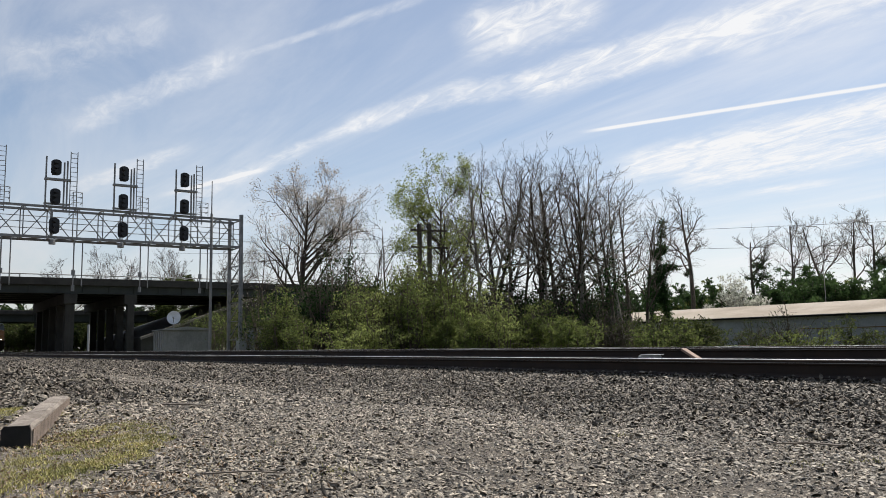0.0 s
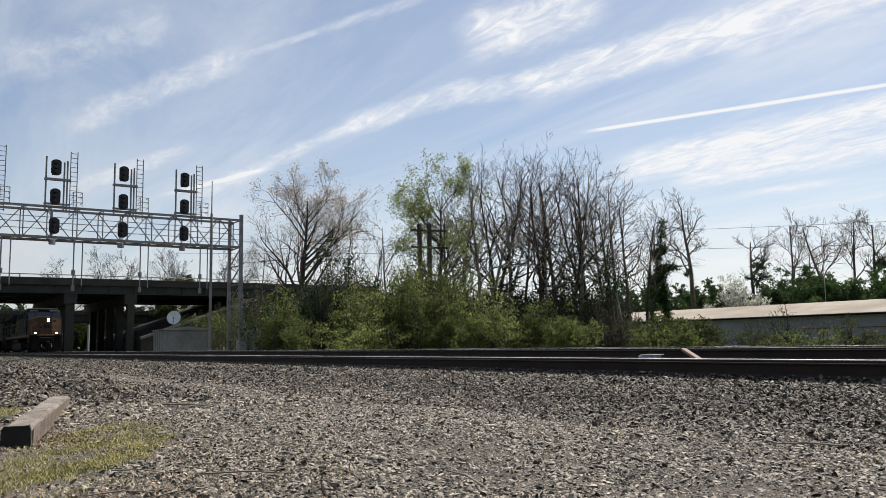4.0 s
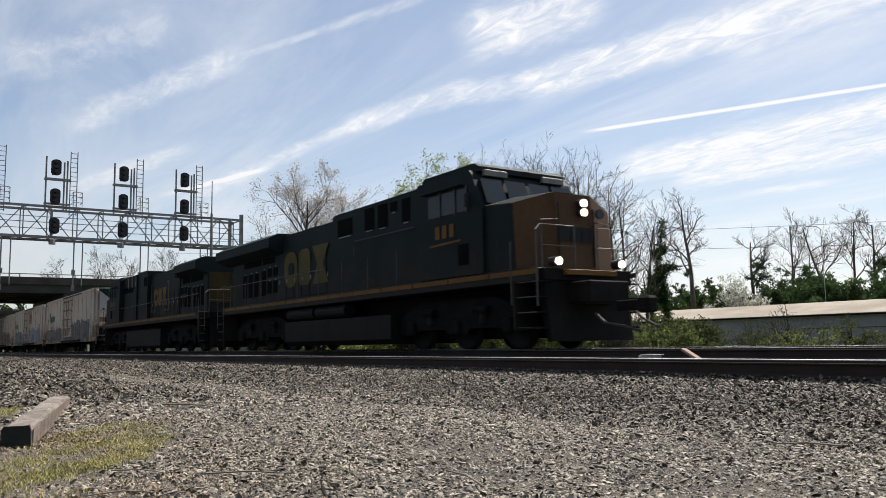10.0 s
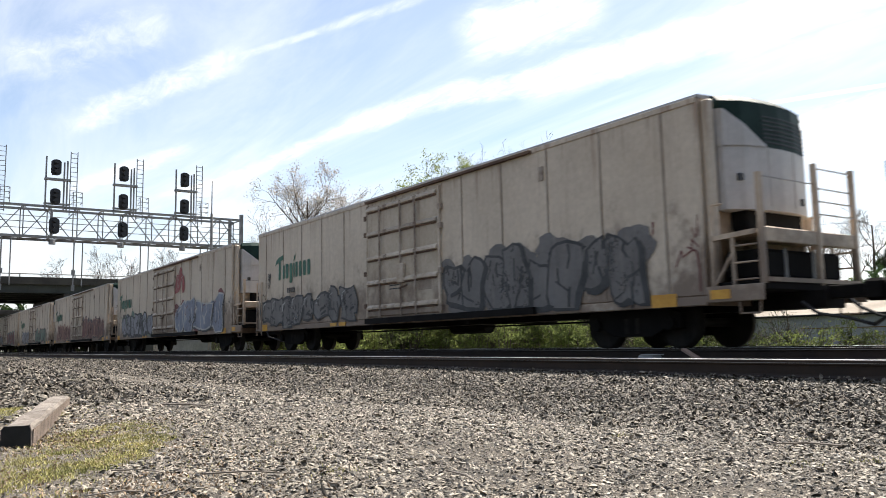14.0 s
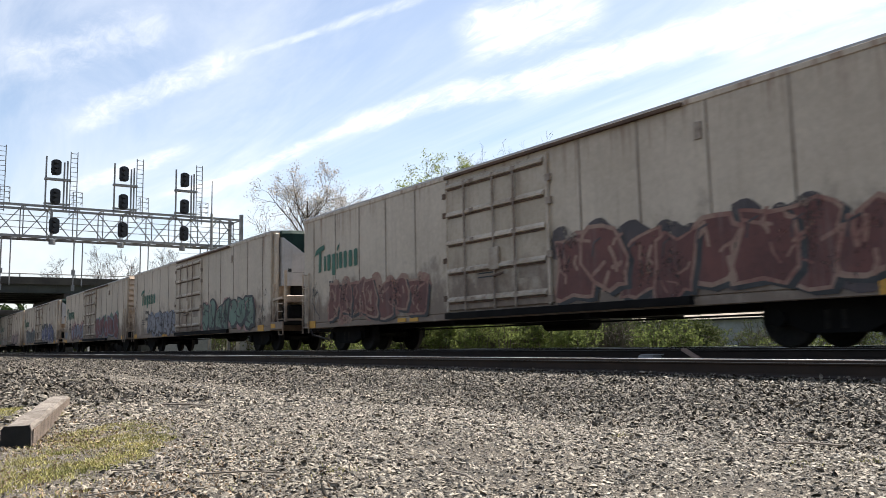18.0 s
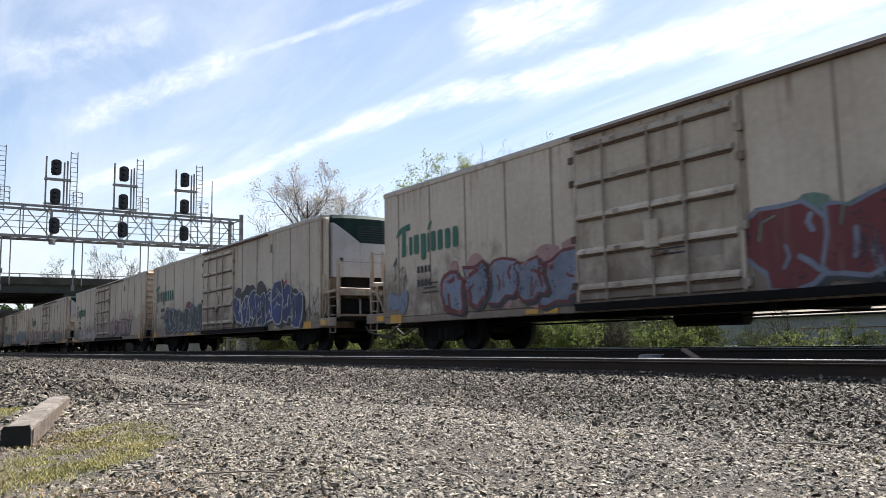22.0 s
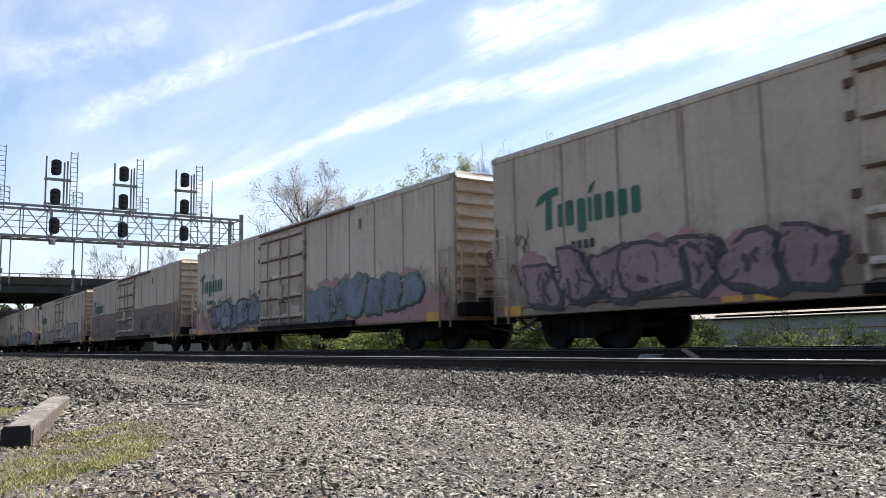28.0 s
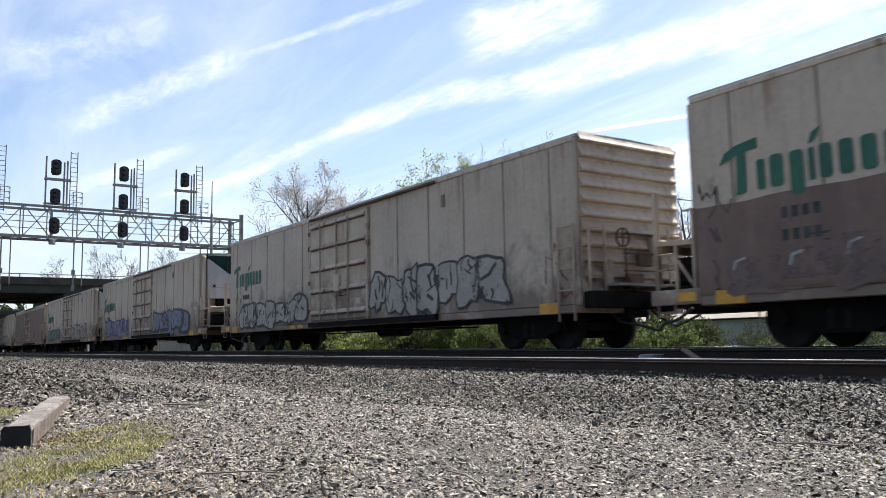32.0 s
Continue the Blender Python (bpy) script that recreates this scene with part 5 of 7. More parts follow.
# machine leads?, then painting: (from, to, low, high, fill, line, letters, halo)
CARS = [
    (True, [(0.02, 0.38, 0.84, 1.8, SILVER, INK, 6, None), (0.62, 0.93, 0.84, 2.1, SILVER, INK, 6, SILVER)], []),
    (True, [(0.08, 0.40, 0.86, 2.0, SLATE, INK, 5, TEAL), (0.62, 0.95, 0.86, 2.3, PALE_BLUE, PALE, 4, DARK_RED), (0.615, 0.68, 2.75, 3.75, None, RED, 2, None)], []),
    (True, [(0.09, 0.37, 0.9, 1.95, MAROON, TAN, 5, TAN), (0.62, 0.96, 0.9, 2.2, MAROON, TAN, 6, DARK_INK)], []),
    (True, [(0.16, 0.42, 0.84, 1.9, SLATE, DARK_INK, 5, PALE_BLUE), (0.62, 0.92, 0.9, 2.05, TEAL, INK, 5, PINK)], []),
    (False, [(0.14, 0.38, 0.86, 2.0, PALE_BLUE, DARK_RED, 4, PINK), (0.01, 0.06, 1.0, 1.5, PALE_BLUE, PALE_BLUE, 2, None), (0.58, 0.9, 0.88, 2.2, DARK_RED, PALE_BLUE, 4, TEAL)], []),
    (True, [(0.12, 0.41, 0.86, 2.0, DEEP_TEAL, SLATE, 5, DARK_RED), (0.615, 0.93, 0.85, 2.2, BLUE, PALE, 6, INK)], [(0.82, 0.9, 0.9, 2.2, RED)]),
    (False, [(0.10, 0.37, 0.84, 1.5, PALE, PINK, 4, MAUVE), (0.01, 0.07, 0.84, 1.4, TEAL, TEAL, 2, None), (0.59, 0.84, 0.84, 1.85, MAUVE, DARK_INK, 4, PINK)], [(0.58, 0.985, 0.92, 2.15, FADED)]),
]
LATER_CARS = [
    (True, [(0.05, 0.40, 0.86, 1.9, MAUVE, DARK_INK, 5, PINK), (0.63, 0.93, 0.9, 1.6, TEAL, MAROON, 5, PINK)], []),
    (False, [(0.11, 0.37, 0.9, 2.0, PALE_BLUE, INK, 4, TEAL), (0.58, 0.92, 0.9, 2.05, PALE_BLUE, TEAL, 5, PINK)], [(0.0, 0.13, 0.76, 1.35, PINK), (0.58, 0.98, 0.76, 1.4, PINK)]),
    (False, [(0.03, 0.36, 0.86, 1.6, FAINT, BROWN, 5, None), (0.62, 0.97, 0.9, 1.85, FAINT, DARK_INK, 7, None)], [(0.0, 0.372, 0.9, 2.32, BROWN), (0.575, 1.0, 0.9, 2.32, BROWN)]),
    (False, [(0.06, 0.36, 0.86, 1.75, CREAM, INK, 5, None), (0.58, 0.88, 0.86, 2.1, CREAM, INK, 5, None)], []),
    (True, [(0.05, 0.36, 0.9, 1.9, PALE_BLUE, BLUE, 5, None), (0.63, 0.93, 0.9, 2.0, PALE_BLUE, INK, 4, PALE_BLUE)], []),
    (True, [(0.06, 0.36, 0.9, 1.8, TEAL, INK, 4, None), (0.62, 0.9, 0.9, 1.9, FADED, INK, 4, None)], []),
    (False, [(0.06, 0.34, 0.9, 1.8, TAN, INK, 4, None)], [(0.0, 0.372, 0.9, 3.9, BROWN), (0.575, 1.0, 0.9, 3.9, BROWN)]),
    (True, [(0.62, 0.9, 0.9, 1.9, FADED, INK, 4, None)], []),
    (False, [(0.06, 0.34, 0.9, 1.8, TEAL, INK, 4, None)], []),
    (True, [(0.62, 0.9, 0.9, 1.9, RED, INK, 4, None)], []),
]


MARKS = [-8.64, -9.6, -9.41, -8.62, -8.4, -9.68, -8.45, -8.8, -8.6, -8.5]   # where each word mark begins

LABELS = ["white insulated boxcar with silver-grey graffiti blocks", "white insulated boxcar with pale blue and grey graffiti", "white insulated boxcar with dark red graffiti",
          "white insulated boxcar with teal and white graffiti", "white boxcar with ribbed end leading and red graffiti", "white insulated boxcar with blue and black graffiti",
          "patched white boxcar with faded grey overpaint", "white insulated boxcar with tan, red and green graffiti", "white boxcar with pale blue and pink graffiti",
          "white boxcar with a brown primer band", "white boxcar with thin black outline graffiti", "white boxcar with pale blue graffiti", "white boxcar with faded teal graffiti",
          "boxcar overpainted brown on its sides", "white boxcar with faded grey graffiti", "white boxcar with small teal graffiti", "white boxcar with small red graffiti"]


def make_cars():
    first = {u: reefer(u) for u in (True, False)}
    made = []
    for i, (u, words, patches) in enumerate(CARS + LATER_CARS):
        base, at = first[u]
        car = tagged(copy_thing(base, Matrix.Identity(4)), LABELS[i])
        for k, (a, b, z0, z1, mat) in enumerate(patches):
            patch(car, at, a, b, z0, z1, mat, i * 7 + k, ragged=0.012 if mat == BROWN else 0.14)
        if patches and patches[0][4] == BROWN:
            patch(car, at, 0.382, 0.566, 0.96, min(patches[0][3], 3.9), BROWN, i, "door_overpaint", 0.0, 0.0525)
        for k, (a, b, z0, z1, fill, line, n, halo) in enumerate(words):
            sprayed(car, at, a, b, z0, z1, fill, line, i * 13 + k, n, halo)
        word_mark(car, MARKS[i % len(MARKS)], size=1.1 if i in (5, 6) else 1.0)
        scrawl(car, at(0.005), at(0.06), 0.95, 2.7, i * 5, 5, INK)
        scrawl(car, at(0.94), at(0.995), 0.95, 2.2, i * 5 + 1, 4, INK if i % 2 else DARK_RED)
        if i % 3 == 2:
            scrawl(car, at(0.84), at(0.93), 0.8, 1.9, i * 5 + 2, 6, SLATE)
        made.append(car)
    for base, at in first.values():
        for o in (*base.children_recursive, base):
            bpy.data.objects.remove(o)
    return made


cars = make_cars()


# ---------------------------------------------------------------- locomotives
LOCO_LENGTH, OLDER_LENGTH = 22.3, 21.6


def locomotive(s, label, second):
    """A six-axle road diesel with a wide cab; s: +1 cab leading, -1 cab trailing. second: the older unit with a boxier radiator."""
    half = (OLDER_LENGTH if second else LOCO_LENGTH) / 2
    X = lambda q: s * (half - q + (0.6 if second else 0.0))
    END = 20.3 if second else 21.05
    lo = thing("locomotive", label, "locomotive")
    def bx(q0, q1, y0, y1, z0, z1, c=0.02):
        return Geo().box(min(X(q0), X(q1)), max(X(q0), X(q1)), y0, y1, z0, z1, c)
    def side(pts, y0, y1):
        g = Geo().prism(pts, 1, y0, y1)
        return Geo().add([(X(p[0]), p[1], p[2]) for p in g.v], g.f)
    part("frame", bx(1.75, 20.7, -1.52, 1.52, 1.42, 1.72, 0.02), NAVY, lo, "dark frame with a gold edge stripe")
    for y in (-1.53, 1.53):
        q = 1.6
        while q < 20:
            part("stripe", bx(q, min(q + 1.55, 20.4), min(y, y * 0.995), max(y, y * 0.995), 1.57, 1.68, 0), YELLOW, lo)
            q += 1.6
    part("end_deck", bx(20.7, 21.5, -1.0, 1.0, 1.56, 1.72, 0.02), UNDER, lo)
    part("centre_sill", bx(1.0, 21.4, -0.6, 0.6, 0.95, 1.42, 0.03), UNDER, lo)
    # nose and cab
    ng = Geo()
    rows = [(-1.46, 2.25, 3.36), (-0.55, 1.92, 3.66), (0.55, 1.92, 3.66), (1.46, 2.25, 3.36)]
    ng.add([(X(q), y, 1.72) for y, q, z in rows] + [(X(q + 0.10), y, z) for y, q, z in rows] + [(X(3.6), y, 1.72) for y, q, z in rows] + [(X(3.6), y, z + 0.12) for y, q, z in rows],
           [(i, i + 1, i + 5, i + 4) for i in range(3)] + [(i + 4, i + 5, i + 13, i + 12) for i in range(3)] + [(0, 4, 12, 8), (3, 11, 15, 7), (8, 12, 13, 9), (9, 13, 14, 10), (10, 14, 15, 11)])
    nose = part("nose", ng, GOLD, lo, "gold short hood with a faceted front and sloping top")
    for sy in (-1, 1):
        part("nose_side", Geo().add([(X(2.30), sy * 1.468, 1.74), (X(3.6), sy * 1.468, 1.74), (X(3.6), sy * 1.468, 3.46), (X(2.38), sy * 1.468, 3.34)], [(0, 1, 2, 3)]), NAVY, nose)
    part("nose_top", Geo().add([(X(2.36), -1.44, 3.375), (X(2.04), -0.55, 3.672), (X(2.04), 0.55, 3.672), (X(2.36), 1.44, 3.375), (X(3.6), -1.44, 3.49), (X(3.6), -0.55, 3.79), (X(3.6), 0.55, 3.79), (X(3.6), 1.44, 3.49)],
                               [(0, 1, 5, 4), (1, 2, 6, 5), (2, 3, 7, 6)]), NAVY, nose, "dark anti-glare top of the nose")
    part("nose_door", bx(1.90, 1.935, 0.5, 0.54, 1.8, 3.3, 0.004), NAVY, nose)
    part("nose_window", Geo().tube((X(1.99), 0.78, 3.2), (X(1.94), 0.78, 3.2), 0.13, n=12), GLASS, nose)
    for y0, y1 in ((-0.52, -0.24), (-0.18, 0.1), (0.16, 0.44)):
        part("nose_mark", Geo().add([(X(1.925) + s * 0.012, y0, 2.42), (X(1.925) + s * 0.012, y1, 2.42), (X(1.955) + s * 0.012, y1 + 0.03, 2.80), (X(1.955) + s * 0.012, y0 + 0.03, 2.80)], [(0, 1, 2, 3)]), NAVY, nose, "dark blue block of a mark")
    part("nose_seam", bx(1.905, 1.93, -0.56, -0.54, 1.8, 3.4, 0.003), NAVY, nose)
    for sy in (-1, 1):
        part("nose_grab", Geo().line([(X(1.97), sy * 0.62, 2.95), (X(1.88), sy * 0.62, 2.95), (X(1.95), sy * 1.02, 2.92), (X(2.08), sy * 1.02, 2.92)], 0.014, 5), GREY_LOCO, nose)
    for z in (3.42, 3.18):
        lamp = part("headlight", Geo().tube((X(2.2), 0.2, z), (X(1.88), 0.2, z), 0.12, n=14), BLACK, nose)
        part("lens", Geo().tube((X(1.885), 0.2, z), (X(1.865), 0.2, z), 0.095, n=14), LAMP if s > 0 else GLASS, lamp)
    cab = part("cab", side([(3.35, 1.72), (6.05, 1.72), (6.05, 4.48), (3.82, 4.48), (3.72, 4.36), (3.35, 3.40)], -1.54, 1.54), NAVY, lo, "dark blue wide cab with windows")
    part("cab_roof", side([(3.7, 4.46), (6.1, 4.46), (6.1, 4.60), (6.0, 4.70), (3.85, 4.70), (3.7, 4.60)], -1.35, 1.35), NAVY, cab)
    for y0, y1 in ((-1.4, -0.78), (-0.68, -0.05), (0.05, 0.68), (0.78, 1.4)):
        w = Geo().add([(X(3.37), y0, 3.55), (X(3.37), y1, 3.55), (X(3.62), y1, 4.25), (X(3.62), y0, 4.25)], [(0, 1, 2, 3)])
        part("windshield", Geo().add([(p[0] + s * 0.035, p[1], p[2]) for p in w.v], w.f), GLASS, cab)
    for sy in (-1, 1):
        y = sy * 1.55
        for q0, q1 in ((3.55, 3.9), (4.0, 4.5), (4.6, 5.1)) if second else ((3.95, 4.32), (4.42, 4.95), (5.05, 5.55)):
            part("side_window", bx(q0, q1, min(y, y * 0.99), max(y, y * 0.99), 3.42, 4.05, 0.004), WINDOW_SKY if q0 in (4.42, 3.55) else GLASS, cab)
            part("window_frame", bx(q0 - 0.05, q0 - 0.005, min(y, y * 1.012), max(y, y * 1.012), 3.36, 4.1, 0.004), GREY_LOCO, cab)
        part("awning", bx(4.0, 5.7, min(y, y * 1.10), max(y, y * 1.06), 4.10, 4.13, 0.005), NAVY, cab)
        part("mirror", bx(3.8, 3.86, min(y * 1.02, y * 1.10), max(y * 1.02, y * 1.10), 3.5, 3.85, 0.005), BLACK, cab)
        part("cab_hatch", bx(3.9, 4.3, min(y, y * 1.006), max(y, y * 1.006), 2.0, 2.55, 0.004), VOID, cab)
    part("number_box", bx(3.60, 3.70, -1.25, -0.55, 4.33, 4.50, 0.01), BOARD, cab, "pale number board above the windshield")
    part("number_box", bx(3.60, 3.70, 0.55, 1.25, 4.33, 4.50, 0.01), BOARD, cab)
    # long hood in sections
    if second:
        part("equipment_cab", side([(6.06, 1.72), (9.0, 1.72), (9.0, 4.60), (6.06, 4.60)], -1.30, 1.30), NAVY, lo, "dark blue equipment cabinet with louvred intakes")
        part("blower_housing", side([(9.0, 1.72), (11.0, 1.72), (11.0, 4.66), (10.9, 4.70), (9.1, 4.70), (9.0, 4.6)], -1.22, 1.22), NAVY, lo)
        for i in range(3):
            q = 6.5 + i * 0.85
            for sy in (-1, 1):
                y = sy * 1.33
                for k in range(5):
                    part("louvre", bx(q, q + 0.62, min(y, y * 0.985), max(y, y * 0.985), 3.95 + k * 0.1, 4.0 + k * 0.1, 0), TANK, lo)
                part("louvre_frame", bx(q + 0.66, q + 0.74, min(y, y * 0.985), max(y, y * 0.985), 3.86, 4.5, 0), GALV, lo)
    else:
        part("equipment_cab", side([(6.06, 1.72), (11.3, 1.72), (11.3, 4.36), (11.2, 4.46), (6.06, 4.50)], -1.30, 1.30), NAVY, lo, "dark blue equipment cabinet section")
    for q, w, z0, z1 in () if second else ((10.0, 0.95, 3.66, 4.24), (8.7, 0.54, 3.65, 4.36), (7.95, 0.53, 3.63, 4.36), (7.42, 0.37, 4.03, 4.33), (6.78, 0.4, 3.62, 4.33)):
        for sy in (-1, 1):
            y = sy * 1.305
            part("vent_opening", bx(q, q + w, min(y, y * 1.006), max(y, y * 1.006), z0, z1, 0.004), VOID, lo)
            part("vent_sill", bx(q + 0.1, q + w - 0.1, min(y, y * 1.012), max(y, y * 1.012), z0 - 0.05, z0 - 0.02, 0), GALV, lo)
    if second:
        part("intake_vent", bx(10.3, 10.95, -1.235, -1.22, 3.75, 4.3, 0.004), VOID, lo)
        part("cab_recess", bx(5.0, 8.3, -1.312, -1.30, 3.56, 3.92, 0.003), VOID, lo)
    hood = part("engine_hood", side([(10.0, 1.72), (16.2, 1.72), (16.2, 4.38), (10.0, 4.38)], -1.02, 1.02), NAVY, lo, "dark blue engine hood with access doors")
    for sy in (-1, 1):
        for i in range(9):
            q = 10.35 + i * 0.64
            y = sy * 1.03
            part("hood_door", bx(q, q + 0.58, min(y, y * 1.012), max(y, y * 1.012), 1.85, 3.15, 0.006), NAVY, hood)
            part("door_latch", bx(q + 0.5, q + 0.54, min(y, y * 1.03), max(y, y * 1.03), 2.45, 2.6, 0), GALV, hood)
    rad = part("radiator_hood", bx(16.2, END, -0.98, 0.98, 1.72, 4.0, 0.03), NAVY, lo, "rear hood with overhanging radiator wings")
    q0 = 16.95 if second else 15.8
    if second:
        part("radiator_shoulder", bx(16.15, 17.0, -1.32, 1.32, 3.8, 4.30, 0.03), NAVY, rad)
    wing = [(-1.0, 3.66), (1.0, 3.66), (1.55, 3.92), (1.55, 4.30), (1.2, 4.50), (-1.2, 4.50), (-1.55, 4.30), (-1.55, 3.92)]
    part("radiator_overhang", Geo().prism(wing, 0, min(X(q0), X(END + (0.02 if second else 0.45))), max(X(q0), X(END + (0.02 if second else 0.45)))), NAVY, rad)
    part("radiator_cap", bx(q0 + (0.1 if second else 0.9), END - 0.1, -1.1, 1.1, 4.48, 4.55, 0.02), NAVY, rad)
    part("roof_rail", Geo().line([(X(END - 0.9), -1.0, 4.52), (X(END - 0.9), -1.0, 4.64), (X(END - 0.3), -1.0, 4.64), (X(END - 0.3), -1.0, 4.52)], 0.015, 5), GALV, rad)
    part("exhaust_stack", bx(14.4, 15.3, -0.3, 0.3, 4.38, 4.70, 0.05), UNDER, hood)
    hn = 12.9 if second else 12.2
    for k in range(3):
        part("horn", Geo().tube((X(hn), -0.35 + k * 0.14, 4.45), (X(hn - 0.3), -0.35 + k * 0.14, 4.5), 0.03, 0.075, 8).tube((X(hn), -0.35 + k * 0.14, 4.36), (X(hn), -0.35 + k * 0.14, 4.46), 0.03, n=6), UNDER, lo)
    part("roof_box", bx(11.0, 11.9, -0.6, 0.6, 4.38, 4.44, 0.02), NAVY, hood)
    for sy in (-1, 1):
        y = sy * 0.985
        for q, w, z0, z1 in ((16.35, 0.4, 2.85, 3.2), (16.9, 0.4, 2.85, 3.2), (16.35, 0.4, 2.15, 2.65), (16.9, 0.4, 2.15, 2.65), (17.45, 0.42, 2.1, 3.15), (18.2, 0.42, 2.1, 3.1), (18.8, 0.42, 2.1, 3.1), (19.4, 0.42, 2.1, 3.1), (16.6, 1.15, 3.4, 3.72), (17.9, 1.8, 3.4, 3.72)):
            part("radiator_screen", bx(q, q + w, min(y, y * 1.006), max(y, y * 1.006), z0, z1, 0.003), VOID, rad)
            part("screen_latch", bx(q + 0.08, q + 0.2, min(y, y * 1.012), max(y, y * 1.012), z1 + 0.04, z1 + 0.07, 0), GALV, rad)
    part("end_panel", bx(END, END + 0.03, -0.93, 0.93, 2.2, 3.75, 0.006), END_GOLD, rad, "gold end panel of the long hood")
    for z in (3.55, 3.35):
        part("rear_headlight", Geo().tube((X(END), 0.2, z), (X(END + 0.12), 0.2, z), 0.11, n=12), BLACK, rad)
    # gold block marks on the hood side that is seen
    y = -1.055 if s > 0 else -1.055
    m = Geo()
    base = 12.85 if second else 13.95
    wide, tall = (0.66, 0.72) if second else (0.95, 1.0)
    cx = lambda k: (X(base) + k * wide)
    zc = 2.95
    def framed(cx_, w, h, k):
        """A rounded block with a slot through its middle."""
        p, q = round_block(cx_, zc, w * wide, h * tall, 0.42), round_block(cx_ + 0.06, zc, w * wide * k, h * tall * 0.36, 0.42)
        c = len(p)
        m.add([(a[0], y, a[1]) for a in p + q], [(i, (i + 1) % c, c + (i + 1) % c, c + i) for i in range(c)])
    framed(cx(-1.15), 1.15, 1.4, 0.5)
    flat_shape(m, round_block(cx(0.05), zc, 0.95 * wide, 1.4 * tall, 0.3), y)
    m.add([(cx(0.7), y, zc + 0.72 * tall), (cx(1.95), y, zc + 0.72 * tall), (cx(1.55), y, zc), (cx(1.95), y, zc - 0.72 * tall), (cx(0.7), y, zc - 0.72 * tall), (cx(1.1), y, zc)], [(0, 1, 2, 5), (5, 2, 3, 4)])
    if second:
        for a, b in ((-2.45, 1), (2.45, -1)):
            flat_shape(m, round_block(cx(a), zc, 0.1, 1.7, 0.05), y)
            flat_shape(m, round_block(cx(a) + b * 0.15, zc + 0.8, 0.2, 0.1, 0.05), y - 0.0006)
            flat_shape(m, round_block(cx(a) + b * 0.15, zc - 0.8, 0.2, 0.1, 0.05), y - 0.0006)
    part("gold_emblem", m, YELLOW if second else OLD_GOLD, lo, "worn gold block emblem")
    if second:
        for k in (-1.6, -1.35, 1.35, 1.65):
            dot = Geo()
            flat_shape(dot, [(cx(k) + 0.09 * math.cos(6.283 * i / 12), 2.16 + 0.09 * math.sin(6.283 * i / 12)) for i in range(12)], y)
            part("gold_dot", dot, YELLOW, lo)
    nb = Geo()
    k = 4 if second else 3
    for i in range(k):
        flat_shape(nb, round_block(X(4.35 if second else 4.85) + (i - (k - 1) / 2) * 0.30, 2.98, 0.19, 0.36, 0.2), -1.556)
    flat_shape(nb, [(X(4.35 if second else 4.85) - 0.65, 2.66), (X(4.35 if second else 4.85) + 0.65, 2.70), (X(4.35 if second else 4.85) + 0.65, 2.64), (X(4.35 if second else 4.85) - 0.65, 2.60)], -1.556)
    part("number_panel", nb, YELLOW, lo, "worn gold number bars")
    # walkway rails
    for sy in (-1, 1):
        y = sy * 1.48
        if second:
            part("handrail", Geo().line([(X(6.3), y, 2.6), (X(14), y, 2.62), (X(END + 0.3), y, 2.62)], 0.016, 6), GREY_LOCO, lo)
        else:
            part("handrail", Geo().line([(X(11.6), y, 2.62), (X(14), y, 2.62), (X(END + 0.3), y, 2.62)], 0.016, 6), GREY_LOCO, lo)
            part("handrail", Geo().line([(X(6.4), sy * 1.4, 3.36), (X(9.7), sy * 1.4, 3.36), (X(9.75), sy * 1.4, 2.9)], 0.016, 6), GREY_LOCO, lo)
        for i in range(9):
            q = 7.2 + i * 1.58
            part("stanchion", Geo().tube((X(q), y, 1.72), (X(q), y, 2.73), 0.017, n=5), GREY_LOCO, lo)
        for e, d in ((1.6, 1), (21.55 if second else 21.3, -1)):
            st = part("steps", bx(e, e + d * 0.75, min(sy * 1.52, sy * 1.0), max(sy * 1.52, sy * 1.0), 0.42, 0.46, 0.005), UNDER, lo, "stepwell with worn pale step edges")
            for k in range(4):
                z = 0.44 + k * 0.32
                part("step", bx(e, e + d * 0.7, min(sy * 1.49, sy * 1.1), max(sy * 1.49, sy * 1.1), z, z + 0.03, 0.004), UNDER, st)
                part("step_edge", bx(e + d * 0.04, e + d * 0.66, min(sy * 1.5, sy * 1.49), max(sy * 1.5, sy * 1.49), z + 0.004, z + 0.028, 0), GREY_LOCO, st)
            part("step_side", bx(e + d * 0.72, e + d * 0.78, min(sy * 1.52, sy * 0.9), max(sy * 1.52, sy * 0.9), 0.42, 1.72, 0.005), NAVY, st)
            part("grab_rail", Geo().line([(X(e), sy * 1.5, 0.9), (X(e), sy * 1.5, 2.6), (X(e + d * 0.1), sy * 1.3, 2.75)], 0.018, 6), GREY_LOCO, st)
            part("grab_rail", Geo().line([(X(e + d * 0.8), sy * 1.53, 0.95), (X(e + d * 0.8), sy * 1.53, 2.4)], 0.018, 6), GREY_LOCO, st)
        for e in (1.65, 21.5 if second else 21.2):
            part("end_rail", Geo().line([(X(e), sy * 1.3, 1.7), (X(e), sy * 1.3, 2.75), (X(e), sy * 0.35, 2.75), (X(e), sy * 0.35, 1.7)], 0.018, 6), GREY_LOCO, lo)
            part("end_rail", Geo().tube((X(e), sy * 1.3, 2.25), (X(e), sy * 0.35, 2.25), 0.014, n=5), GREY_LOCO, lo)
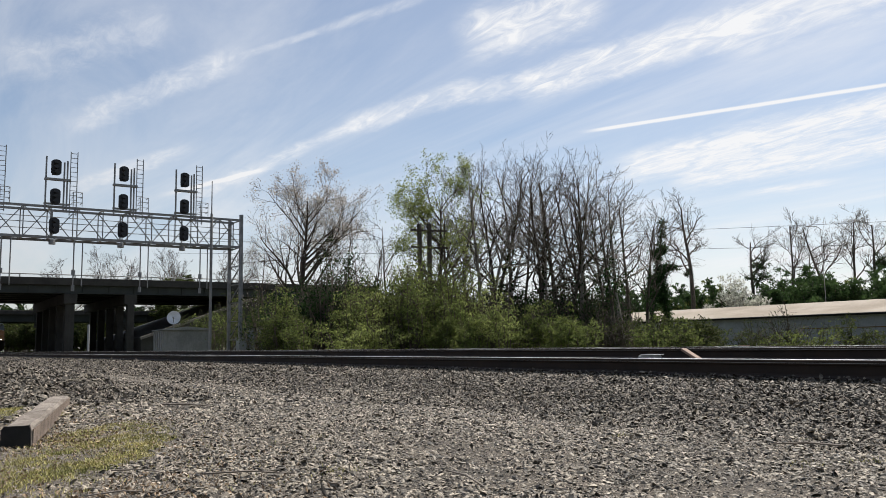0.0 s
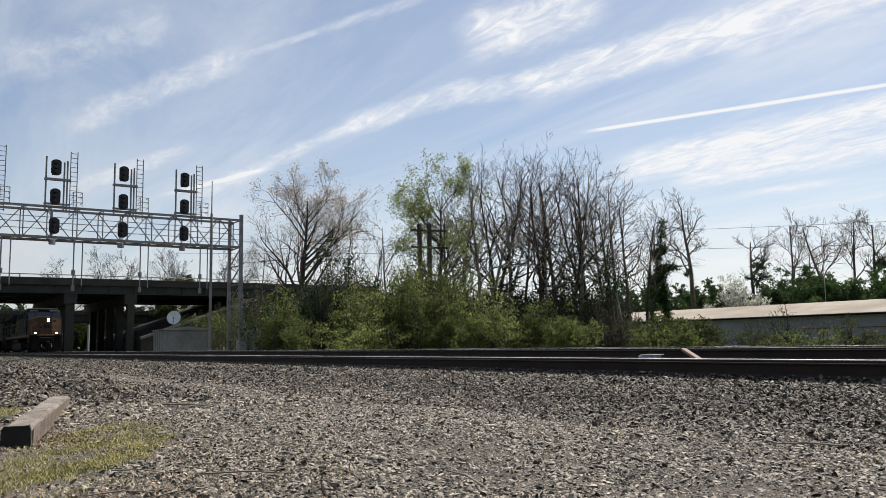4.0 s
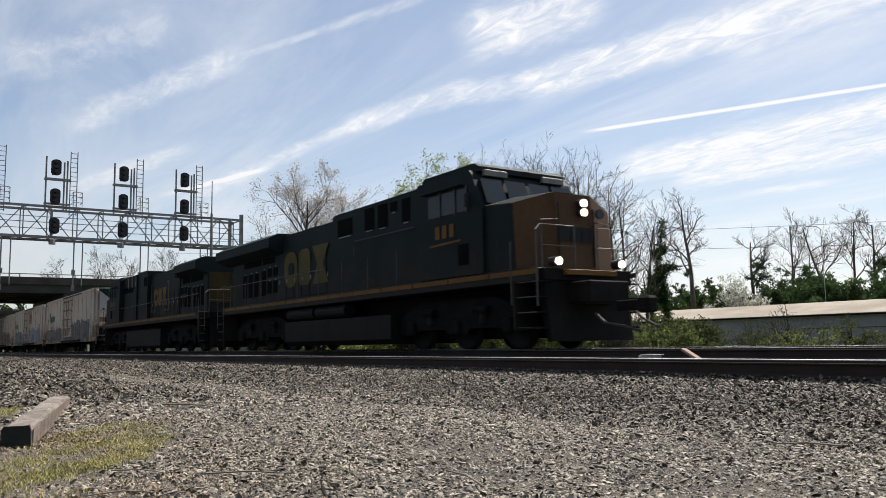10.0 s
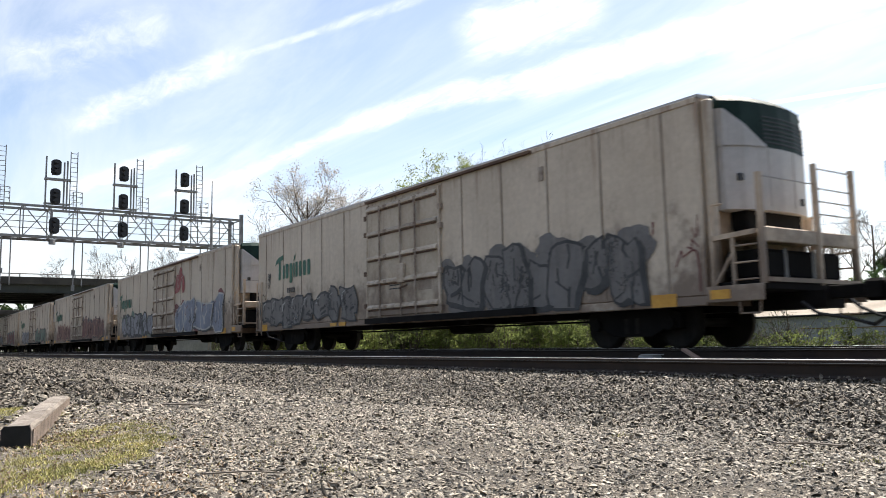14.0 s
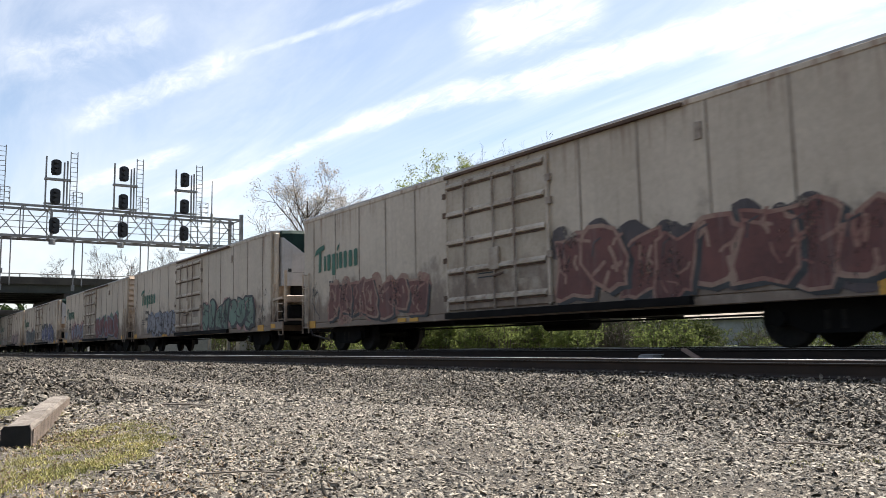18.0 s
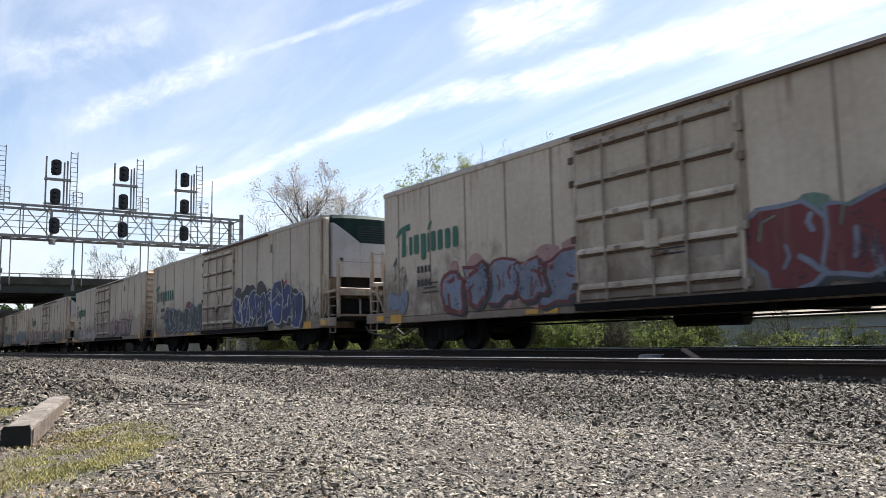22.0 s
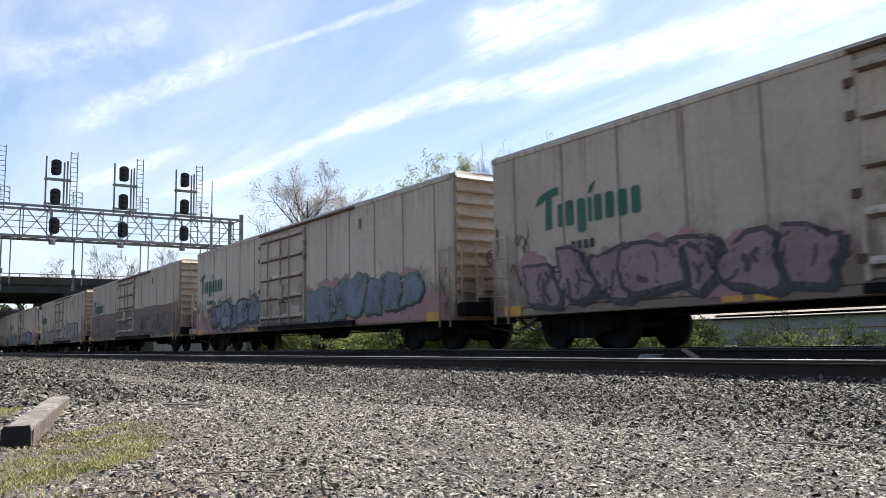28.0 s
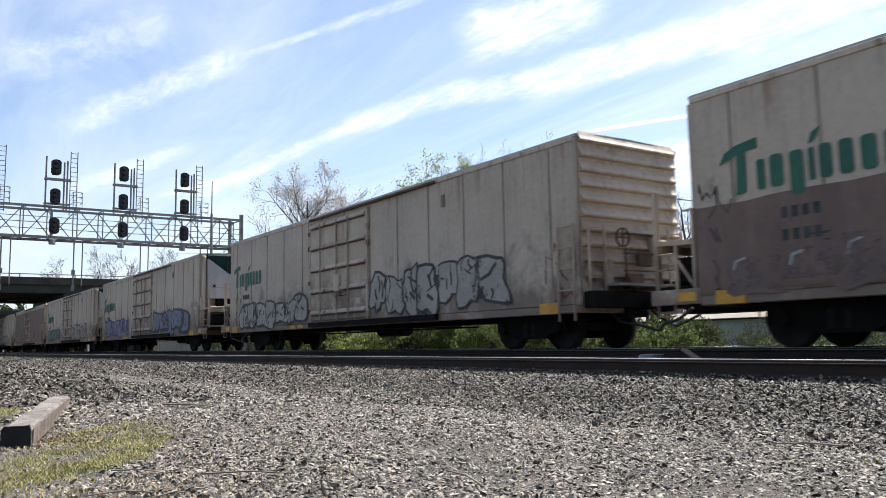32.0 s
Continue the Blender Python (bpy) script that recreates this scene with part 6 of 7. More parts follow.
    # pilots
    for e, d in ((1.5, 1), (21.7 if second else 21.45, -1)):
        plow = Geo().prism([(e, 0.16), (e + d * 0.15, 0.16), (e + d * 0.32, 0.9), (e + d * 0.32, 1.45), (e + d * 0.2, 1.45)], 1, -1.22, 1.22)
        pl = part("pilot", Geo().add([(X(p[0]), p[1], p[2]) for p in plow.v], plow.f), UNDER, lo, "black pilot plate with snow plough")
        part("platform_edge", bx(e + d * 0.1, e + d * 0.3, -1.3, 1.3, 1.45, 1.70, 0.01), UNDER, pl)
        if d > 0:
            for sy in (-0.95, 0.95):
                dl = part("ditch_light", Geo().tube((X(e + 0.25), sy, 1.86), (X(e + 0.02), sy, 1.86), 0.12, n=12), BLACK, lo)
                part("lens", Geo().tube((X(e + 0.03), sy, 1.86), (X(e), sy, 1.86), 0.09, n=12), LAMP if s > 0 else GLASS, dl)
            part("anticlimber", bx(e - 0.02, e + 0.14, -0.75, 0.75, 1.56, 1.68, 0.01), YELLOW, lo, "worn gold edge over the coupler")
    coupler(lo, half, 1)
    coupler(lo, -half, -1)
    # tank, air reservoirs
    part("fuel_tank", Geo().prism([(-1.45, 0.3), (-1.3, 0.16), (1.3, 0.16), (1.45, 0.3), (1.45, 0.95 if not second else 1.14), (-1.45, 0.95 if not second else 1.14)], 0, min(X(7.6), X(14.6)), max(X(7.6), X(14.6))), TANK, lo, "dark fuel tank slung between the trucks")
    for sy in (-1, 1):
        for q in () if second else (10.3, 12.5):
            part("air_reservoir", Geo().tube((X(q), sy * 1.25, 1.19), (X(q + 2.0), sy * 1.25, 1.19), 0.2, n=14), TANK, lo)
    for q in (5.0, 17.3):
        t = part("truck", Geo().box(-2.6, 2.6, -0.6, 0.6, 0.24, 0.95, 0.05), UNDER, lo, "dirty black three-axle truck", m=pose(X(q), 0, 0))
        for sy in (-1, 1):
            y = sy * 1.05
            part("side_frame", Geo().prism([(-2.6, 0.42), (-2.2, 0.36), (-1.6, 0.5), (-0.5, 0.5), (-0.4, 0.36), (0.4, 0.36), (0.5, 0.5), (1.6, 0.5), (2.2, 0.36), (2.6, 0.42), (2.6, 0.85), (1.5, 1.2), (-1.5, 1.2), (-2.6, 0.85)], 1, y - 0.08, y + 0.08), UNDER, t)
            for d in (-2.0, 0, 2.0):
                part("axle_box", Geo().box(d - 0.17, d + 0.17, min(y, y + sy * 0.18), max(y, y + sy * 0.18), 0.36, 0.72, 0.04), UNDER, t)
            for d in (-1.1, 1.1):
                part("spring", Geo().tube((d, y + sy * 0.1, 0.62), (d, y + sy * 0.1, 1.0), 0.1, n=10), WHEEL, t)
                part("brake_cylinder", Geo().tube((d - 0.25, y + sy * 0.15, 0.95), (d + 0.25, y + sy * 0.15, 0.9), 0.11, n=10), UNDER, t)
            part("sand_pipe", Geo().line([(2.55, y, 1.1), (2.6, y, 0.6), (2.4, y * 0.8, 0.2)], 0.02, 5), UNDER, t)
        for d in (-2.0, 0, 2.0):
            wheelset(t, d, 0.533, 0.533)
    for me in {o.data for o in lo.children_recursive if o.type == "MESH"}:   # the body is a little lower than first drawn
        for v in me.vertices:
            if v.co.z > 1.72:
                v.co.z = 1.72 + (v.co.z - 1.72) * 0.885
    return lo


# a paler copy of the dark glass: sky light painted into one window
WINDOW_SKY = glass("sky_lit_glass", (0.03, 0.035, 0.04))
lead = locomotive(1, "dark blue diesel locomotive with a gold nose, headlights lit", False)
trail = locomotive(-1, "dark blue diesel locomotive coupled cab trailing", True)


# ---------------------------------------------------------------- trees
def tubes(segs, n=4):
    """Tapered branches: segs are (a, b, r0, r1) rows; returns corners and faces."""
    A = np.array([s[0] for s in segs]); B = np.array([s[1] for s in segs])
    r0 = np.array([s[2] for s in segs]); r1 = np.array([s[3] for s in segs])
    D = B - A
    D /= np.linalg.norm(D, axis=1)[:, None] + 1e-9
    ref = np.where(np.abs(D[:, 2:3]) > 0.9, np.array([[1.0, 0, 0]]), np.array([[0, 0, 1.0]]))
    S = np.cross(D, ref)
    S /= np.linalg.norm(S, axis=1)[:, None] + 1e-9
    T = np.cross(D, S)
    v = []
    for o, r in ((A, r0), (B, r1)):
        for i in range(n):
            w = 2 * math.pi * i / n
            v.append(o + (S * math.cos(w) + T * math.sin(w)) * r[:, None])
    v = np.stack(v, 1)
    i = np.arange(n)
    f = np.stack([i, (i + 1) % n, n + (i + 1) % n, n + i], 1)
    F = (f[None] + 2 * n * np.arange(len(segs))[:, None, None]).reshape(-1, 4)
    return v.reshape(-1, 3), F


def quick_mesh(name, v, f, mat, flat=True):
    me = bpy.data.meshes.new(name)
    k = f.shape[1]
    me.vertices.add(len(v)), me.loops.add(f.size), me.polygons.add(len(f))
    me.vertices.foreach_set("co", np.asarray(v, float).ravel())
    me.loops.foreach_set("vertex_index", f.ravel())
    me.polygons.foreach_set("loop_start", np.arange(0, f.size, k))
    me.update(calc_edges=True)
    if flat:
        me.shade_flat()
    me.materials.append(mat)
    return me


def leaf_mesh(name, pts, size, mat, rs):
    """Small bent leaves of four corners at the points."""
    n = len(pts)
    d = rs.normal(0, 1, (n, 3)); d /= np.linalg.norm(d, axis=1)[:, None]
    e = np.cross(d, rs.normal(0, 1, (n, 3))); e /= np.linalg.norm(e, axis=1)[:, None] + 1e-9
    s = (size * rs.uniform(0.6, 1.4, n))[:, None]
    m = np.cross(d, e) * 0.15
    v = np.stack([pts - d * s, pts + (e * 0.45 + m) * s, pts + d * s, pts + (-e * 0.45 + m) * s], 1).reshape(-1, 3)
    f = np.arange(4 * n).reshape(n, 4)
    return quick_mesh(name, v, f, mat)


def branch_tree(h, rs, trunk=0.16, first=0.28, limbs=16, angle=42, reach=0.42, curve=0.35, stems=1, lean=0.0, depth=3, fork=0.0, wild=0.10, last=1.0, more=1.0):
    """Branches of a bare tree: a leader with limbs along it, each with side branches down to twigs. Rows for tubes(), and the twig tips.
    angle: of limbs from the leader; reach: the longest limb over the height; curve: how far limbs bend upward; fork: how early the leader breaks up."""
    segs, tips = [], []
    up = np.array([0, 0, 1.0])
    def run(p, d, length, r0, r1, n, bend, jit):
        pts, ds, rad = [p], [d], [r0]
        for i in range(n):
            d = d + rs.normal(0, jit, 3) + up * bend / n
            d = d / np.linalg.norm(d)
            p = p + d * length / n
            r = r0 + (r1 - r0) * (i + 1) / n
            segs.append((pts[-1], p, rad[-1], r))
            pts.append(p), ds.append(d), rad.append(r)
        return pts, ds, rad
    def side_way(d, ang):
        w = rs.normal(0, 1, 3)
        w -= d * (w @ d)
        w /= np.linalg.norm(w) + 1e-9
        v = d * math.cos(ang) + w * math.sin(ang)
        return v / np.linalg.norm(v)
    def limb(p, d, length, r, lev):
        n = max(3, min(7, int(length / 0.45)))
        pts, ds, rad = run(p, d, length, r, max(0.006, r * 0.25), n, curve, wild + 0.03 * lev)
        if lev >= depth:
            tips.append(pts[-1])
            tips.append(pts[len(pts) // 2])
            return
        k = int(more * (rs.integers(5, 8) if lev == 1 else rs.integers(3, 6)))
        for j in range(k):
            u = 0.22 + 0.78 * (j + rs.random()) / k
            i = min(n - 1, int(u * n))
            q = pts[i] + (pts[i + 1] - pts[i]) * (u * n - i)
            limb(q, side_way(ds[i], radians(rs.uniform(25, 55))), length * (0.62 - 0.28 * u) * rs.uniform(0.7, 1.25), max(0.007, rad[i] * 0.6), lev + 1)
    for sidx in range(stems):
        a = rs.uniform(0, 6.28)
        off = np.array([math.cos(a), math.sin(a), 0]) * (0.25 if stems > 1 else 0)
        d = np.array([off[0] * 0.5 + lean, off[1] * 0.5, 1.0])
        n = 9
        lead = h * (1 - fork)
        pts, ds, rad = run(off - up * 0.3, d / np.linalg.norm(d), lead, trunk, max(0.012, trunk * (0.12 + 0.5 * fork)), n, 0.15, 0.05)
        for j in range(limbs):
            u = first + (last - first) * (j + rs.random() * 0.8) / limbs
            i = min(n - 1, int(u * n))
            q = pts[i] + (pts[i + 1] - pts[i]) * (u * n - i)
            ln = h * reach * (1.0 - 0.55 * (u - first) / (1 - first)) * rs.uniform(0.65, 1.2)
            limb(q, side_way(ds[i], radians(angle * rs.uniform(0.7, 1.25))), ln, max(0.02, rad[i] * 0.58), 1)
    top = max(s[1][2] for s in segs)
    k = h / top
    return [(a * k, b * k, r0, r1) for a, b, r0, r1 in segs], np.array(tips) * k


def tree(x, y, h, seed, label, bark, leaf=None, leaf_n=0, leaf_size=0.07, ivy=0, ivy_top=0.5, twig=0.0075, leaf_from=0.0, name="tree", group="trees behind the tracks", **kw):
    rs = np.random.default_rng(seed)
    segs, tips = branch_tree(h, rs, **kw)
    z = float(ground_z(x, y))
    t = thing(name, label, "tree", pose(x, y, z), group=group)
    thick = [s for s in segs if s[2] > 0.035]
    thin = [s for s in segs if s[2] <= 0.035]
    part("trunk", quick_mesh("trunk", *tubes(thick, 6), bark, False), None, t)
    if thin:
        thin = [(a, b, max(r0, twig), max(r1, twig * 0.8)) for a, b, r0, r1 in thin]
        tagged(part("branchwork", quick_mesh("branchwork", *tubes(thin, 3), bark), None, t), kind="stuff")
    if leaf_n and leaf is not None:
        high = tips[tips[:, 2] > h * leaf_from]
        pts = high[rs.integers(0, len(high), leaf_n)] + rs.normal(0, 0.2, (leaf_n, 3))
        tagged(part("crown", leaf_mesh("crown", pts, leaf_size, leaf, rs), None, t), kind="stuff")
    if ivy:
        low = [s for s in thick if s[0][2] < h * ivy_top and s[2] > 0.05]
        k = rs.integers(0, len(low), ivy)
        A = np.array([low[i][0] for i in k]); B = np.array([low[i][1] for i in k])
        pts = A + (B - A) * rs.random((ivy, 1)) + rs.normal(0, 0.20, (ivy, 3))
        tagged(part("ivy", leaf_mesh("ivy", pts, 0.11, IVY, rs), None, t), "dark ivy climbing the trunk", kind="stuff")
    return t


def bush(x, y, w, h, seed, leaf, n, size=0.09, label="leafy green shrub in spring growth", twigs=60, name="shrub", d=None, bark=None):
    """Stems that arch out of one root, side twigs along them, and leaves in sprays on the twigs."""
    rs = np.random.default_rng(seed)
    z = float(ground_z(x, y))
    t = thing(name, label, "shrub", pose(x, y, z), group="shrubs along the tracks")
    d = d or w
    segs, sprays = [], []
    for i in range(max(7, twigs // 4)):
        a, q = rs.uniform(0, 6.28), math.sqrt(rs.random())
        top = h * rs.uniform(0.55, 1.08) * (1 - 0.35 * q * q)
        foot = np.array([math.cos(a) * q * w * 0.28, math.sin(a) * q * d * 0.28, -0.1])
        tip = np.array([math.cos(a) * q * w * 0.58, math.sin(a) * q * d * 0.58, top])
        bow = np.array([math.cos(a) * q * w * 0.10, math.sin(a) * q * d * 0.10, -0.06 * h]) + rs.normal(0, 0.05 * h, 3)
        pts = [foot + (tip - foot) * u - bow * 4 * u * (1 - u) for u in np.linspace(0, 1, 6)]
        for k in range(5):
            segs.append((pts[k], pts[k + 1], 0.008 * h * (1 - k / 6) + 0.006, 0.008 * h * (1 - (k + 1) / 6) + 0.006))
        for k in range(int(5 + h)):
            u = rs.uniform(0.18, 1.0)
            j = min(4, int(u * 5))
            b = pts[j] + (pts[j + 1] - pts[j]) * (u * 5 - j)
            e = b + rs.normal(0, 0.11 * h ** 0.5 * (1.25 - 0.5 * u), 3) * np.array([1.5, 1.5, 0.7]) + np.array([0, 0, 0.06 * h])
            segs.append((b, e, 0.004 * h ** 0.5 + 0.004, 0.005))
            sprays += [(b + e) / 2, e]
    tagged(part("branchwork", quick_mesh("branchwork", *tubes(segs, 3), bark or BARK), None, t), kind="stuff")
    if n:
        c = np.array(sprays)
        c = c[rs.permutation(len(c))[:max(4, int(len(c) * 0.7))]]
        k = rs.integers(0, len(c), n)
        pts = c[k] + rs.normal(0, 1.0, (n, 3)) * np.array([0.17, 0.17, 0.09]) * (h / 4) ** 0.5
        pts[:, 2] = np.maximum(pts[:, 2], 0.03)
        tagged(part("foliage", leaf_mesh("foliage", pts, size, leaf, rs), None, t), kind="stuff")
    return t


def leaf_material(name, dark, light):
    m = material(name, dark, light, 0.7, scale=0.6, fine=6, bump=0, island=0.4, spec=0.12)
    nt = m.node_tree
    b = nt.nodes["Principled BSDF"]
    col = b.inputs["Base Color"].links[0].from_socket
    tr = nt.nodes.new("ShaderNodeBsdfTranslucent")
    nt.links.new(col, tr.inputs[0])
    mx = nt.nodes.new("ShaderNodeMixShader")
    mx.inputs[0].default_value = 0.5
    nt.links.new(b.outputs[0], mx.inputs[1]), nt.links.new(tr.outputs[0], mx.inputs[2])
    nt.links.new(mx.outputs[0], nt.nodes["Material Output"].inputs[0])
    return m


BARK = material("bark", (0.040, 0.030, 0.023), (0.118, 0.092, 0.070), 0.95, scale=2, fine=14, bump=0.5, stretch=(1, 1, 0.25))
BARK_PALE = material("bark_pale", (0.13, 0.107, 0.086), (0.28, 0.24, 0.2), 0.95, scale=2, fine=14, bump=0.4, stretch=(1, 1, 0.25))
SPRING = leaf_material("spring_leaves", (0.068, 0.09, 0.026), (0.205, 0.238, 0.078))
LIME = leaf_material("young_leaves", (0.15, 0.18, 0.05), (0.33, 0.37, 0.13))
BLOSSOM = leaf_material("pale_buds", (0.27, 0.24, 0.21), (0.52, 0.48, 0.43))
IVY = leaf_material("ivy_leaves", (0.012, 0.03, 0.01), (0.035, 0.065, 0.02))
EVERGREEN = leaf_material("evergreen_leaves", (0.024, 0.050, 0.018), (0.064, 0.105, 0.035))
WHITE_BLOOM = leaf_material("white_bloom", (0.35, 0.36, 0.30), (0.62, 0.62, 0.55))
OLIVE = leaf_material("olive_leaves", (0.035, 0.048, 0.015), (0.085, 0.10, 0.035))
# the tall row behind the tracks
tree(-59.25, 26.45, 16.3, 11, "budding tree with a wide fan of limbs", BARK, BLOSSOM, 15000, 0.066, twig=0.012, trunk=0.32, first=0.31, last=0.92, limbs=20, angle=41, reach=0.52, curve=0.28, fork=0.06, wild=0.06, more=1.35, name="budding_tree")
tree(-67.9, 27.0, 12.0, 12, "bare young tree with ivy at its foot", BARK, BLOSSOM, 500, 0.06, ivy=500, ivy_top=0.35, trunk=0.13, limbs=12)
tree(-57.9, 30.6, 13.3, 13, "bare tree hung with dark vines", BARK, None, 0, ivy=1500, ivy_top=0.55, trunk=0.14, limbs=14, angle=35, curve=0.5)
tree(-54.0, 31.0, 10.5, 14, "slender bare tree with dark ivy", BARK, None, 0, ivy=1300, ivy_top=0.75, trunk=0.12, limbs=11)
tree(-52.3, 31.8, 12.5, 15, "bare tree with an arching limb", BARK, LIME, 250, 0.07, trunk=0.15, lean=-0.25, limbs=12, angle=55, reach=0.5, curve=0.1)
tree(-49.3, 33.5, 15.0, 16, "tree in fresh yellow-green leaf", BARK, LIME, 12000, 0.078, leaf_from=0.5, trunk=0.26, limbs=18, angle=46, reach=0.5, curve=0.3, fork=0.1, wild=0.11, name="leafing_tree")
tree(-46.9, 33.2, 14.2, 17, "tree in thin yellow-green leaf", BARK, LIME, 1500, 0.08, trunk=0.15, limbs=13, angle=36, curve=0.5, name="leafing_tree")
ROW = [(-45.2, 34.4, 14.9, 0.15, 400), (-46.8, 36.9, 16.4, 0.17, 0), (-44.4, 35.6, 15.3, 0.12, 0), (-44.2, 36.2, 16.1, 0.16, 500), (-44.5, 37.6, 15.3, 0.11, 0), (-44.3, 38.5, 15.3, 0.15, 0), (-42.5, 38.2, 14.8, 0.11, 300), (-44.0, 40.6, 16.5, 0.17, 300), (-40.8, 38.9, 15.0, 0.14, 0), (-40.3, 39.5, 14.9, 0.15, 500), (-41.9, 42.7, 14.9, 0.15, 0), (-39.5, 41.0, 13.3, 0.12, 600), (-37.5, 40.6, 13.0, 0.14, 900), (-42.6, 46.9, 13.5, 0.15, 0), (-39.4, 45.0, 12.2, 0.12, 500), (-51.7, 38.0, 16.0, 0.14, 300), (-36.8, 39.0, 11.1, 0.12, 700)]
for i, (x, y, h, r, iv) in enumerate(ROW):
    tree(x, y, h, 30 + i, "bare tree with vines on its stems" if iv else "tall bare tree with fine upright twigs", BARK if i % 3 else BARK_PALE, None, 0, ivy=iv // 2, ivy_top=0.6,
         trunk=r * 1.25, first=0.33, limbs=12, angle=(40, 50, 33)[i % 3], reach=0.36, curve=0.2, stems=2 if i % 5 == 0 else 1, fork=(0.05, 0.18, 0.3)[i % 3], wild=0.17, more=1.12, twig=0.0075)
tree(-49.2, 57.0, 12.9, 61, "broken snag wrapped in dark ivy", BARK, None, 0, ivy=6500, ivy_top=0.82, trunk=0.26, limbs=8, reach=0.34, angle=62, first=0.45, wild=0.2)
tree(-47.7, 57.0, 8.7, 62, "broken stem covered in dark ivy", BARK, None, 0, ivy=5000, ivy_top=0.95, trunk=0.2, limbs=5, reach=0.3, first=0.5, lean=0.3)
FAR = [(-93.9, 120.3, 29.3, 0.55, 2200, 0.45), (-89.9, 134.0, 22.3, 0.46, 2800, 0.72), (-89.2, 141.8, 25.9, 0.36, 500, 0.40), (-88.3, 150.1, 21.4, 0.31, 700, 0.40), (-83.2, 149.4, 24.7, 0.42, 500, 0.30), (-80.1, 149.8, 24.7, 0.38, 300, 0.25), (-75.1, 148.9, 25.4, 0.44, 3400, 0.62)]
for i, (x, y, h, r, iv, it) in enumerate(FAR):
    tree(x, y, h, 80 + i, "bare spreading tree with ivy on its trunk", BARK, BLOSSOM if i > 3 else None, 1200 if i > 3 else 0, 0.09, ivy=int(iv * 1.5), ivy_top=it, twig=0.02, trunk=r,
         first=0.5, limbs=9, angle=(52, 66, 40)[i % 3], reach=(0.34, 0.34, 0.28)[i % 3], curve=0.5, fork=0.22, wild=0.17, more=1.35, lean=(0.0, -0.22, 0.12, 0, -0.1, 0.1, 0)[i], group="trees beyond the warehouse")
for i, (x, y, h) in enumerate([(-159.8, 30.3, 21.0), (-158.3, 32.7, 19.4), (-156.3, 35.6, 20.0), (-152.7, 40.9, 19.6), (-151.0, 43.2, 20.0), (-149.3, 46.2, 17.6), (-146.4, 50.4, 17.8), (-162.2, 27.3, 18.8), (-145.0, 53.5, 17.0)]):
    tree(x, y, h, 110 + i, "distant bare tree behind the overpass", BARK, None, 0, twig=0.016, trunk=0.24, limbs=15, reach=0.4, angle=42, depth=3, wild=0.1, more=1.5, group="trees beyond the overpass")

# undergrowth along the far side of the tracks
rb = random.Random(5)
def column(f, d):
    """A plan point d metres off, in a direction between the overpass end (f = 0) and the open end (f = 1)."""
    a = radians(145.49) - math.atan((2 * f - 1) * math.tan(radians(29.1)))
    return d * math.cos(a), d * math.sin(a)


k = 0
# stretches of growth: from, to, spacing, distance, height, leaf, leaves on each, words, kind
GROWTH = [
    (0.28, 0.35, 0.014, 49, 4.3, "OLIVE", 1900, "half-bare shrub in olive spring leaf", "shrub"),
    (0.285, 0.348, 0.015, 46, 3.9, "SPRING", 2000, "green shrub in fresh spring leaf", "shrub"),
    (0.345, 0.40, 0.009, 52, 6.3, "IVY", 1700, "dark ivy-hung thicket by the bridge", "thicket"),
    (0.385, 0.47, 0.012, 49, 5.3, "SPRING", 2600, "green shrub in fresh spring leaf", "shrub"),
    (0.39, 0.46, 0.019, 45, 3.0, "LIME", 1100, "low shrub in bright new leaf", "shrub"),
    (0.45, 0.53, 0.013, 51, 6.6, "SPRING", 2600, "tall green shrub in fresh spring leaf", "shrub"),
    (0.40, 0.575, 0.016, 50, 6.2, "LIME", 1000, "tall thin shrub in bright new leaf", "shrub"),
    (0.50, 0.585, 0.015, 47, 3.4, "SPRING", 2400, "green shrub in fresh spring leaf", "shrub"),
    (0.545, 0.575, 0.018, 45, 3.0, "LIME", 1100, "low shrub in bright new leaf", "shrub"),
]
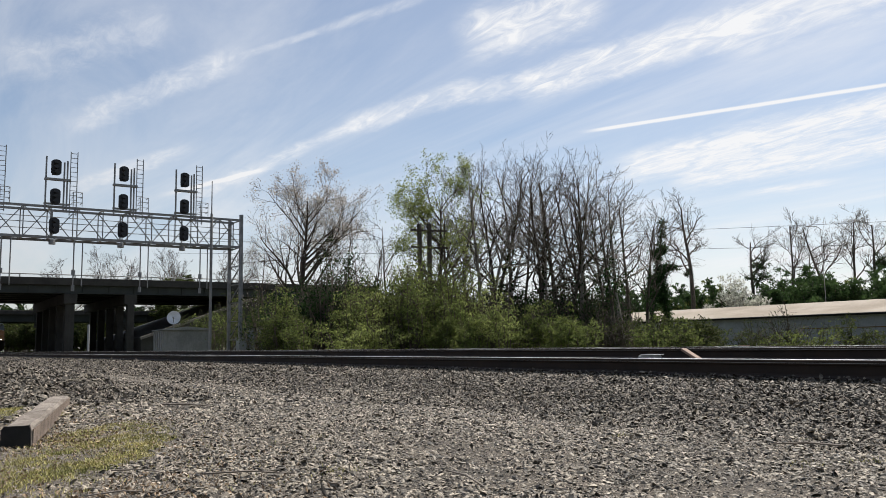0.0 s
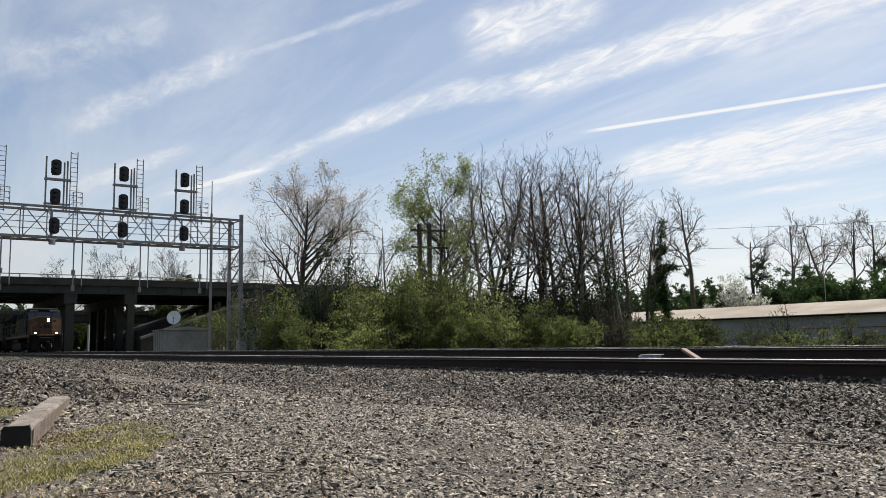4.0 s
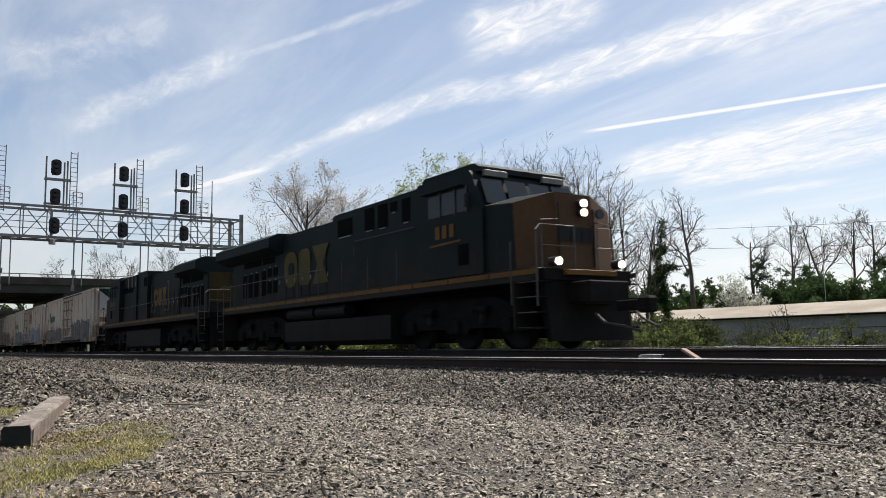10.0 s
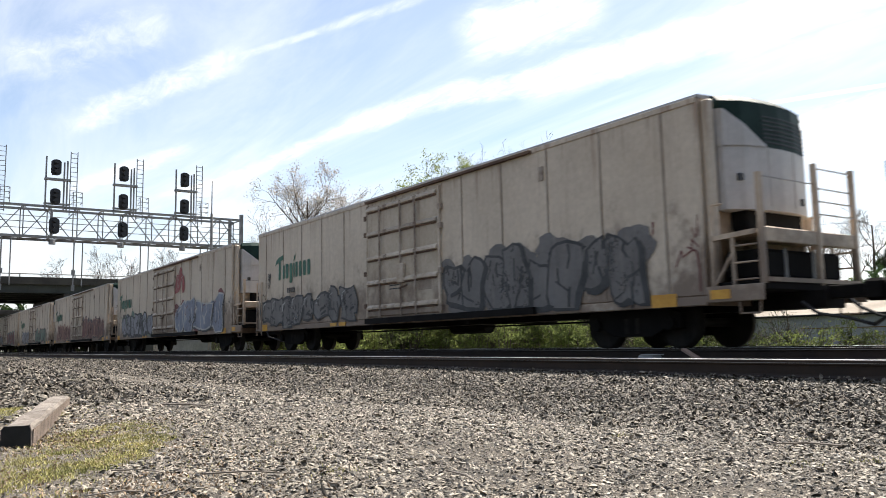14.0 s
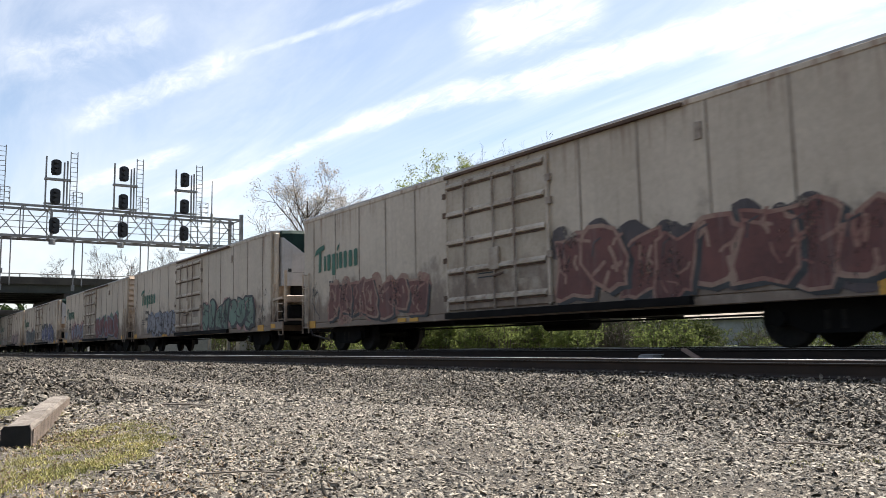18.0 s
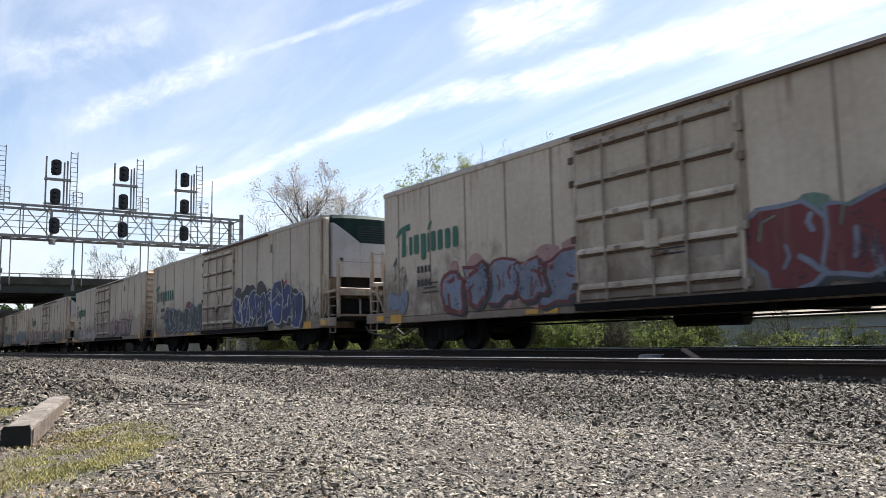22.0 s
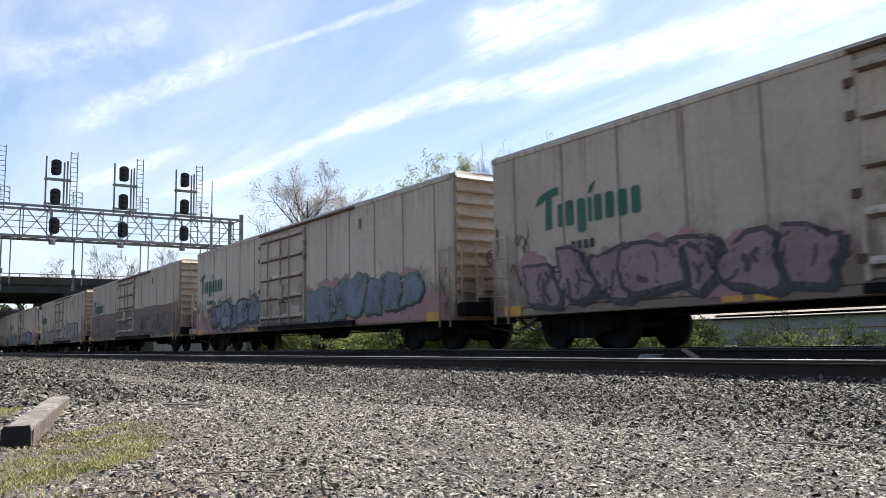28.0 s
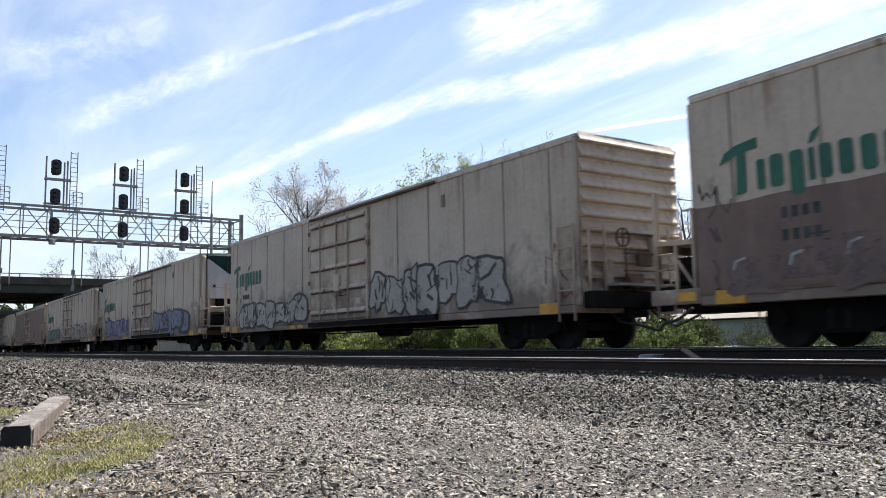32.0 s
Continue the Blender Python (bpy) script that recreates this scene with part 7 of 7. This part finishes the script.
OPEN_GROWTH = [  # where the trees thin out, and the dark growth behind
    (0.57, 0.62, 0.014, 52, 3.6, "OLIVE", 900, "half-bare thicket in olive leaf", "thicket"),
    (0.615, 0.67, 0.014, 47, 2.9, "SPRING", 2600, "rounded green shrub in fresh spring leaf", "shrub"),
    (0.665, 0.73, 0.011, 49, 3.3, "OLIVE", 250, "bare brown thicket of fine twigs", "thicket"),
    (0.73, 0.80, 0.013, 46, 2.7, "OLIVE", 2000, "tangled bramble with scattered fresh leaves", "bramble"),
    (0.735, 0.79, 0.022, 44, 2.3, "SPRING", 900, "tangled bramble with scattered fresh leaves", "bramble"),
    (0.80, 0.87, 0.020, 44, 1.8, "OLIVE", 500, "low bramble with scattered fresh leaves", "bramble"),
    (0.85, 0.90, 0.014, 45, 2.6, "OLIVE", 200, "bare brown thicket of fine twigs", "thicket"),
    (0.885, 0.97, 0.020, 43, 1.7, "SPRING", 420, "low bramble with a spray of new leaves", "bramble"),
    (0.96, 1.04, 0.026, 44, 2.2, "OLIVE", 500, "tangled bramble with scattered fresh leaves", "bramble"),
    (0.29, 0.70, 0.0115, 58, 5.0, "IVY", 1500, "dark evergreen thicket under the trees", "thicket"),
    (0.36, 0.70, 0.0125, 55, 4.6, "IVY", 500, "bare brown thicket between the trunks", "thicket"),
    (0.35, 0.53, 0.0125, 54, 6.3, "OLIVE", 300, "tall bare brown thicket between the trunks", "thicket"),
    (0.53, 0.715, 0.017, 57, 6.2, "OLIVE", 250, "tall bare brown thicket between the trunks", "thicket"),
    (0.56, 0.70, 0.02, 60, 6.0, "IVY", 1300, "dark ivy-hung thicket under the trees", "thicket"),
]
LEAVES = {"OLIVE": OLIVE, "SPRING": SPRING, "LIME": LIME, "IVY": IVY}
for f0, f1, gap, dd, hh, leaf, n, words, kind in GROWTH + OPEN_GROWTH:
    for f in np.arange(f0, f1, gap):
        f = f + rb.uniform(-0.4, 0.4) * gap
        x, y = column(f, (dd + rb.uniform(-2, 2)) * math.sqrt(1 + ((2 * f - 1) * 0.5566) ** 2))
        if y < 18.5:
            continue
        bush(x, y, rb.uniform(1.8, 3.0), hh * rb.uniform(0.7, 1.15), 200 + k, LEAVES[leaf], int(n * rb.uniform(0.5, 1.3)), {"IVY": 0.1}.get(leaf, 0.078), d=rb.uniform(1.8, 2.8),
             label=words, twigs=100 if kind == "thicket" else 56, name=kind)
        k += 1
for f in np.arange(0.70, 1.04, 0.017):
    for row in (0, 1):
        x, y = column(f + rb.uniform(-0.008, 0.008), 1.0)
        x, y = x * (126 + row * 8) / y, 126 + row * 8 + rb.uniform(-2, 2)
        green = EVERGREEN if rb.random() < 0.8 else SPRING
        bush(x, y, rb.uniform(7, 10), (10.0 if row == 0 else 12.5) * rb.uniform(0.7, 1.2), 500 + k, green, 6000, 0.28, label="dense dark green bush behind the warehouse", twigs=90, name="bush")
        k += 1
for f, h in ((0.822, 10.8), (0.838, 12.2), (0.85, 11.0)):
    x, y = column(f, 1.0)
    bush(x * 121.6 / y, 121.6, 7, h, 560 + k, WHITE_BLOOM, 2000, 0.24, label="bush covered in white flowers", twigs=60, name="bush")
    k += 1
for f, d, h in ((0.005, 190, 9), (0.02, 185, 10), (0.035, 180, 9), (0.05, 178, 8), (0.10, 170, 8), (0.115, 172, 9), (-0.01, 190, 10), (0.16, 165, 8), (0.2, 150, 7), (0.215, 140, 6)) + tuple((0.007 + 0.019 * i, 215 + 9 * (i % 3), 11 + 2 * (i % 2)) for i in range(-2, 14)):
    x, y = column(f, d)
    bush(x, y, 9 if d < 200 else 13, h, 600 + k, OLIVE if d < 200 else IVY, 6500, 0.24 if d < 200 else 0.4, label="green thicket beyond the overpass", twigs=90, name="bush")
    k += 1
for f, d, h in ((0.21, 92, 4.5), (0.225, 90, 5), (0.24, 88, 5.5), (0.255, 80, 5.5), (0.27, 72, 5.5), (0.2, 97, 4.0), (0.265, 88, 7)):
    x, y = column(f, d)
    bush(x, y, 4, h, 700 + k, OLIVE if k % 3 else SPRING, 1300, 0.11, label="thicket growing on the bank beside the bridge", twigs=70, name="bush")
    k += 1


# ---------------------------------------------------------------- beyond the tracks
def warehouse():
    w = thing("warehouse", "long low grey warehouse with a pale metal roof", "warehouse", pose(-60, 95, -1.2))
    part("wall", Geo().box(-35, 60, 0, 0.25, 0, 3.95, 0.02), SIDING, w, "grey corrugated metal wall")
    part("wall", Geo().prism([(0.25, 0), (24, 0), (24, 3.95), (11, 5.6), (0.25, 3.95)], 0, -35, -34.8), SIDING, w)
    part("wall", Geo().box(-35, 60, 24, 24.25, 0, 3.95, 0.02), SIDING, w)
    part("roof", Geo().prism([(-0.6, 3.92), (-0.6, 4.0), (11, 5.95), (24.9, 4.0), (24.9, 3.92), (11, 5.85)], 0, -35.6, 60.6), PALE_ROOF, w, "pale tan weathered metal roof")
    part("gutter", Geo().box(-35.6, 60.6, -0.75, -0.6, 3.72, 3.93), UNDER, w)
    for i in range(60):
        part("wall_rib", Geo().box(-34.5 + i * 1.58, -34.42 + i * 1.58, -0.03, 0.0, 0.05, 3.85), SIDING, w)
    part("stripe", Geo().box(2, 40, -0.035, -0.03, 2.2, 2.32), YELLOW, w)


SIDING = material("siding", (0.19, 0.19, 0.195), (0.31, 0.31, 0.315), 0.6, scale=0.3, fine=6, streak=0.4, streak_colour=(0.13, 0.12, 0.11))
PALE_ROOF = material("pale_roof", (0.25, 0.215, 0.175), (0.37, 0.33, 0.28), 0.95, spec=0.05, scale=0.15, fine=3, streak=0.2, streak_colour=(0.3, 0.25, 0.2))
warehouse()

sh = thing("equipment_shed", "low grey metal equipment shed beside the tracks", "shed", pose(-76, 22.4, -1.18, 0, 0, -6))
part("body", Geo().box(-2.6, 2.6, -2.1, 2.1, 0, 3.0, 0.04), SHED, sh)
part("roof", Geo().prism([(-2.25, 3.0), (2.25, 3.0), (2.25, 3.08), (0, 3.3), (-2.25, 3.08)], 0, -2.8, 2.8), SHED, sh, "pale shallow roof")
for i in range(5):
    part("panel_rib", Geo().box(2.6, 2.64, -2.0 + i * 0.97, -1.94 + i * 0.97, 0.1, 2.9), SHED, sh)
    part("panel_rib", Geo().box(-2.4 + i * 1.15, -2.34 + i * 1.15, -2.14, -2.1, 0.1, 2.9), SHED, sh)
part("door", Geo().box(2.6, 2.66, -0.5, 0.5, 0.05, 2.1, 0.01), SHED, sh)

solid("marker_post", Geo().tube((0, 0, 0), (0, 0, 4.2), 0.13, n=8), GALV_PALE, "pale slender post standing by the bridge pier", "post", m=pose(-98.0, 18.4, -1.18))
dish = thing("satellite_dish", "white round satellite dish on a post", "satellite dish", pose(-81.4, 23.2, -1.18))
part("post", Geo().tube((0, 0, 0), (0, 0, 4.0), 0.07, n=8), GALV, dish)
dg = Geo()
nr, ns = 4, 20
pts = [(0.0, 0.0, 0.0)]
for i in range(1, nr + 1):
    r = 0.66 * i / nr
    pts += [(0.24 * (r / 0.66) ** 2, r * math.cos(2 * math.pi * j / ns), r * 1.05 * math.sin(2 * math.pi * j / ns)) for j in range(ns)]
fc = [(0, 1 + j, 1 + (j + 1) % ns) for j in range(ns)]
for i in range(nr - 1):
    fc += [(1 + i * ns + j, 1 + (i + 1) * ns + j, 1 + (i + 1) * ns + (j + 1) % ns, 1 + i * ns + (j + 1) % ns) for j in range(ns)]
dg.add(pts, fc).add([(p[0] - 0.03, p[1], p[2]) for p in pts], [tuple(reversed(f)) for f in fc])
part("reflector", dg, DISH_WHITE, dish, "white dished reflector", m=pose(0.1, 0, 4.35, 0, -14, -22))
part("feed_arm", Geo().tube((0.1, 0, 3.7), (0.75, -0.25, 4.35), 0.03, n=6).tube((0.68, -0.22, 4.3), (0.85, -0.3, 4.42), 0.07, n=8), GALV, dish)

for x, y, w, d, h, lab in ((-53.6, 20.95, 1.3, 1.25, 2.25, "pale grey signal equipment cabinet with vents"), (-53.4, 19.85, 0.6, 0.55, 1.6, "small grey trackside relay box")):
    cb = thing("signal_cabinet", lab, "cabinet", pose(x, y, -1.18))
    part("body", Geo().box(-w / 2, w / 2, -d / 2, d / 2, 0.35, 0.35 + h, 0.03), GALV_PALE, cb)
    part("lid", Geo().box(-w / 2 - 0.05, w / 2 + 0.05, -d / 2 - 0.05, d / 2 + 0.05, 0.35 + h, 0.42 + h, 0.01), GALV, cb)
    part("door", Geo().box(w / 2, w / 2 + 0.03, -d / 2 + 0.08, d / 2 - 0.08, 0.45, 0.25 + h, 0.008), GALV_PALE, cb)
    part("handle", Geo().box(w / 2 + 0.03, w / 2 + 0.06, 0.2 * d, 0.25 * d, 0.9, 1.2), BLACK, cb)
    for a in (-1, 1):
        for b in (-1, 1):
            part("leg", Geo().bar((a * w * 0.42, b * d * 0.42, 0), (a * w * 0.42, b * d * 0.42, 0.36), 0.08, 0.08), GALV, cb)

hf = thing("utility_pole", "dark wooden H-frame pole with crossarms", "utility pole", pose(-45.5, 29.9, -1.2, 0, 0, 55))
for xx in (-0.5, 0.5):
    part("pole", Geo().tube((xx * 0.62, 0, 0), (xx * 0.68, 0, 9.6), 0.19, 0.16, 10), POLE, hf)
for z in (9.17, 8.0):
    part("crossarm", Geo().bar((-0.95, -0.17, z), (1.6, -0.17, z - 0.15), 0.1, 0.13), POLE, hf)
for xx in (-0.85, 0.05, 0.9, 1.5):
    part("insulator", Geo().tube((xx, -0.17, 9.1), (xx, -0.17, 9.32), 0.045, n=8), GALV, hf)

sl = thing("street_lamp", "slim grey street lamp beyond the trees", "street lamp", pose(-61.1, 106.8, -1.2))
part("pole", Geo().tube((0, 0, 0), (0, 0, 16.2), 0.06, 0.04, 8), GALV, sl)
part("arm", Geo().line([(0, 0, 16.2), (-0.4, -0.15, 16.6), (-1.2, -0.6, 16.75)], 0.05, 6), GALV, sl)
part("lamp_head", Geo().box(-1.7, -1.1, -0.75, -0.45, 16.68, 16.82, 0.03), GALV, sl)
for a, b, sag in (((-120, 35, 16.0), (-20, 110, 12.5), 0.8), ((-120, 33, 14.2), (-20, 112, 9.8), 0.8)):
    a, b = Vector(a), Vector(b)
    pts = [a.lerp(b, i / 16) - Vector((0, 0, sag * 4 * (i / 16) * (1 - i / 16))) for i in range(17)]
    solid("overhead_wire", Geo().line(pts, 0.022, 4), BLACK, "thin dark overhead power line", "wire", group="overhead wires")

# ---------------------------------------------------------------- by the tripod
a, b = Vector((-6.46, 0.755, 0)), Vector((-10.62, 1.70, 0))
d = (b - a)
kerb = Geo()
ng = 14
prof = [(-0.105, -0.26), (0.105, -0.26), (0.095, 0.095), (0.078, 0.12), (-0.078, 0.12), (-0.095, 0.095)]
rk = random.Random(3)
ringpts = []
for i in range(ng + 1):
    for p in prof:
        ringpts.append((d.length * i / ng, p[0] + rk.uniform(-0.009, 0.009), p[1] + (rk.uniform(-0.02, 0.006) if p[1] > 0 else 0)))
n6 = len(prof)
fc = [(i * n6 + j, i * n6 + (j + 1) % n6, (i + 1) * n6 + (j + 1) % n6, (i + 1) * n6 + j) for i in range(ng) for j in range(n6)]
fc += [tuple(range(n6)), tuple(reversed(range(ng * n6, (ng + 1) * n6)))]
kerb.add(ringpts, fc)
kb = solid("concrete_kerb", kerb, KERB, "long weathered concrete kerb block lying on gravel and turf", "kerb block", m=pose(a.x, a.y, GROUND + 0.03, 0, 0.1, math.degrees(math.atan2(d.y, d.x))))
part("side_stain", Geo().box(0.05, d.length - 0.05, -0.1085, -0.104, -0.2, 0.085), KERB_SIDE, kb, "brown-stained side of the kerb")
# a cap over the end, with the end's shade put into its colour
part("end_face", Geo().prism([(p[0] * 0.985, p[1] * 0.98) for p in prof], 0, -0.006, 0.01), END_SHADE, kb, "kerb end face coloured black for its shade")


def turf():
    """Short dry grass blades in the turf, and stray tufts."""
    rs = np.random.default_rng(21)
    x, y = rs.uniform(-11, -3.6, 150000), rs.uniform(0.15, 2.3, 150000)
    patchy = np.clip(0.55 + 0.45 * wave(x, y, 3.6, 1.0) + 0.45 * wave(x, y, 9.0, 2.0) + 0.3 * wave(x, y, 23.0, 1.0), 0.06, 1.0)
    dens = 0.95 * patchy * turf_share(x, y) + 0.012 + 0.2 * (wave(x, y, 3.1, 2.0) > 0.85) * (y < 1.7)
    keep = (rs.random(150000) < dens)
    x, y = x[keep], y[keep]
    bx_, by_ = [], []
    for tx, ty in ((-3.0, 4.93), (-4.07, 4.82), (-4.05, 4.31), (-2.32, 4.41), (-2.5, 4.05), (-3.9, 2.0), (-5.4, 2.6)):
        q = rs.normal(0, 0.05, (40, 2))
        bx_ += list(tx + q[:, 0])
        by_ += list(ty + q[:, 1])
    x, y = np.concatenate([x, bx_]), np.concatenate([y, by_])
    n = len(x)
    z = ground_z(x, y)
    h = rs.uniform(0.008, 0.03, n)
    a = rs.uniform(0, 6.28, n)
    w = 0.0028
    lean = rs.normal(0, 0.6, (n, 2)) * h[:, None]
    p = np.stack([x, y, z], 1)
    s = np.stack([np.cos(a) * w, np.sin(a) * w, np.zeros(n)], 1)
    tip = p + np.stack([lean[:, 0], lean[:, 1], h], 1)
    v = np.stack([p - s, p + s, tip], 1).reshape(-1, 3)
    f = np.arange(3 * n).reshape(n, 3)
    tagged(new("turf", quick_mesh("turf", v, f, GRASS)), "short dry yellow-green grass in gravel", "grass", kind="stuff")


turf()


def litter():
    """Dead leaves and bark bits blown over the dirt and the turf."""
    rs = np.random.default_rng(33)
    x, y = rs.uniform(-8.5, -2.4, 9000), rs.uniform(0.25, 2.6, 9000)
    k = rs.random(9000) < np.clip(0.5 + 0.5 * wave(x, y, 2.1, 6.0), 0.1, 1) * step(y + 0.12 * (x + 5), 2.4, 0.9)
    x, y = x[k], y[k]
    pts = np.stack([x, y, ground_z(x, y) + rs.uniform(0.008, 0.022, len(x))], 1)
    me = leaf_mesh("leaf_litter", pts, 0.012, LITTER, rs)
    tagged(new("leaf_litter", me), "brown dead leaves and bark scattered on dirt", "leaf litter", kind="stuff")


LITTER = material("dead_leaf", (0.13, 0.08, 0.045), (0.36, 0.26, 0.16), 0.8, scale=6, fine=40, bump=0, island=0.4)
litter()
for x, y, x2, y2, r in ((-3.67, 0.99, -3.62, 1.12, 0.004), (-2.6, 4.6, -2.9, 4.35, 0.007), (-9.5, 2.6, -8.6, 2.9, 0.01), (-5.0, 2.1, -5.1, 2.4, 0.005), (-4.6, 1.0, -4.25, 1.2, 0.004), (-4.15, 1.35, -3.8, 1.7, 0.005), (-5.3, 1.9, -4.95, 1.8, 0.004), (-3.4, 2.35, -2.9, 2.2, 0.006), (-3.9, 0.75, -3.75, 1.0, 0.004)):
    g = Geo().tube((x, y, GROUND + 0.035), ((x + x2) / 2, (y + y2) / 2 + 0.01, GROUND + 0.05), r, r * 0.9, 6).tube(((x + x2) / 2, (y + y2) / 2 + 0.01, GROUND + 0.05), (x2, y2, GROUND + 0.04), r * 0.9, r * 0.5, 6)
    solid("stick", g, BARK_PALE, "dry weathered stick lying on the gravel", "stick", group="sticks on the gravel")
jb = thing("track_box", "flat pale grey metal box between the tracks", "box", pose(-9.05, 10.4, -0.15))
part("body", Geo().box(-0.17, 0.15, -0.12, 0.12, 0, 0.12, 0.02), GALV_PALE, jb)
part("lid", Geo().box(-0.1, 0.18, -0.13, 0.13, 0.12, 0.135, 0.005), GALV_PALE, jb)
solid("tie_offcut", Geo().box(-0.17, 0.17, -0.06, 0.06, -0.02, 0.02, 0.006), RUST_BOARD, "rust-brown board leaning between the tracks", "board", m=pose(-8.22, 10.4, -0.016, 0, 28, 0))
solid("joint_bar", Geo().box(-0.12, 0.12, -0.03, 0.03, -0.03, 0.03, 0.01), RUST, "dark rusted joint bar against the rail", "joint bar", m=pose(-9.3, 13.32, 0.05))


# ---------------------------------------------------------------- the train's run
RUN = [  # seconds, place of the leading coupler along the track
    (0.0, -134.4), (3.0, -97.7), (6.0, -60.2), (9.0, -23.2), (11.0, 1.5), (13.0, 25.6), (15.0, 49.75), (17.4, 78.75), (19.0, 98.03), (21.0, 122.23), (23.0, 146.43), (25.5, 176.73), (28.0, 206.93), (30.0, 231.23), (32.0, 255.53)]


ROLL = [(0.05 * i, float(np.interp(0.05 * i, [t for t, x in RUN], [x for t, x in RUN]))) for i in range(641)]


def motions():
    order = [(lead, LOCO_LENGTH), (trail, OLDER_LENGTH)] + [(c, CAR_LENGTH) for c in cars]
    back = 0.0
    for ob, length in order:
        mid = back + length / 2
        walk(ob, [(t, pose(x - mid, FAR_Y, TRAIN_Z)) for t, x in RUN])
        # its wheels roll along the rail
        for ws in [o for o in ob.children_recursive if o.name.startswith("wheelset")]:
            at, radius = ws.location.copy(), 0.457 if length == CAR_LENGTH else 0.533
            walk(ws, [(t, pose(*at, 0, math.degrees((x - RUN[0][1]) / radius), 0)) for t, x in ROLL])
        back += length


motions()
